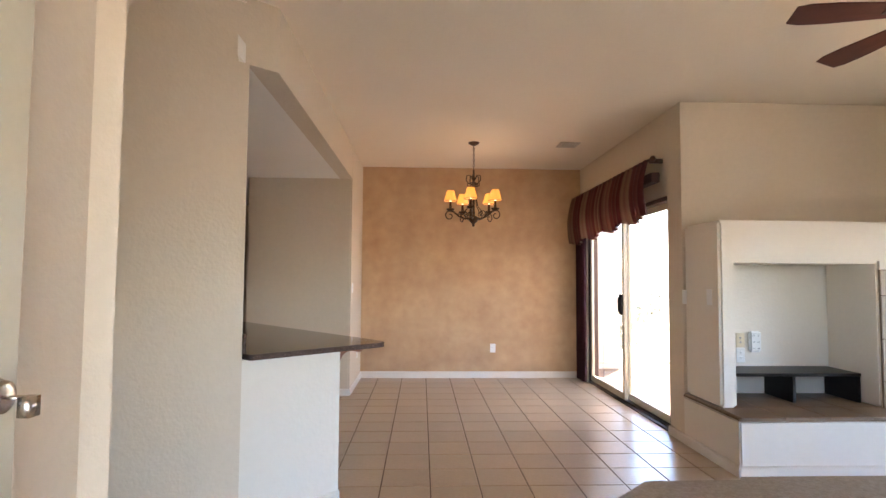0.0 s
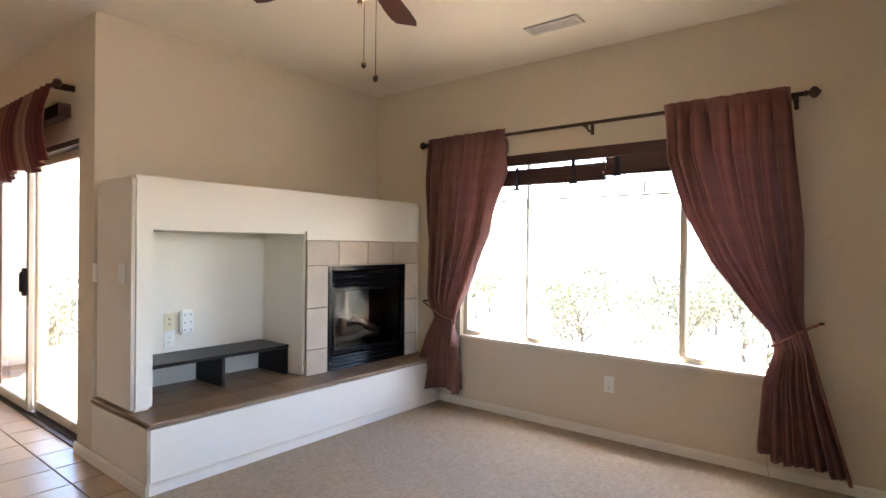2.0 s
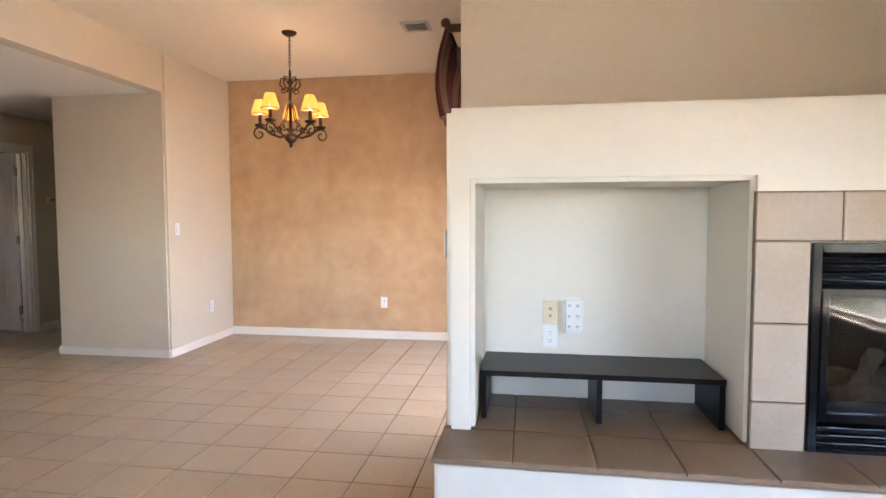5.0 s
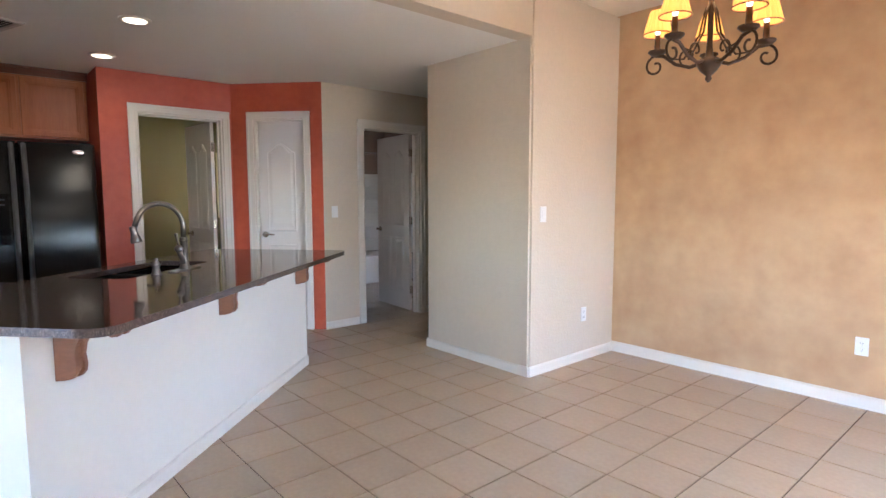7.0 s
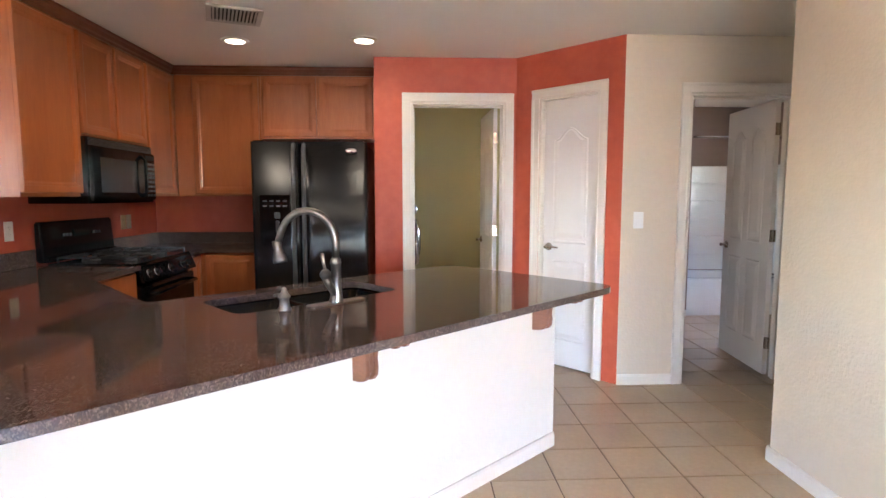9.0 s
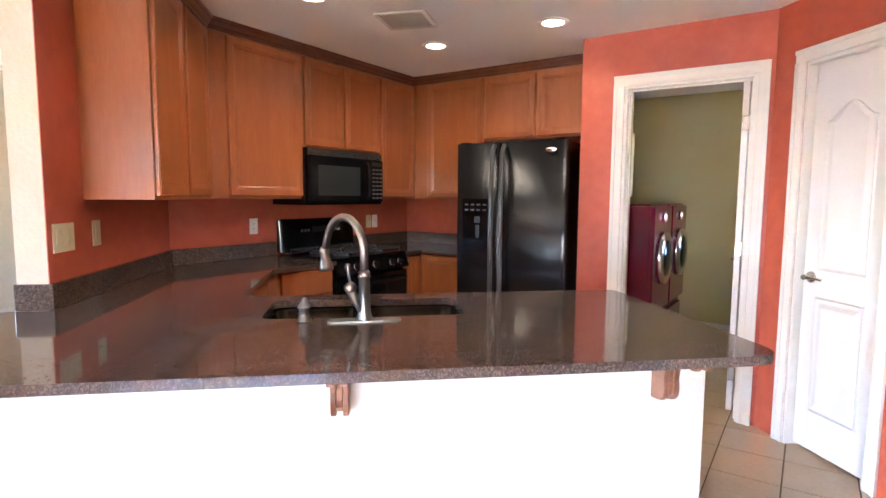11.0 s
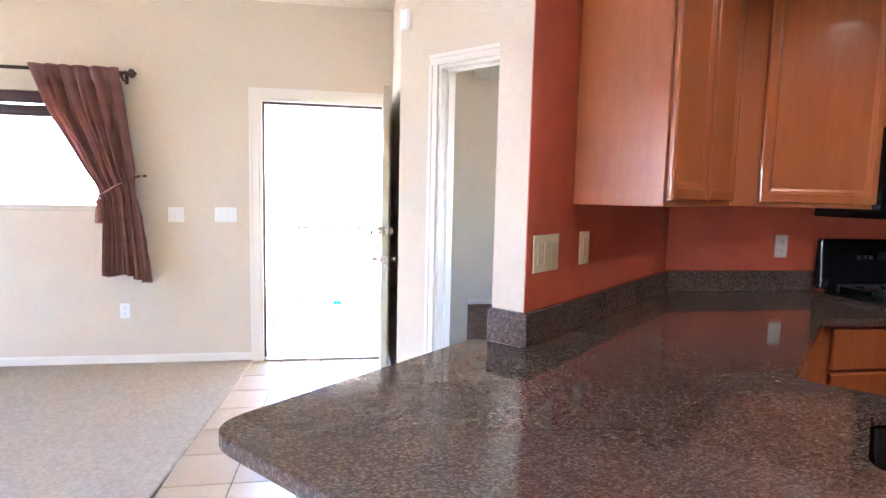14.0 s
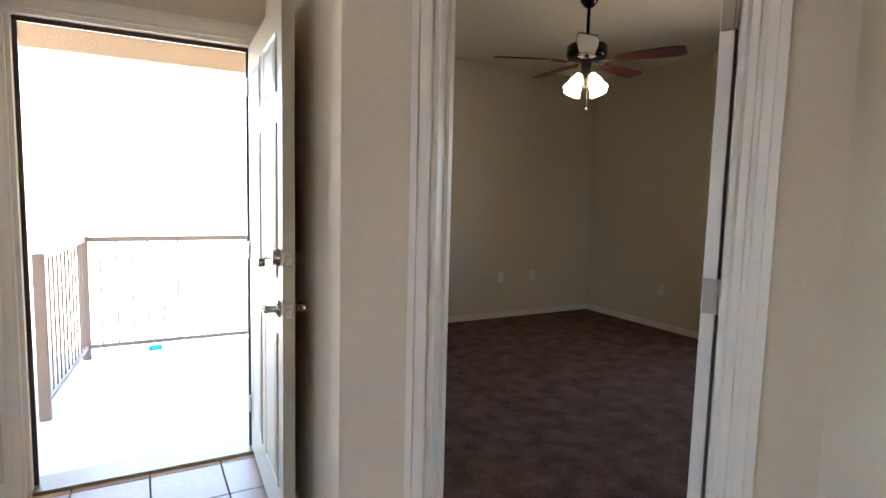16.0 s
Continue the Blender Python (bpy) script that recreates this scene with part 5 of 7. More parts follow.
def rounded(pts, radii, k=6):
    """A polygon with rounded corners."""
    out = []
    n = len(pts)
    for i, (p, r) in enumerate(zip(pts, radii)):
        if r <= 0:
            out.append(p)
            continue
        a, b2 = Vector(pts[i - 1]) - Vector(p), Vector(pts[(i + 1) % n]) - Vector(p)
        a.normalize(), b2.normalize()
        half = math.acos(max(-1, min(1, a.dot(b2)))) / 2
        cut = r / math.tan(half)
        s, e3 = Vector(p) + a * cut, Vector(p) + b2 * cut
        for j in range(k + 1):
            f = j / k
            q0, q1 = s.lerp(Vector(p), f), Vector(p).lerp(e3, f)
            out.append(tuple(q0.lerp(q1, f)))
    return out


def slab(name, outer, holes, z0, z1, mat, label, category, bevel=0.006):
    bm = bmesh.new()
    edges = []
    for loop in [outer] + list(holes):
        vs = [bm.verts.new((x, y, z1)) for x, y in loop]
        edges += [bm.edges.new((vs[i], vs[(i + 1) % len(vs)])) for i in range(len(vs))]
    bmesh.ops.triangle_fill(bm, use_beauty=True, edges=edges)
    g = bmesh.ops.extrude_face_region(bm, geom=bm.faces[:])
    bmesh.ops.translate(bm, vec=(0, 0, z0 - z1), verts=[v for v in g["geom"] if isinstance(v, bmesh.types.BMVert)])
    return thing(name, finish(bm, bevel), mat, None, label, category)


thing("wall_kitchen_red", box(S_IN, S_IN + 0.004, -1.0, 0.40, 0.0, HK), M_RED, KM, "red painted kitchen side of the slanting wall", "wall", kind="structure")

CT0, CT1 = 0.885, 0.915
yf = 2.56
qx = (yf - math.sin(KA) * 3.59) / math.cos(KA)
corner_q = (YK - math.sin(KA) * (S_IN + 0.004)) / math.cos(KA)
pen_pts = [pq(2.742, 1.022), pq(2.742, 1.937), pq(5.38, 1.937), pq(5.38, 0.78), pq(3.59, 0.78), pq(3.59, qx), (-3.068, yf), (-3.068, YK + 0.002), pq(S_IN + 0.006, corner_q + 0.004), pq(S_IN + 0.006, 1.022)]
pen_r = [0.03, 0.10, 0.11, 0.05, 0.03, 0.03, 0, 0, 0, 0]
hole = [pq(3.755, 0.91), pq(4.54, 0.91), pq(4.54, 1.27), pq(3.755, 1.27)]
slab("countertop", rounded(pen_pts, pen_r), [rounded(hole, [0.06] * 4)], CT0, CT1, M_GRANITE, "polished brown speckled granite peninsula counter", "countertop")
slab("countertop", [(-3.902, YK + 0.002), (-3.902, yf), (-4.10, yf), (-4.10, 2.985), (XK + 0.002, 2.985), (XK + 0.002, YK + 0.002)], [], CT0, CT1, M_GRANITE, "polished brown granite counter beside the fridge", "countertop")


def splash(name, bm):
    return thing(name, bm, M_GRANITE, None, "low granite backsplash along the red wall", "backsplash", kind="structure")


bs = thing("backsplash", box(S_IN + 0.005, S_IN + 0.026, -1.0, -corner_q - 0.02, CT1 + 0.0005, 1.02, 0.002, 1), M_GRANITE, KM, "low granite backsplash along the red wall", "backsplash", kind="structure")
bs = thing("backsplash", box(S_OUT - 0.002, S_IN + 0.026, -1.022, -1.001, CT1 + 0.0005, 1.02, 0.002, 1), M_GRANITE, KM, "granite backsplash return on the wall end", "backsplash", kind="structure")
splash("backsplash", box(-3.07, -2.22, YK + 0.001, YK + 0.022, CT1 + 0.0005, 1.02, 0.002, 1))
splash("backsplash", box(XK + 0.001, -3.90, YK + 0.001, YK + 0.022, CT1 + 0.0005, 1.02, 0.002, 1))
splash("backsplash", box(XK + 0.001, XK + 0.022, YK + 0.0225, 2.985, CT1 + 0.0005, 1.02, 0.002, 1))

# undermount double sink
sink = thing("kitchen_sink", None, None, KM, "black double-bowl undermount sink", "sink")
for a, b2 in ((3.745, 4.115), (4.135, 4.55)):
    bm = bmesh.new()
    rings = []
    for d, z, r in ((-0.012, 0.8845, 0.07), (0.0, 0.8845, 0.06), (0.006, 0.87, 0.06), (0.014, 0.72, 0.07), (0.05, 0.702, 0.06), (0.14, 0.698, 0.03)):
        loop = rounded([(a + d, -1.28 + d), (b2 - d, -1.28 + d), (b2 - d, -0.90 - d), (a + d, -0.90 - d)], [r] * 4)
        rings.append([bm.verts.new((x, y, z)) for x, y in loop])
    for ra, rb in zip(rings, rings[1:]):
        n = len(ra)
        for i in range(n):
            bm.faces.new((ra[i], ra[(i + 1) % n], rb[(i + 1) % n], rb[i])).smooth = True
    bm.faces.new(rings[-1])
    part("bowl", bm, M_SINK, sink)
    bm = bmesh.new()
    add_lathe(bm, [(0.042, 0.0), (0.042, 0.004), (0.03, 0.006), (0.012, 0.002)], 16, Matrix.Translation(((a + b2) / 2, -1.09, 0.6985)))
    part("drain", finish(bm, smooth=True), M_CHROME, sink)

# pull-down faucet with deck plate
fau = thing("kitchen_faucet", None, None, KM @ Matrix.Translation((4.14, -1.345, CT1)), "pewter gooseneck kitchen faucet on a deck plate", "faucet")
bm = bmesh.new()
add_prism(bm, rounded([(-0.135, -0.03), (0.135, -0.03), (0.135, 0.03), (-0.135, 0.03)], [0.03] * 4), 0.0, 0.007)
part("deck_plate", finish(bm, 0.002), M_PEWTER, fau)
bm = bmesh.new()
add_lathe(bm, [(0.030, 0.006), (0.030, 0.012), (0.024, 0.03), (0.021, 0.06), (0.0195, 0.16), (0.024, 0.165), (0.024, 0.17), (0.018, 0.175), (0.023, 0.18), (0.018, 0.186), (0.0155, 0.19)], 20)
part("body", finish(bm, smooth=True), M_PEWTER, fau)
sp = Vector((-0.15, 0.19, 0)).normalized()
arc = [(0, 0, 0.185), (0, 0, 0.25)]
R = 0.118
for k in range(1, 15):
    a = math.pi * k / 16
    arc.append((sp.x * (R - R * math.cos(a)), sp.y * (R - R * math.cos(a)), 0.25 + R * 1.1 * math.sin(a)))
tip = Vector((sp.x * 2 * R * 1.05, sp.y * 2 * R * 1.05, 0.235))
arc += [tuple(tip + Vector((-sp.x * 0.006, -sp.y * 0.006, 0.02)))]
bm = bmesh.new()
add_tube(bm, arc, 0.0145, 12)
part("gooseneck", finish(bm, smooth=True), M_PEWTER, fau)
bm = bmesh.new()
add_lathe(bm, [(0.006, -0.072), (0.029, -0.07), (0.028, -0.055), (0.021, -0.03), (0.017, -0.01), (0.019, 0.0), (0.019, 0.012), (0.015, 0.022)], 18, Matrix.Translation(tip) @ pose(0, 0, 0, -8, -6, 0))
part("spray_head", finish(bm, smooth=True), M_PEWTER, fau)
bm = bmesh.new()
add_tube(bm, [(-0.005, -0.005, 0.035), (-0.035, 0.0, 0.085), (-0.05, 0.0, 0.12)], 0.014, 10, radii=[0.015, 0.015, 0.018])
add_lathe(bm, [(0.012, -0.02), (0.022, -0.008), (0.024, 0.004), (0.016, 0.016), (0.007, 0.022)], 14, Matrix.Translation((-0.05, 0, 0.125)))
add_tube(bm, [(-0.05, 0, 0.14), (-0.056, 0.004, 0.17), (-0.06, 0.006, 0.205), (-0.058, 0.006, 0.212)], 0.006, 8, radii=[0.006, 0.006, 0.009, 0.008])
part("lever", finish(bm, smooth=True), M_PEWTER, fau, "pewter side lever")
soap = thing("soap_dispenser", None, None, KM @ Matrix.Translation((3.921, -1.317, CT1)), "small pewter soap dispenser beside the faucet", "soap dispenser")
bm = bmesh.new()
add_lathe(bm, [(0.027, 0), (0.027, 0.004), (0.021, 0.014), (0.018, 0.045), (0.024, 0.05), (0.024, 0.056), (0.018, 0.062), (0.014, 0.07), (0.009, 0.078), (0.012, 0.084), (0.004, 0.09)], 18)
part("body", finish(bm, smooth=True), M_PEWTER, soap)
bm = bmesh.new()
add_tube(bm, [(0, 0, 0.055), (-0.012, 0.03, 0.06), (-0.016, 0.045, 0.054)], 0.006, 8)
part("spout", finish(bm, smooth=True), M_PEWTER, soap)

# corbels under the overhang
prof = [(0, 0), (0.265, 0), (0.265, -0.024), (0.252, -0.038), (0.226, -0.042), (0.198, -0.033), (0.165, -0.029), (0.132, -0.034), (0.106, -0.050), (0.090, -0.078), (0.083, -0.115), (0.088, -0.15), (0.084, -0.178), (0.068, -0.196), (0.038, -0.204), (0, -0.208)]
for k, s in enumerate((2.945, 4.06, 5.165)):
    bm = bmesh.new()
    for a, b2, deep in ((-0.028, -0.0105, 1.0), (-0.010, 0.010, 0.93), (0.0105, 0.028, 1.0)):
        lo = [bm.verts.new((s + a, -1.601 - q * deep, CT0 + z * deep)) for q, z in prof]
        hi = [bm.verts.new((s + b2, -1.601 - q * deep, CT0 + z * deep)) for q, z in prof]
        bm.faces.new(lo)
        bm.faces.new(list(reversed(hi)))
        for i in range(len(prof)):
            bm.faces.new((lo[i], lo[(i + 1) % len(prof)], hi[(i + 1) % len(prof)], hi[i]))
    cb = thing("corbel", finish(bm, 0.002, segs=1), M_CORBEL, KM, "reddish wooden scroll corbel under the granite overhang", "corbel", "corbels under the counter")

# ---- cabinets ----


def cab_door(parent, x0, x1, z0, z1, y, name="door", mat=None):
    """A framed door facing -y, its back at y."""
    bm = bmesh.new()
    st, t = 0.052, 0.02
    o = [(x0, z0), (x1, z0), (x1, z1), (x0, z1)]

    def inset(d):
        return [(x0 + d, z0 + d), (x1 - d, z0 + d), (x1 - d, z1 - d), (x0 + d, z1 - d)]

    rings = []
    for d, dep in ((0, 0), (0, t - 0.006), (0.006, t), (st - 0.012, t), (st - 0.008, t - 0.003), (st, t - 0.004), (st + 0.012, t - 0.010), (st + 0.02, t - 0.010)):
        rings.append([bm.verts.new((px, y - dep, pz)) for px, pz in inset(d)])
    for a, b2 in zip(rings, rings[1:]):
        for i in range(4):
            bm.faces.new((a[i], a[(i + 1) % 4], b2[(i + 1) % 4], b2[i]))
    bm.faces.new(rings[-1])
    bm.faces.new(rings[0])
    return part(name, finish(bm), mat or M_CAB, parent)


def cabinet(name, m, x0, x1, z0, z1, depth, doors, label, category="cabinet"):
    ob = thing(name, None, None, m, label, category)
    part("body", box(x0, x1, -depth, -0.002, z0, z1, 0.0015, 1), M_CAB, ob)
    for a, b2, c, d in doors:
        cab_door(ob, a, b2, c, d, -depth - 0.0006)
    return ob


ZB, ZT = 1.35, 2.375
DG = along(pq(S_IN + 0.0045, 0.70), pq(S_IN + 0.0045, -0.45))
ST = along((-2.30, YK), (XK, YK))
WE = along((XK, 2.23), (XK, 3.96))
cabinet("upper_cabinet", DG, 0, 0.93, ZB, ZT, 0.30, [(0.022, 0.445, ZB + 0.02, ZT - 0.015), (0.475, 0.91, ZB + 0.02, ZT - 0.015)], "cherry-stained two-door upper cabinet on the slanting wall")
cabinet("upper_cabinet", ST, 0.0, 0.775, ZB, ZT, 0.325, [(0.155, 0.762, ZB + 0.02, ZT - 0.015)], "cherry-stained single-door upper cabinet")
cabinet("upper_cabinet", ST, 0.777, 1.625, 1.725, ZT, 0.325, [(0.79, 1.185, 1.74, ZT - 0.015), (1.205, 1.612, 1.74, ZT - 0.015)], "short cherry-stained cabinet above the microwave")
cabinet("upper_cabinet", ST, 1.627, 2.438, ZB, ZT, 0.325, [(1.645, 2.10, ZB + 0.02, ZT - 0.015)], "cherry-stained corner upper cabinet")
cabinet("upper_cabinet", WE, 0.02, 0.743, ZB, ZT, 0.325, [(0.17, 0.725, ZB + 0.02, ZT - 0.015)], "cherry-stained upper cabinet beside the fridge")
cabinet("upper_cabinet", WE, 0.745, 1.725, 1.845, ZT, 0.325, [(0.762, 1.215, 1.86, ZT - 0.015), (1.235, 1.70, 1.86, ZT - 0.015)], "short cherry-stained cabinet above the fridge")


def crown(m, x0, x1, d, end0=0.0):
    bm = bmesh.new()
    pr = [(0.0, ZT), (-0.012, ZT), (-0.014, ZT + 0.018), (-0.024, ZT + 0.024), (-0.034, ZT + 0.046), (-0.048, ZT + 0.054), (-0.05, HK - 0.002), (0.0, HK - 0.002)]
    a = [bm.verts.new((x0 + y * end0, -d + y, z)) for y, z in pr]
    b2 = [bm.verts.new((x1, -d + y, z)) for y, z in pr]
    n = len(pr)
    for i in range(n):
        bm.faces.new((a[i], a[(i + 1) % n], b2[(i + 1) % n], b2[i]))
    bm.faces.new(a)
    bm.faces.new(list(reversed(b2)))
    thing("crown_moulding", finish(bm), M_CABEDGE, m, "dark cherry crown moulding above the cabinets", "moulding", kind="structure")


crown(DG, 0.0, 0.95, 0.30)
crown(ST, 0.0, 2.13, 0.325)
crown(WE, -0.05, 1.73, 0.325)
thing("crown_backing", box(0, 0.93, -0.30, -0.002, ZT + 0.001, HK - 0.001), M_CABEDGE, DG, "cherry filler above the cabinets", "moulding", kind="structure")
thing("crown_backing", box(0.0, 2.43, -0.325, -0.002, ZT + 0.001, HK - 0.001), M_CABEDGE, ST, "cherry filler above the cabinets", "moulding", kind="structure")
thing("crown_backing", box(0.0, 1.73, -0.325, -0.002, ZT + 0.001, HK - 0.001), M_CABEDGE, WE, "cherry filler above the cabinets", "moulding", kind="structure")
thing("crown_moulding", box(-0.045, -0.0005, -0.33, -0.002, ZT + 0.004, HK - 0.002, 0.004), M_CABEDGE, DG, "dark cherry crown moulding return", "moulding", kind="structure")

# base cabinets
ob = thing("base_cabinet", None, None, KM, "cherry-stained base cabinet along the slanting wall", "cabinet")
part("body", box(S_IN + 0.006, 3.535, -0.76, 0.155, 0.10, CT0 - 0.001), M_CAB, ob)
part("filler", box(3.536, 3.552, 0.0, 0.14, 0.12, 0.87, 0.003, 1), M_CAB, ob)
part("toe_kick", box(S_IN + 0.006, 3.47, -0.76, 0.0, 0.0, 0.10), M_DARK, ob)
for a, b2 in ((-0.75, -0.40), (-0.39, -0.02)):
    for nm, c, d in (("drawer_front", 0.70, 0.87), ("door", 0.12, 0.685)):
        part(nm, box(3.536, 3.556, a, b2, c, d, 0.004, 1), M_CAB, ob)
ob = thing("base_cabinet", None, None, KM, "cherry-stained sink base under the peninsula", "cabinet")
part("body", box(3.60, 5.335, -1.475, -0.81, 0.10, 0.66), M_CAB, ob)
part("face_frame", box(3.60, 5.335, -0.83, -0.81, 0.661, CT0 - 0.001), M_CAB, ob)
part("end_panel", box(5.315, 5.335, -1.475, -0.831, 0.661, CT0 - 0.001), M_CAB, ob)
part("toe_kick", box(3.60, 5.30, -1.475, -0.88, 0.0, 0.10), M_DARK, ob)
for k in range(4):
    part("door", box(3.62 + k * 0.43, 4.03 + k * 0.43, -0.809, -0.79, 0.12, 0.86, 0.004, 1), M_CAB, ob)
cab = cabinet("base_cabinet", ST, 0.27, 0.765, 0.10, CT0 - 0.001, 0.62, [(0.30, 0.745, 0.12, 0.685)], "cherry-stained drawer base beside the stove")
part("filler", box(0.195, 0.2695, -0.62, -0.30, 0.10, CT0 - 0.001), M_CAB, cab)
part("drawer_front", box(0.30, 0.745, -0.641, -0.6206, 0.70, 0.87, 0.004, 1), M_CAB, cab)
part("drawer_front", box(0.30, 0.745, -0.642, -0.6216, 0.50, 0.68, 0.004, 1), M_CAB, cab)
part("toe_kick", box(0.27, 0.765, -0.55, -0.002, 0, 0.10), M_DARK, cab)
cab = cabinet("base_cabinet", ST, 1.605, 2.43, 0.10, CT0 - 0.001, 0.62, [(1.62, 1.79, 0.12, 0.87)], "cherry-stained corner base beside the stove")
part("toe_kick", box(1.605, 2.43, -0.55, -0.002, 0, 0.10), M_DARK, cab)
cab = cabinet("base_cabinet", WE, 0.295, 0.75, 0.10, CT0 - 0.001, 0.61, [(0.335, 0.735, 0.12, 0.87)], "cherry-stained base cabinet beside the fridge")
part("toe_kick", box(0.295, 0.75, -0.55, -0.002, 0, 0.10), M_DARK, cab)

# ---- gas stove: local x runs west from its left side, front at -y ----
SM = along((-3.075, YK + 0.012), (-4, YK + 0.012))
stove = thing("gas_stove", None, None, SM, "black freestanding gas stove with five knobs and iron grates", "stove")
W = 0.82
part("body", box(0, W, -0.60, 0, 0.03, 0.895, 0.004), M_BLACK, stove)
part("cooktop", box(-0.002, W + 0.002, -0.625, -0.07, 0.896, 0.925, 0.006), M_BLACK, stove)
bm = bmesh.new()
add_box(bm, 0, W, -0.055, 0.0, 0.93, 1.19)
add_box(bm, 0.0, W, -0.075, -0.05, 0.93, 0.97)
for vt in bm.verts:
    if vt.co.z > 1.1 and vt.co.y < -0.03:
        vt.co.y += 0.018
part("backguard", finish(bm, 0.01, segs=3), M_BLACK, stove)
part("clock_display", box(0.33, 0.50, -0.0505, -0.046, 1.08, 1.125), surface("clock_lens", (0.02, 0.03, 0.03), (0.025, 0.035, 0.035), 0.1), stove)
for k in range(6):
    x = 0.22 + 0.035 * (k % 3) + (0.0 if k < 3 else 0.34)
    part("button", box(x - 0.010, x + 0.010, -0.051, -0.045, 1.085 + 0.0, 1.105), M_KEY, stove)
bm = bmesh.new()
add_box(bm, 0, W, -0.025, 0.0, -0.055, 0.055)
bmesh.ops.transform(bm, matrix=Matrix.Translation((0, -0.625, 0.845)) @ pose(0, 0, 0, -22, 0, 0), verts=bm.verts)
part("control_panel", finish(bm, 0.006), M_BLACK, stove)
for x in (0.10, 0.20, 0.41, 0.61, 0.71):
    bm = bmesh.new()
    add_lathe(bm, [(0.027, 0), (0.027, 0.005), (0.021, 0.008), (0.019, 0.026), (0.016, 0.03)], 18, Matrix.Translation((x, -0.647, 0.848)) @ pose(0, 0, 0, 68, 0, 0))
    kn = part("knob", finish(bm, smooth=True), M_BLACK, stove)
    bm = bmesh.new()
    add_lathe(bm, [(0.029, -0.002), (0.030, 0.002), (0.028, 0.0045)], 20, Matrix.Translation((x, -0.647, 0.848)) @ pose(0, 0, 0, 68, 0, 0))
    part("bezel", finish(bm, smooth=True), M_CHROME, kn, "chrome knob bezel")
door = part("oven_door", box(0.006, W - 0.006, -0.645, -0.602, 0.20, 0.775, 0.006), M_BLACK, stove)
part("oven_window", box(0.15, W - 0.15, -0.648, -0.6445, 0.33, 0.62, 0.002, 1), surface("oven_glass", (0.008, 0.008, 0.009), (0.01, 0.01, 0.011), 0.05), door)
bm = bmesh.new()
add_tube(bm, [(0.06, -0.645, 0.72), (0.065, -0.685, 0.72), (0.10, -0.70, 0.72), (W - 0.10, -0.70, 0.72), (W - 0.065, -0.685, 0.72), (W - 0.06, -0.645, 0.72)], 0.012, 10)
part("handle", finish(bm, smooth=True), M_BLACK, door)
part("drawer", box(0.006, W - 0.006, -0.635, -0.602, 0.04, 0.185, 0.006), M_BLACK, stove)
for x in (0.21, 0.61):
    for y in (-0.48, -0.22):
        bm = bmesh.new()
        add_lathe(bm, [(0.055, 0.925), (0.052, 0.935), (0.036, 0.938), (0.034, 0.948), (0.01, 0.950)], 20, Matrix.Translation((x, y, 0)))
        part("burner", finish(bm, smooth=True), M_KEY, stove)
    bm = bmesh.new()
    for a in range(2):
        yy = -0.48 if a == 0 else -0.22
        for k in range(8):
            ang = math.pi * k / 4
            r1 = 0.125
            add_tube(bm, [(x + 0.03 * math.cos(ang), yy + 0.03 * math.sin(ang), 0.962), (x + r1 * math.cos(ang), yy + r1 * math.sin(ang), 0.962)], 0.005, 6)
    for q4 in ((x - 0.15, x - 0.15, -0.60, -0.10), (x + 0.15, x + 0.15, -0.60, -0.10)):
        add_tube(bm, [(q4[0], q4[2], 0.958), (q4[1], q4[3], 0.958)], 0.006, 6)
    for yy in (-0.60, -0.35, -0.10):
        add_tube(bm, [(x - 0.15, yy, 0.958), (x + 0.15, yy, 0.958)], 0.006, 6)
    for dx in (-0.15, 0.15):
        for yy in (-0.60, -0.10):
            add_tube(bm, [(x + dx, yy, 0.925), (x + dx, yy, 0.96)], 0.007, 6)
    part("grate", finish(bm), surface("cast_iron", (0.025, 0.025, 0.027), (0.04, 0.04, 0.042), 0.4), stove, "cast iron grate")

# ---- over-range microwave ----
mw = thing("microwave", None, None, along((-3.055, YK + 0.004), (-4, YK + 0.004)), "black over-the-range microwave under the short cabinet", "microwave")
part("case", box(0, 0.845, -0.37, 0, 1.305, 1.722, 0.004), M_BLACK, mw)
dr = part("door", box(0.012, 0.665, -0.398, -0.371, 1.325, 1.665, 0.006), M_BLACK, mw)
part("window", box(0.095, 0.55, -0.4005, -0.397, 1.375, 1.60, 0.002, 1), surface("mesh_window", (0.03, 0.03, 0.029), (0.036, 0.036, 0.034), 0.15, fine=300, spec=0.3), dr)
bm = bmesh.new()
add_tube(bm, [(0.62, -0.398, 1.35), (0.62, -0.43, 1.38), (0.62, -0.435, 1.50), (0.62, -0.43, 1.61), (0.62, -0.398, 1.64)], 0.012, 10)
part("handle", finish(bm, smooth=True), M_BLACK, dr)
cp = part("control_panel", box(0.67, 0.835, -0.396, -0.371, 1.325, 1.665, 0.005), M_BLACK, mw)
for r in range(8):
    for c in range(3):
        x = 0.70 + c * 0.045
        part("key", box(x, x + 0.032, -0.3985, -0.3955, 1.35 + r * 0.033, 1.365 + r * 0.033), M_KEY, cp)
part("key_display", box(0.695, 0.815, -0.3985, -0.3955, 1.618, 1.65), M_DARK, cp)
bm = bmesh.new()
for k in range(6):
    add_box(bm, 0.02, 0.825, -0.376, -0.3705, 1.672 + k * 0.008, 1.676 + k * 0.008)
part("grille", finish(bm), M_KEY, mw)

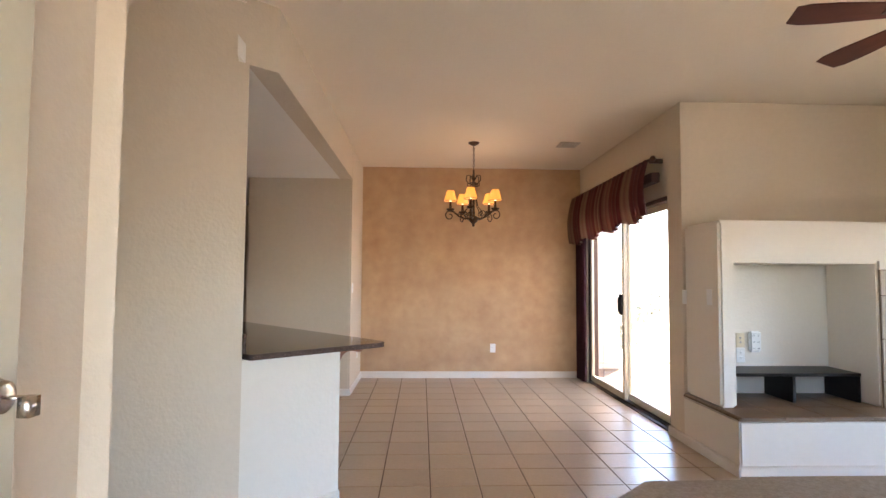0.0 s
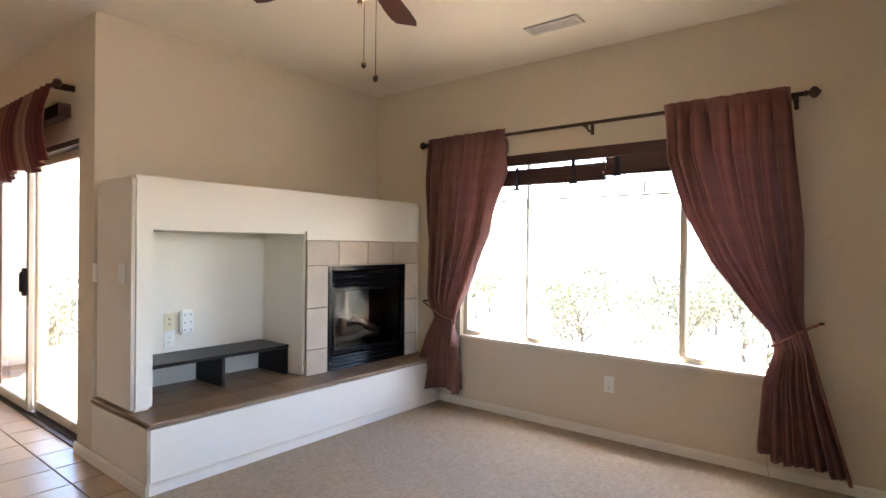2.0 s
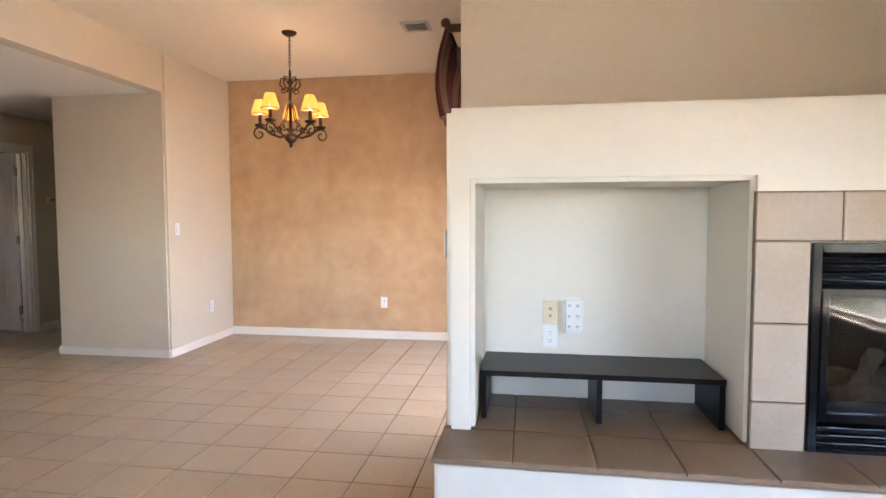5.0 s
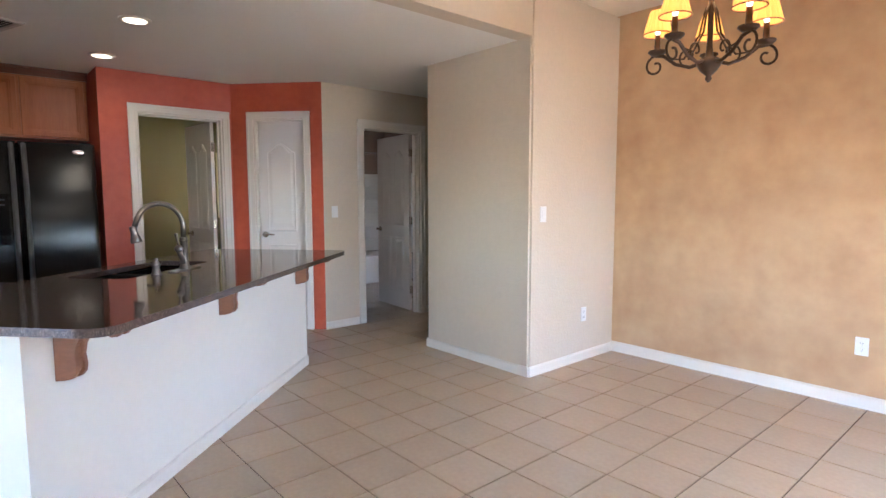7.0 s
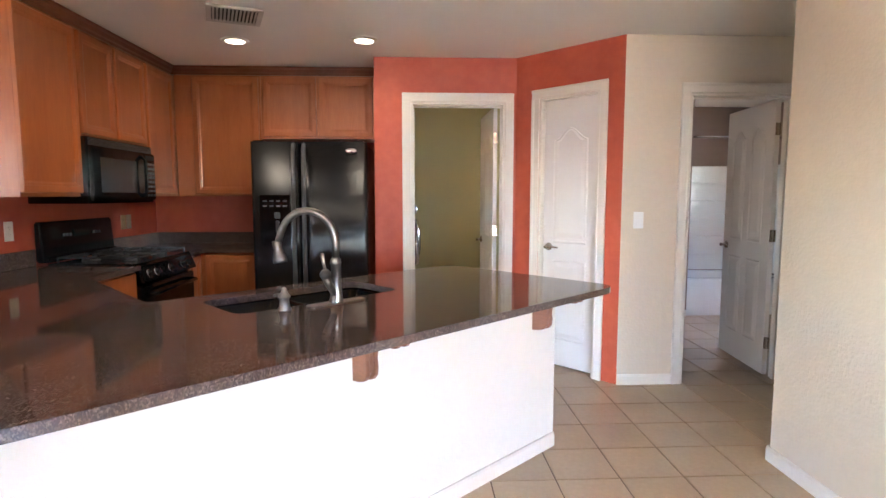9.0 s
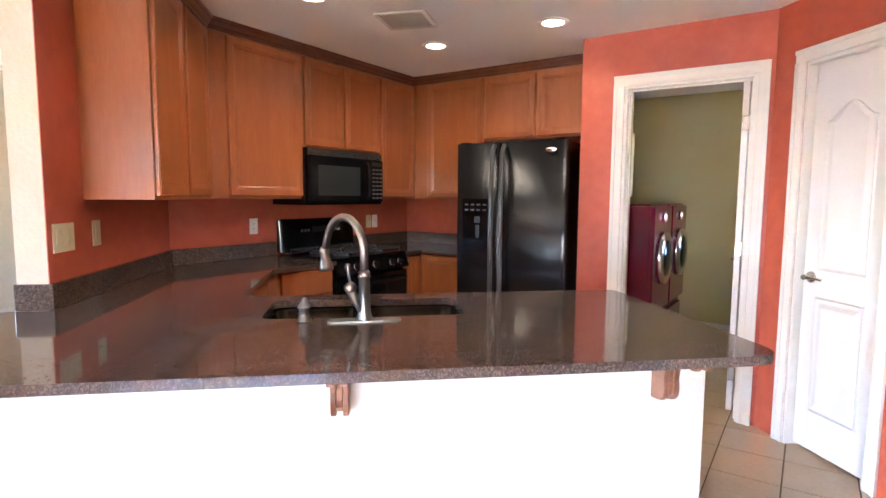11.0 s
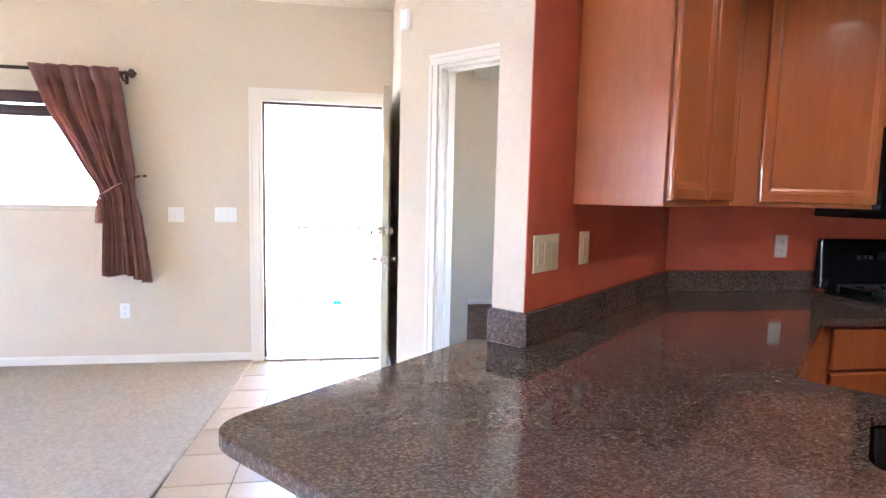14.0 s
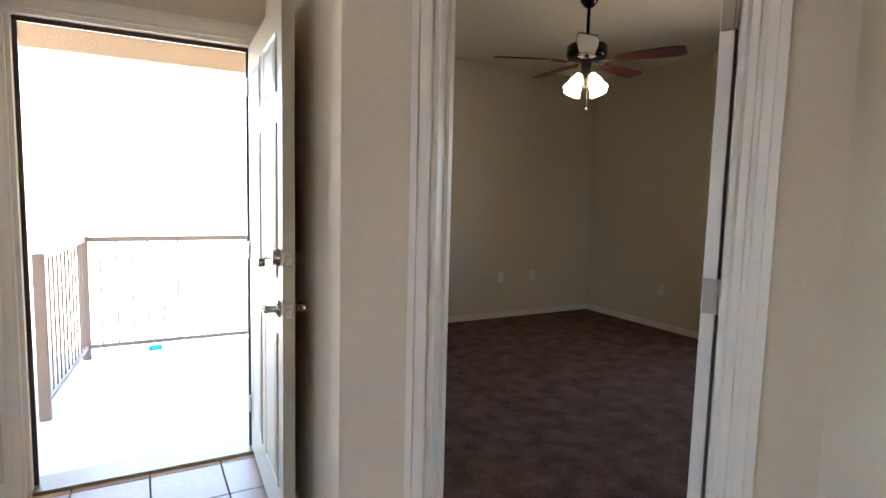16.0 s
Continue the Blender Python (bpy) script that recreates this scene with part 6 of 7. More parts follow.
def contoured_door(a, b2, y0, y1, z0, z1, bulge):
    """A door slab from y0 (back) to y1 (front edge) whose face bows out by bulge."""
    bm = bmesh.new()
    n = 28
    pts = [(a, y0)]
    for k in range(n + 1):
        f = k / n
        edge = min(f, 1 - f) * (b2 - a)
        lip = 0.014 * max(0.0, 1 - edge / 0.014) ** 2
        pts.append((a + (b2 - a) * f, y1 - bulge * (1 - (2 * f - 1) ** 2) + lip))
    pts.append((b2, y0))
    add_prism(bm, pts, z0, z1)
    bmesh.ops.recalc_face_normals(bm, faces=bm.faces)
    for fc in bm.faces:
        fc.smooth = fc.normal.y < -0.5
    return bm


# ---- side-by-side refrigerator: local x runs north, front at -y ----
FM = along((XK + 0.03, 3.012), (XK + 0.03, 4.2))
fr = thing("refrigerator", None, None, FM, "black pebbled side-by-side refrigerator with water dispenser", "refrigerator")
part("body", box(0.004, 0.90, -0.72, 0, 0.02, 1.765, 0.006), M_BLACK, fr)
part("kick_grille", box(0.01, 0.895, -0.735, -0.721, 0.02, 0.10), M_DARK, fr)
for nm, a, b2 in (("freezer_door", 0.0, 0.372), ("fridge_door", 0.382, 0.904)):
    d = part(nm, contoured_door(a, b2, -0.725, -0.782, 0.105, 1.775, 0.008 if a == 0 else 0.013), M_FRIDGE, fr)
    hx2 = b2 - 0.035 if a == 0 else a + 0.035
    bm = bmesh.new()
    add_tube(bm, [(hx2, -0.79, 0.28), (hx2, -0.825, 0.34), (hx2, -0.84, 0.70), (hx2, -0.845, 1.05), (hx2, -0.84, 1.40), (hx2, -0.825, 1.70), (hx2, -0.79, 1.755)], 0.017, 10)
    part("handle", finish(bm, smooth=True), M_KEY, d, "long curved dark grey handle")
    if a == 0:
        bm = bmesh.new()
        for q4 in ((0.065, 0.30, 1.24, 1.36), (0.065, 0.085, 0.96, 1.24), (0.28, 0.30, 0.96, 1.24), (0.085, 0.28, 0.96, 0.99)):
            add_box(bm, q4[0], q4[1], -0.80, -0.7895, q4[2], q4[3])
        dd = part("dispenser_frame", finish(bm, 0.003), M_BLACK, d)
        part("dispenser_well", box(0.085, 0.28, -0.7925, -0.7903, 0.99, 1.24), M_BLACK, dd)
        part("dispenser_lever", box(0.185, 0.215, -0.806, -0.7926, 1.06, 1.16, 0.005), M_KEY, dd)
        part("dispenser_spout", box(0.178, 0.222, -0.812, -0.7926, 1.175, 1.225, 0.005), M_KEY, dd, "small grey water spout")
        for k in range(4):
            for r in range(2):
                part("dispenser_key", box(0.09 + k * 0.052, 0.12 + k * 0.052, -0.8025, -0.7995, 1.268 + r * 0.04, 1.28 + r * 0.04), M_KEY, dd)
    else:
        bm = bmesh.new()
        add_lathe(bm, [(0.045, 0), (0.045, 0.003), (0.036, 0.005)], 24, Matrix.Translation((0.78, -0.7895, 1.705)) @ pose(0, 0, 0, 90, 0, 0) @ Matrix.Diagonal((1, 0.42, 1, 1)))
        part("badge", finish(bm, smooth=True), M_CHROME, d, "oval chrome badge")
for x in (0.06, 0.84):
    part("hinge_cover", box(x - 0.04, x + 0.04, -0.77, -0.68, 1.7655, 1.785, 0.004), M_BLACK, fr)

# ---- kitchen plates and recessed lamps ----
dirA = 132
sp1, sp2 = pq(S_IN + 0.0045, 0.885), pq(S_IN + 0.0045, 0.60)
plate("light_switch", sp1, dirA, 1.195, 0.165, 0.118, M_ALMOND, "almond triple switch and outlet plate on the red wall", "switch", [("rocker", -0.046, 0, 0.033, 0.066, M_ALMOND), ("rocker", 0.0, 0, 0.033, 0.066, M_ALMOND), ("socket", 0.046, 0.02, 0.032, 0.027, M_ALMOND), ("socket", 0.046, -0.02, 0.032, 0.027, M_ALMOND)])
plate("light_switch", sp2, dirA, 1.195, 0.075, 0.118, M_ALMOND, "almond single switch plate on the red wall", "switch", [("rocker", 0, 0, 0.033, 0.066, M_ALMOND)])
outlet((-2.88, YK), 90, 1.145)
outlet((-4.155, YK), 90, 1.14, M_ALMOND, "almond duplex outlet on the red wall")
switch((-4.24, YK), 90, 1, 1.14)
outlet((XK, 2.93), 0, 1.15)
for p in ((-3.60, 3.03), (-3.55, 3.94), (-2.41, 3.93), (-2.44, 3.02)):
    can = thing("recessed_light", None, None, pose(p[0], p[1], HK), "lit recessed ceiling light with a white trim ring", "ceiling light", "recessed kitchen lights")
    bm = bmesh.new()
    add_lathe(bm, [(0.068, -0.004), (0.072, -0.010), (0.092, -0.008), (0.096, -0.0006)], 28)
    part("trim_ring", finish(bm, smooth=True), M_TRIM, can)
    bm = bmesh.new()
    add_lathe(bm, [(0.066, -0.009), (0.066, -0.005)], 24)
    part("lens", finish(bm), M_CAN, can, "glowing lamp lens")

# ---- bedroom beyond the entry ----
BX0, BY0 = -5.25, -2.25
HB = 2.77                    # bedroom ceiling
wall("wall_bedroom_south", (-1.67, BY0), (BX0 - 0.12, BY0), 0.12, 0, H, M_WALL)
# the window opening here is assumed, cut out of view to brighten the bedroom
wall("wall_bedroom_west", (BX0, BY0), (BX0, 1.78), 0.12, 0, H, M_WALL, [(2.60, 3.80, 0.95, 2.05)])
wall("wall_bedroom_north", (BX0 - 0.12, 1.78), (-2.05, 1.78), 0.1, 0, H, M_WALL)
wall("wall_bedroom_east", (XW - 0.55, YS - 0.02), (XW - 0.55, BY0 - 0.12), -0.12, 0, H, M_WALL)
wall("wall_bedroom_jog", (XW - 0.0, YS - 0.021), (XW - 0.67, YS - 0.021), 0.12, 0, H, M_WALL)
thing("ceiling_bedroom", box(BX0 - 0.12, XW - 0.14, BY0 - 0.12, 2.9, HB, H + 0.12), M_CEIL, label="cream textured bedroom ceiling", category="ceiling", kind="structure")
bm = bmesh.new()
add_prism(bm, [(BX0, BY0), (XW - 0.551, BY0), (XW - 0.551, YS - 0.022), (XW - 0.121, YS - 0.022), (XW - 0.121, 1.15), pq(1.60, 0.04), pq(S_OUT - 0.001, 0.04), pq(S_OUT - 0.001, -0.40), (BX0, 1.78)], -0.10, 0.012)
thing("carpet_bedroom", finish(bm), M_CARPET_B, label="dark brown cut-pile bedroom carpet", category="carpet", kind="structure")
baseboard((-1.56, BY0), (BX0, BY0))
baseboard((BX0, BY0), (BX0, 1.78))
outlet((-3.95, BY0), 90, 0.465)
outlet((-4.39, BY0), 90, 0.468)
outlet((BX0, -1.15), 0, 0.43)
bf = thing("ceiling_fan", None, None, pose(-3.24, -0.265, HB - 0.001), "black downrod ceiling fan with four lit tulip shades", "ceiling fan")
bm = bmesh.new()
add_lathe(bm, [(0.012, -0.31), (0.012, -0.07), (0.03, -0.065), (0.06, -0.03), (0.065, -0.0005)], 18)
part("downrod", finish(bm, smooth=True), M_BLACK, bf)
bm = bmesh.new()
add_lathe(bm, [(0.04, -0.43), (0.05, -0.425), (0.13, -0.415), (0.14, -0.40), (0.14, -0.335), (0.125, -0.32), (0.04, -0.31), (0.02, -0.29)], 30)
part("motor_housing", finish(bm, smooth=True), M_BLACK, bf)
bm = bmesh.new()
add_lathe(bm, [(0.02, -0.62), (0.045, -0.61), (0.05, -0.545), (0.03, -0.50), (0.04, -0.43)], 18)
part("light_kit", finish(bm, smooth=True), M_PEWTER, bf)
for k in range(5):
    mt = Matrix.Rotation(radians(72 * k + 47.5), 4, "Z") @ Matrix.Translation((0, 0, -0.43))
    part("blade", fan_blade(0.20, 0.66, 0.10, 0.14, -12), M_BLADE, bf, "", mt)
    bm = bmesh.new()
    add_tube(bm, [(0.10, 0, -0.005), (0.15, 0.018, -0.014), (0.19, 0.02, -0.008), (0.25, 0.008, -0.007)], 0.006, 7)
    add_tube(bm, [(0.10, 0, -0.005), (0.15, -0.018, -0.014), (0.19, -0.02, -0.008), (0.25, -0.008, -0.007)], 0.006, 7)
    part("blade_iron", finish(bm), M_IRON, bf, "", mt)
for k in range(4):
    mt = Matrix.Rotation(radians(90 * k + 2.5), 4, "Z") @ Matrix.Translation((0.062, 0, -0.535)) @ pose(0, 0, 0, 0, 148, 0)
    bm = bmesh.new()
    add_lathe(bm, [(0.022, 0.0), (0.030, 0.02), (0.045, 0.06), (0.052, 0.10), (0.064, 0.135), (0.058, 0.134), (0.046, 0.10), (0.038, 0.06), (0.01, 0.02)], 20, mt)
    part("tulip_shade", finish(bm, smooth=True), M_BULB_W, bf, "glowing white tulip glass")
bm = bmesh.new()
add_tube(bm, [(0, 0.02, -0.61), (0, 0.02, -0.76)], 0.002, 6)
add_lathe(bm, [(0.004, -0.78), (0.011, -0.775), (0.008, -0.76)], 10, Matrix.Translation((0, 0.02, 0)))
part("pull_chain", finish(bm, smooth=True), M_STEEL, bf)

# ---- laundry ----
LX0, LY0, LY1 = -6.55, 3.42, 5.75
LXE = XK - 0.121
wall("wall_laundry_west", (LX0, LY0), (LX0, LY1), 0.12, 0, HK, M_GREEN)
wall("wall_laundry_south", (LXE, LY0), (LX0 - 0.12, LY0), 0.12, 0, HK, M_GREEN)
# made-up window hole in the hidden north wall lets sky into the laundry
wall("wall_laundry_north", (LX0 - 0.12, LY1), (XH - 0.121, LY1), 0.12, 0, HK, M_GREEN, [(0.32, 0.92, 1.05, 1.95)])
thing("wall_laundry_lining", box(XR - 0.128, XR - 0.1205, 4.0945, 4.255, 0, HK), M_GREEN, label="olive painted laundry wall", category="wall", kind="structure")
thing("wall_laundry_lining", box(LXE, XR - 0.121, 4.090, 4.094, 0, HK), M_GREEN, label="olive painted laundry wall", category="wall", kind="structure")
baseboard((LX0, LY0), (LX0, LY1))
for k, (x, nm) in enumerate(((-4.915, "washing_machine"), (-5.615, "clothes_dryer"))):
    ob = thing(nm, None, None, pose(x, LY0 + 0.06, 0, 0, 0, 180), "maroon front-loading %s on a drawer pedestal" % nm.replace("_", " "), "washer" if k == 0 else "dryer")
    part("cabinet", box(0, 0.68, -0.78, 0, 0.372, 1.32, 0.02, 3), M_MAROON, ob)
    part("pedestal", box(0, 0.68, -0.76, 0, 0.0, 0.37, 0.012), M_MAROON, ob)
    part("pedestal_drawer", box(0.02, 0.66, -0.78, -0.761, 0.03, 0.34, 0.008), M_MAROON, ob)
    part("front_panel", box(0.015, 0.665, -0.80, -0.781, 0.40, 1.30, 0.01), M_MAROON, ob)
    bm = bmesh.new()
    add_lathe(bm, [(0.225, 0.0), (0.23, 0.02), (0.215, 0.045), (0.18, 0.05), (0.165, 0.03), (0.15, 0.028)], 36, Matrix.Translation((0.34, -0.80, 0.86)) @ pose(0, 0, 0, 90, 0, 0))
    dr2 = part("door_ring", finish(bm, smooth=True), M_CHROME, ob, "round chrome door ring")
    bm = bmesh.new()
    add_lathe(bm, [(0.16, 0.03), (0.15, 0.045), (0.10, 0.06), (0.01, 0.065)], 30, Matrix.Translation((0.34, -0.80, 0.86)) @ pose(0, 0, 0, 90, 0, 0))
    part("door_glass", finish(bm, smooth=True), M_BLACK, dr2)
    bm = bmesh.new()
    add_lathe(bm, [(0.045, 0), (0.043, 0.02), (0.03, 0.03)], 20, Matrix.Translation((0.34, -0.80, 1.21)) @ pose(0, 0, 0, 90, 0, 0))
    part("dial", finish(bm, smooth=True), M_CHROME, ob)
wc = thing("wall_cabinet", None, None, pose(-4.95, LY0 + 0.001, 0, 0, 0, 180), "white wall cabinet above the laundry machines", "cabinet")
part("body", box(0, 1.3, -0.31, 0, 1.38, 2.05, 0.002, 1), M_TRIM, wc)
for a in (0.01, 0.66):
    part("door", box(a, a + 0.63, -0.33, -0.3105, 1.39, 2.04, 0.004, 1), M_TRIM, wc)

# ---- bathroom ----
TX = -5.50
wall("wall_bath_west", (TX, 5.872), (TX, 7.33), 0.1, 0, HK, M_TAUPE)
wall("wall_bath_south", (TX - 0.1, 5.872), (XH - 0.121, 5.872), -0.0005 + 0.001, 0, HK, M_TAUPE)
# unseen window hole, added and sized to set how bright the bathroom is
wall("wall_bath_north", (TX - 0.9, 8.6), (XH - 0.121, 8.6), 0.12, 0, HK, M_TAUPE, [(1.70, 2.30, 1.20, 1.95)])
wall("wall_tub_back", (-6.32, 7.33), (-6.32, 8.6), 0.12, 0, HK, M_TAUPE)
wall("wall_tub_side", (-6.32, 7.33), (TX - 0.1, 7.33), -0.06, 0, HK, M_TAUPE)
thing("wall_bath_lining", box(XH - 0.127, XH - 0.1205, 7.0, 8.6, 0, HK), M_TAUPE, label="taupe painted bathroom wall", category="wall", kind="structure")
baseboard((TX, 5.88), (TX, 7.325))
tub = thing("bathtub", None, None, pose(0, 0, 0), "white acrylic alcove tub with moulded surround", "bathtub")
bm = bmesh.new()
rings = []
for d, z, r in ((0.0, 0.0, 0.02), (0.0, 0.40, 0.02), (0.012, 0.42, 0.03), (0.07, 0.42, 0.10), (0.09, 0.40, 0.12), (0.14, 0.14, 0.14), (0.2, 0.10, 0.1)):
    loop = rounded([(-6.31 + d, 7.345 + d), (TX - 0.05 - d, 7.345 + d), (TX - 0.05 - d, 8.59 - d), (-6.31 + d, 8.59 - d)], [r] * 4)
    rings.append([bm.verts.new((x, y, z)) for x, y in loop])
for ra, rb in zip(rings, rings[1:]):
    n = len(ra)
    for i in range(n):
        bm.faces.new((ra[i], ra[(i + 1) % n], rb[(i + 1) % n], rb[i])).smooth = True
bm.faces.new(rings[-1])
part("tub", bm, M_ACRYL, tub)
part("surround_panel", box(-6.319, -6.295, 7.345, 8.59, 0.425, 1.72, 0.006), M_ACRYL, tub)
part("surround_panel", box(-6.294, TX - 0.05, 7.331, 7.344, 0.425, 1.72, 0.004), M_ACRYL, tub)
part("surround_panel", box(-6.294, TX - 0.05, 8.575, 8.599, 0.425, 1.72, 0.004), M_ACRYL, tub)
for k in range(5):
    part("moulded_ridge", box(-6.294, -6.280, 7.36, 8.57, 0.62 + k * 0.22, 0.635 + k * 0.22, 0.004, 1), M_ACRYL, tub)
bm = bmesh.new()
add_tube(bm, [(TX - 0.06, 7.331, 2.0), (TX - 0.06, 8.599, 2.0)], 0.0125, 12)
thing("shower_rod", finish(bm, smooth=True), M_CHROME, None, "chrome shower rod above the tub", "shower rod")

# ---- front landing ----
thing("landing", box(-1.54, 0.40, -2.60, YS - 0.151, -0.20, -0.030, 0.01), M_CONC, label="pale concrete entry landing", category="landing", kind="structure")
thing("porch_roof", box(-1.54, 1.6, -2.55, YS - 0.151, 2.66, 2.80), M_STUCCO, label="tan porch roof over the landing", category="roof", kind="structure")
thing("porch_beam", box(-1.54, 1.6, -2.45, -2.25, 2.36, 2.66, 0.01), M_STUCCO, label="tan stucco beam at the porch edge", category="beam", kind="structure")
rl = thing("landing_railing", None, None, pose(0, 0, 0), "brown painted steel railing with thin balusters", "railing")
for p, q2 in (((0.09, -1.14), (-0.03, -2.42)), ((-0.03, -2.42), (-1.5, -2.42))):
    n = max(2, round(math.dist(p, q2) / 0.11))
    for nm, z, r in (("top_rail", 0.945, 0.02), ("bottom_rail", 0.07, 0.016)):
        bm = bmesh.new()
        add_box(bm, 0, math.dist(p, q2), -r, r, z - r, z + r)
        part(nm, finish(bm, 0.003, segs=1), M_RAIL, rl, "", along(p, q2))
    base = bmesh.new()
    add_box(base, -0.006, 0.006, -0.006, 0.006, 0.08, 0.935)
    first = None
    for k in range(1, n):
        f = k / n
        at = pose(p[0] + (q2[0] - p[0]) * f, p[1] + (q2[1] - p[1]) * f, 0)
        if first is None:
            first = part("baluster", base, M_RAIL, rl, "", at)
        else:
            o = first.copy()
            scene.collection.objects.link(o)
            o.matrix_basis = at
for p in ((0.09, -1.14), (-0.03, -2.42), (-1.5, -2.42)):
    part("post", box(p[0] - 0.03, p[0] + 0.03, p[1] - 0.03, p[1] + 0.03, -0.0295, 0.97, 0.004), M_RAIL, rl)
toy = thing("blue_tag", None, None, pose(-0.52, -2.375, 0.0), "small bright blue plastic clip hanging on the railing", "clip")
bm = bmesh.new()
add_box(bm, -0.05, 0.05, -0.008, 0.008, 0.0, 0.045)
part("tag", finish(bm, 0.004), M_BLUE, toy)
bm = bmesh.new()
add_tube(bm, [(0, -0.005, 0.04), (0.003, -0.02, 0.07), (0.0, -0.036, 0.12)], 0.004, 6)
part("string", finish(bm), M_BLUE, toy)

# ---- balcony outside the sliding door ----
thing("balcony", box(XS + 0.151, 4.75, YF + 0.216, 8.0, -0.20, -0.015, 0.01), M_CONC, label="pale concrete balcony floor", category="balcony", kind="structure")
rl = thing("balcony_railing", None, None, pose(0, 0, 0), "pale metal balcony railing with thin balusters", "railing")
for p, q2 in (((2.15, 7.9), (4.65, 7.9)), ((4.65, 7.9), (4.65, 4.6))):
    n = round(math.dist(p, q2) / 0.115)
    for nm, z, r in (("top_rail", 1.00, 0.02), ("bottom_rail", 0.10, 0.016)):
        bm = bmesh.new()
        add_box(bm, 0, math.dist(p, q2), -r, r, z - r, z + r)
        part(nm, finish(bm, 0.003, segs=1), M_ALU, rl, "", along(p, q2))
    base = bmesh.new()
    add_box(base, -0.006, 0.006, -0.006, 0.006, 0.11, 0.99)
    first = None
    for k in range(1, n):
        f = k / n
        at = pose(p[0] + (q2[0] - p[0]) * f, p[1] + (q2[1] - p[1]) * f, 0)
        if first is None:
            first = part("baluster", base, M_ALU, rl, "", at)
        else:
            o = first.copy()
            scene.collection.objects.link(o)
            o.matrix_basis = at
for p in ((2.15, 7.9), (4.65, 7.9), (4.65, 4.6)):
    part("post", box(p[0] - 0.03, p[0] + 0.03, p[1] - 0.03, p[1] + 0.03, -0.0145, 1.02, 0.004), M_ALU, rl)
thing("balcony_pier", box(XS + 0.16, 2.77, 8.001, 8.16, -0.20, 2.80, 0.01), M_CONC, label="pale grey stucco pier at the balcony end", category="wall", kind="structure")
# unseen overhang, added and sized to block sun from the carpet by the window
thing("eave", box(XE + 0.151, XE + 0.385, YS - 0.15, YF + 0.2, 2.86, 2.96, 0.01), M_STUCCO, label="added unseen tan overhang keeping the sun off the carpet", category="roof", kind="structure")
thing("house_base", box(-7.0, 4.75, -0.25, 8.72, -3.0, -0.201), M_STUCCO, label="tan stucco lower storey of the building", category="wall", kind="structure")
thing("house_base", box(-5.5, 0.4, -2.5, -0.2505, -3.0, -0.201), M_STUCCO, label="tan stucco lower storey of the building", category="wall", kind="structure")

# ---- ground, trees and the neighbouring house ----
bm = bmesh.new()
bmesh.ops.create_grid(bm, x_segments=2, y_segments=2, size=2500)
thing("ground", bm, surface("dry_gravel_ground", (0.36, 0.30, 0.225), (0.24, 0.20, 0.14), 0.95, big=0.25, fine=3.0), pose(0, 0, -3.0), "dry tan ground with gravel", "ground", kind="structure")
M_BARK = surface("grey_brown_bark", (0.13, 0.10, 0.075), (0.08, 0.06, 0.045), 0.9, big=9, fine=40, stretch=(1, 1, 0.2))


def leafy(name, tone):
    m, n, l, p = node_mat(name)
    g, hs = n.new("ShaderNodeNewGeometry"), n.new("ShaderNodeHueSaturation")
    hs.inputs["Color"].default_value = rgb(tone)
    mr = n.new("ShaderNodeMapRange")
    mr.inputs["To Min"].default_value, mr.inputs["To Max"].default_value = 0.65, 1.45
    l.new(g.outputs["Random Per Island"], mr.inputs["Value"])
    l.new(mr.outputs[0], hs.inputs["Value"])
    l.new(hs.outputs[0], p.inputs["Base Color"])
    p.inputs["Roughness"].default_value = 0.6
    return m


M_LEAF, M_LEAF2 = leafy("green_leaf", (0.15, 0.155, 0.095)), leafy("grey_green_leaf", (0.175, 0.175, 0.13))


def tree(seed, height, spread, leaves, mat, at, label, name="tree"):
    rng = random.Random(seed)
    ob = thing(name, None, None, pose(at[0], at[1], -3.0, 0, 0, rng.uniform(0, 360)), label, "tree" if name == "tree" else "shrub")
    bm = bmesh.new()
    tips = []
    trunk = [Vector((0.12 * math.sin(k), 0.1 * math.cos(1.7 * k), height * 0.45 * k / 6)) for k in range(7)]
    add_tube(bm, trunk, 0.1, 8, radii=[0.022 * height * (1 - 0.10 * k) for k in range(7)])
    for k in range(9):
        a0 = trunk[2 + k % 5]
        d = Vector((math.cos(k * 2.4), math.sin(k * 2.4), rng.uniform(0.5, 1.3))).normalized()
        pts = [a0]
        for s in range(5):
            d = (d + Vector((rng.uniform(-0.25, 0.25), rng.uniform(-0.25, 0.25), rng.uniform(-0.05, 0.2)))).normalized()
            pts.append(pts[-1] + d * spread * 0.28)
        add_tube(bm, pts, 0.03, 6, radii=[0.010 * height * (1 - 0.17 * s) for s in range(6)])
        tips += pts[2:]
    part("trunk", finish(bm, smooth=True), M_BARK, ob)
    bm = bmesh.new()
    for k in range(leaves):
        c = rng.choice(tips) + Vector((rng.gauss(0, 1), rng.gauss(0, 1), rng.gauss(0, 0.8))) * spread * 0.15
        s = rng.uniform(0.05, 0.11) * (height / 5)
        r = Euler((rng.uniform(0, 6.3), rng.uniform(0, 6.3), rng.uniform(0, 6.3))).to_matrix()
        vs = [bm.verts.new(c + r @ Vector(v)) for v in ((-s, 0, 0), (0, -s * 0.45, s * 0.1), (s, 0, 0), (0, s * 0.45, s * 0.1))]
        bm.faces.new(vs)
    part("crown", bm, mat, ob)
    return ob


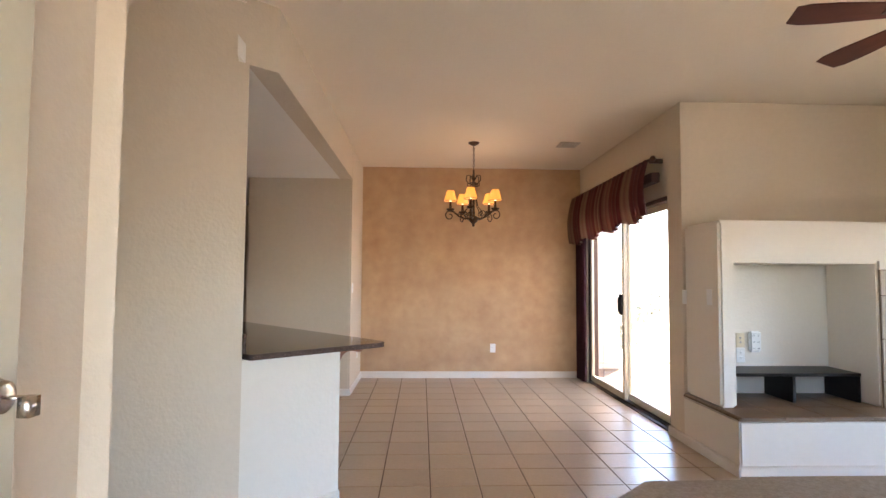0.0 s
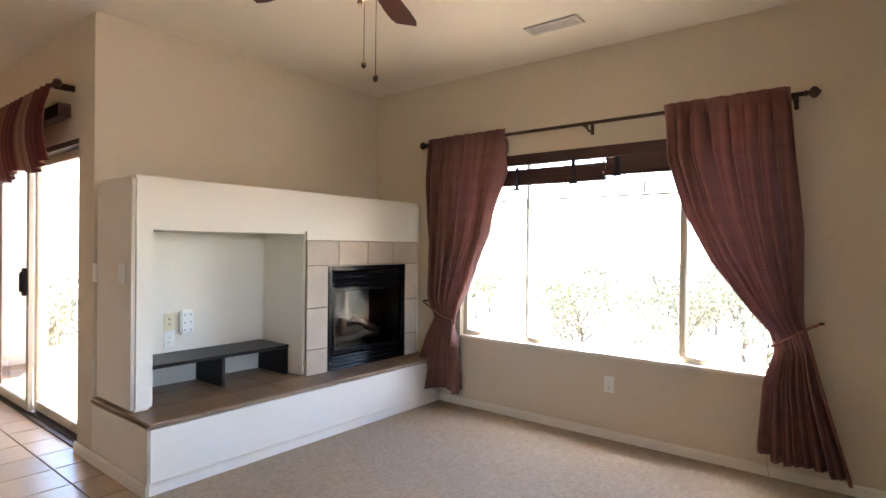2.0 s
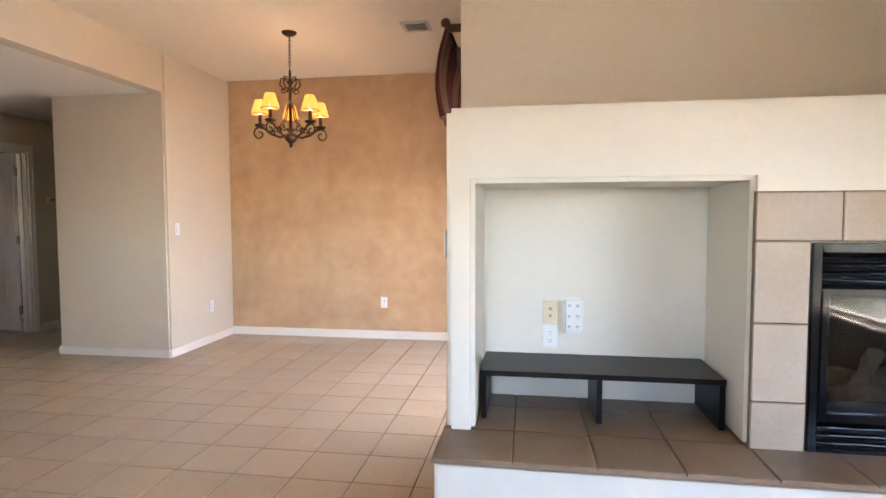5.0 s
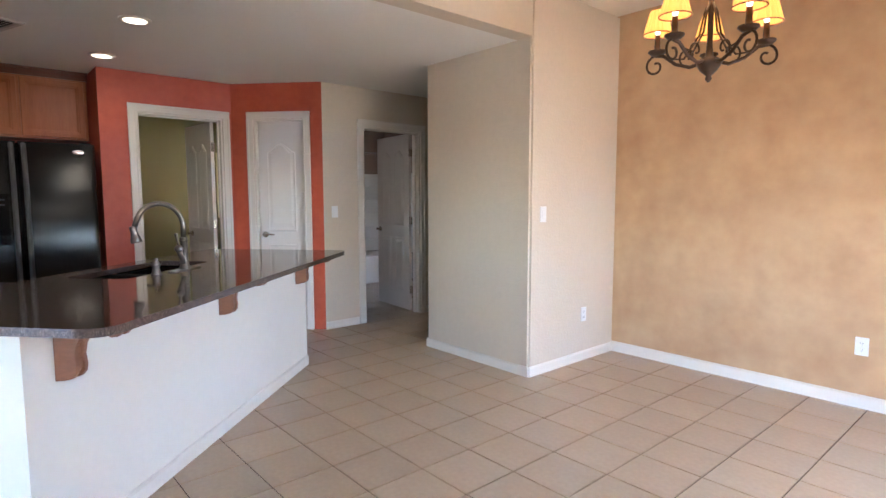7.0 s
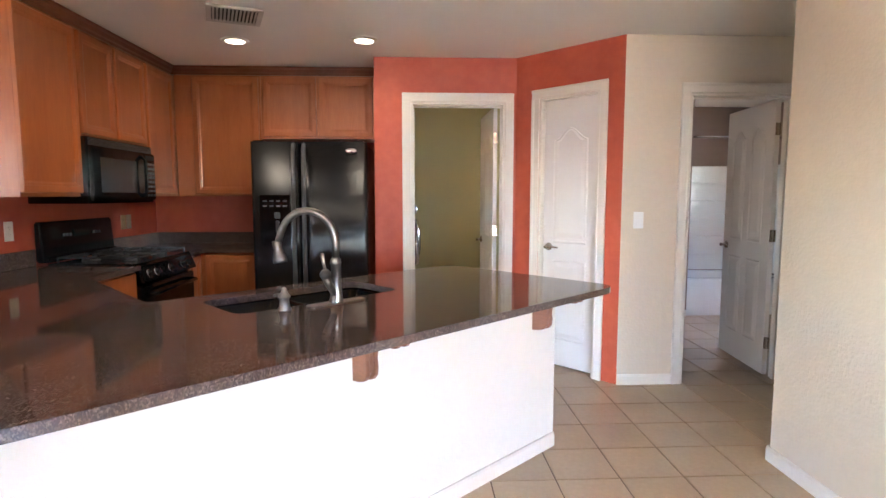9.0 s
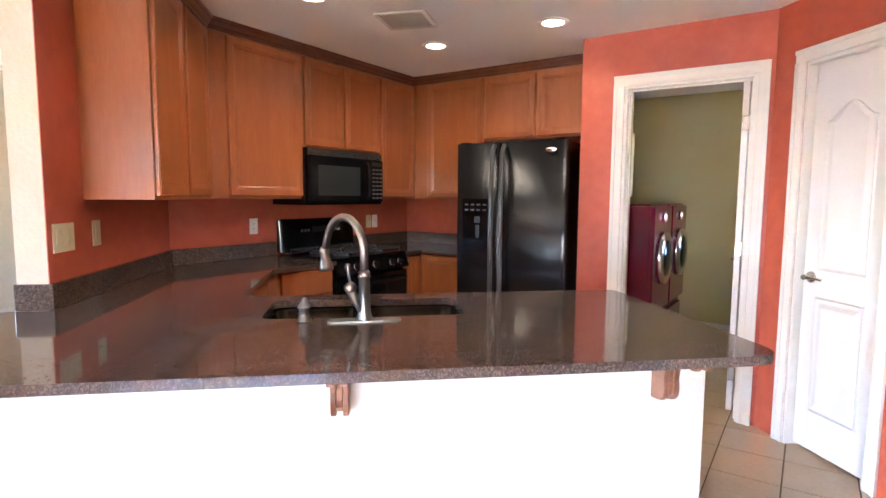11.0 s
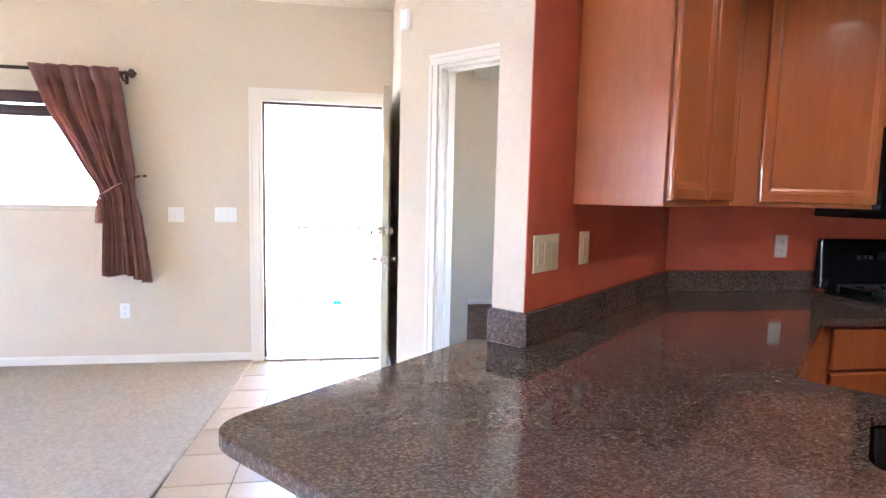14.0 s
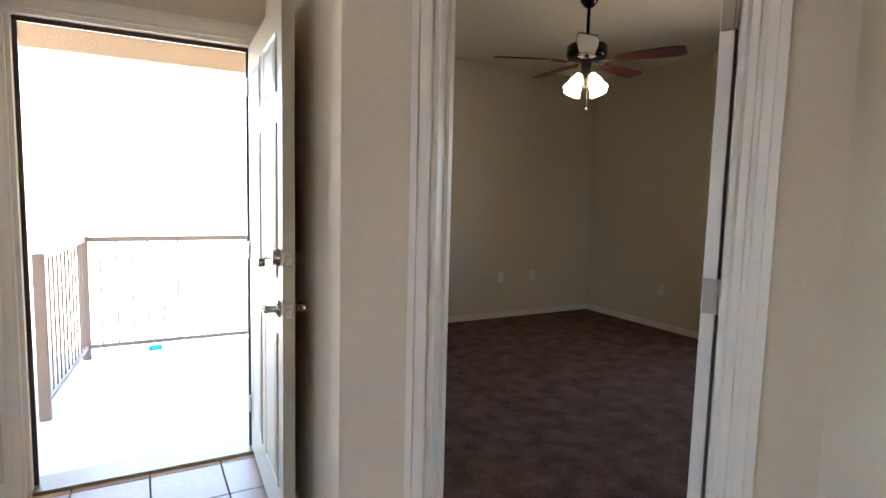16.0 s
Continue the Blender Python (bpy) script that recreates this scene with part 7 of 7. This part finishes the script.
t1 = tree(1, 4.1, 1.9, 5200, M_LEAF, (21.0, 6.0), "broad-leaved tree with an open green crown")
t2 = tree(2, 3.9, 1.7, 4200, M_LEAF2, (18.5, -1.6), "grey-green tree with thin branches")
t3 = tree(5, 2.4, 1.4, 3000, M_LEAF2, (17.0, 2.2), "low grey-green desert shrub outdoors", "shrub")
rng = random.Random(4)
for k in range(22):
    src = (t1, t2, t3)[k % 3]
    copy_thing(src, pose(rng.uniform(19, 42), rng.uniform(-12, 22), -3.0 - rng.uniform(0, 0.5), 0, 0, rng.uniform(0, 360)))
for k in range(46):
    copy_thing(t3 if k % 3 else t2, pose(rng.uniform(10.5, 34), rng.uniform(-14, 24), -3.0 - rng.uniform(0, 0.3), 0, 0, rng.uniform(0, 360)))
for k, (x, y) in enumerate(((12, -14), (16, -17), (5, 17), (8, 13), (3, 22))):
    copy_thing((t1, t2)[k % 2], pose(x, y, -3.0, 0, 0, 77 * k))

nb = thing("neighbour_house", None, None, pose(30, -6, -3.0, 0, 0, 12), "pale sided two-storey house with a low gable roof", "house")
bm = bmesh.new()
add_prism(bm, [(-5, -6), (5, -6), (5, 6), (-5, 6)], 0, 5.2)
part("wall", finish(bm), surface("pale_siding", (0.55, 0.49, 0.41), (0.50, 0.44, 0.37), 0.8, stretch=(0.1, 0.1, 5)), nb)
for k in range(26):
    part("siding_board", box(-5.03, -5.0, -6, 6, 0.2 + k * 0.19, 0.375 + k * 0.19), surface("pale_siding_board", (0.56, 0.50, 0.42), (0.52, 0.46, 0.38), 0.8) if k == 0 else bpy.data.materials["pale_siding_board"], nb)
bm = bmesh.new()
for s in (-1, 1):
    vs = [bm.verts.new(v) for v in ((-5.6, s * 6.5, 5.1), (5.6, s * 6.5, 5.1), (5.6, 0, 7.0), (-5.6, 0, 7.0))]
    bm.faces.new(vs)
bmesh.ops.solidify(bm, geom=bm.faces[:], thickness=0.15)
part("roof", finish(bm), surface("brown_shingle", (0.15, 0.115, 0.09), (0.11, 0.085, 0.07), 0.9, fine=30), nb)
for y in (-3.5, 0.5, 3.5):
    for z in (1.0, 3.4):
        wnd = part("window", box(-5.08, -5.04, y - 0.6, y + 0.6, z, z + 1.2), M_TRIM, nb)
        part("pane", box(-5.10, -5.081, y - 0.52, y + 0.52, z + 0.08, z + 1.12), M_BLACK, wnd)

# ---- lamps of the fixtures ----
for p in ((-3.60, 3.03), (-3.55, 3.94), (-2.41, 3.93), (-2.44, 3.02)):
    can = glow("can_lamp", (p[0], p[1], HK - 0.03), 0.30, 0.09, (1.0, 0.84, 0.62), kind="SPOT")
    can.data.spot_size, can.data.spot_blend = radians(158), 0.5
glow("chandelier_lamp", (CH[0], CH[1], H - 0.50), 0.14, 0.12, (1.0, 0.62, 0.28))
glow("fan_lamp", (FC[0], FC[1], H - 0.50), 0.30, 0.12, (1.0, 0.72, 0.42))
glow("bedroom_fan_lamp", (-3.24, -0.265, H - 0.75), 0.06, 0.1, (1.0, 0.85, 0.62))

# ---- carpet and floor tiles ----
bm = bmesh.new()
add_prism(bm, [(0.09, YS), (XE, YS), (XE, 3.505), (1.94, 3.505), (1.90, 3.44), (1.26, 3.43), (0.23, 2.42), (0.17, 1.5)], -0.004, 0.012)
thing("carpet", finish(bm, 0.004), M_CARPET, label="beige cut-pile living room carpet", category="carpet", kind="structure")

PITCH, TX0, TY0 = 0.314, 0.182, -0.056
count = 0
floor_ob = bpy.data.objects["floor"]
tile_src = box(0.004, PITCH - 0.004, 0.004, PITCH - 0.004, -0.008, 0.0, 0.0012, 1)
tile_mesh = bpy.data.meshes.new("floor_tile")
tile_src.to_mesh(tile_mesh)
tile_src.free()
tile_mesh.materials.append(M_TILE)
far = bmesh.new()


def inside(x, y):
    """Whether a tile stands at this place of the plan."""
    if y > YN + 0.15 or y < YS - 0.14 or x > XS + 0.15:
        return False
    if x > XW:
        if y < 3.45:
            edge = 0.17 if y < 2.42 else 0.23 + (y - 2.42)
            return x < edge + (0.0 if y < 2.42 else 0.25)
        return True
    if y < 1.5:
        return False
    if -2.02 < x < XW - 0.17 and y > 6.28:
        return False
    if x < XR - 0.1:
        return False
    s = -math.cos(KA) * x + math.sin(KA) * y
    q = math.sin(KA) * x + math.cos(KA) * y
    if s < S_OUT - 0.05 and q < -0.1:
        return False
    if s > S_OUT + 0.2 and q < 1.4 and s < 3.5:
        return False
    return True


cells = []
for i in range(-24, 9):
    for j in range(-1, 28):
        x, y = TX0 + i * PITCH, TY0 + j * PITCH
        cx, cy = x + PITCH / 2, y + PITCH / 2
        if inside(cx, cy):
            cells.append((x, y))
near = [c for c in cells if c[0] > -2.6 and not (-2.0 < c[0] < -1.0 and c[1] < 3.0)]
for x, y in cells:
    if (x, y) in near and count < 300:
        o = new("floor_tile", tile_mesh)
        o.parent = floor_ob
        o.location = (x, y, 0)
        count += 1
    else:
        add_box(far, x + 0.004, x + PITCH - 0.004, y + 0.004, y + PITCH - 0.004, -0.008, 0.0)
for i in range(-22, -12):
    for j in range(9, 27):
        x, y = TX0 + i * PITCH, TY0 + j * PITCH
        if x + PITCH / 2 < XR - 0.1:
            add_box(far, x + 0.004, x + PITCH - 0.004, y + 0.004, y + PITCH - 0.004, -0.008, 0.0)
tagged(part("floor_tiles", finish(far), M_TILE, floor_ob, "beige ceramic floor tiles"), kind="stuff")
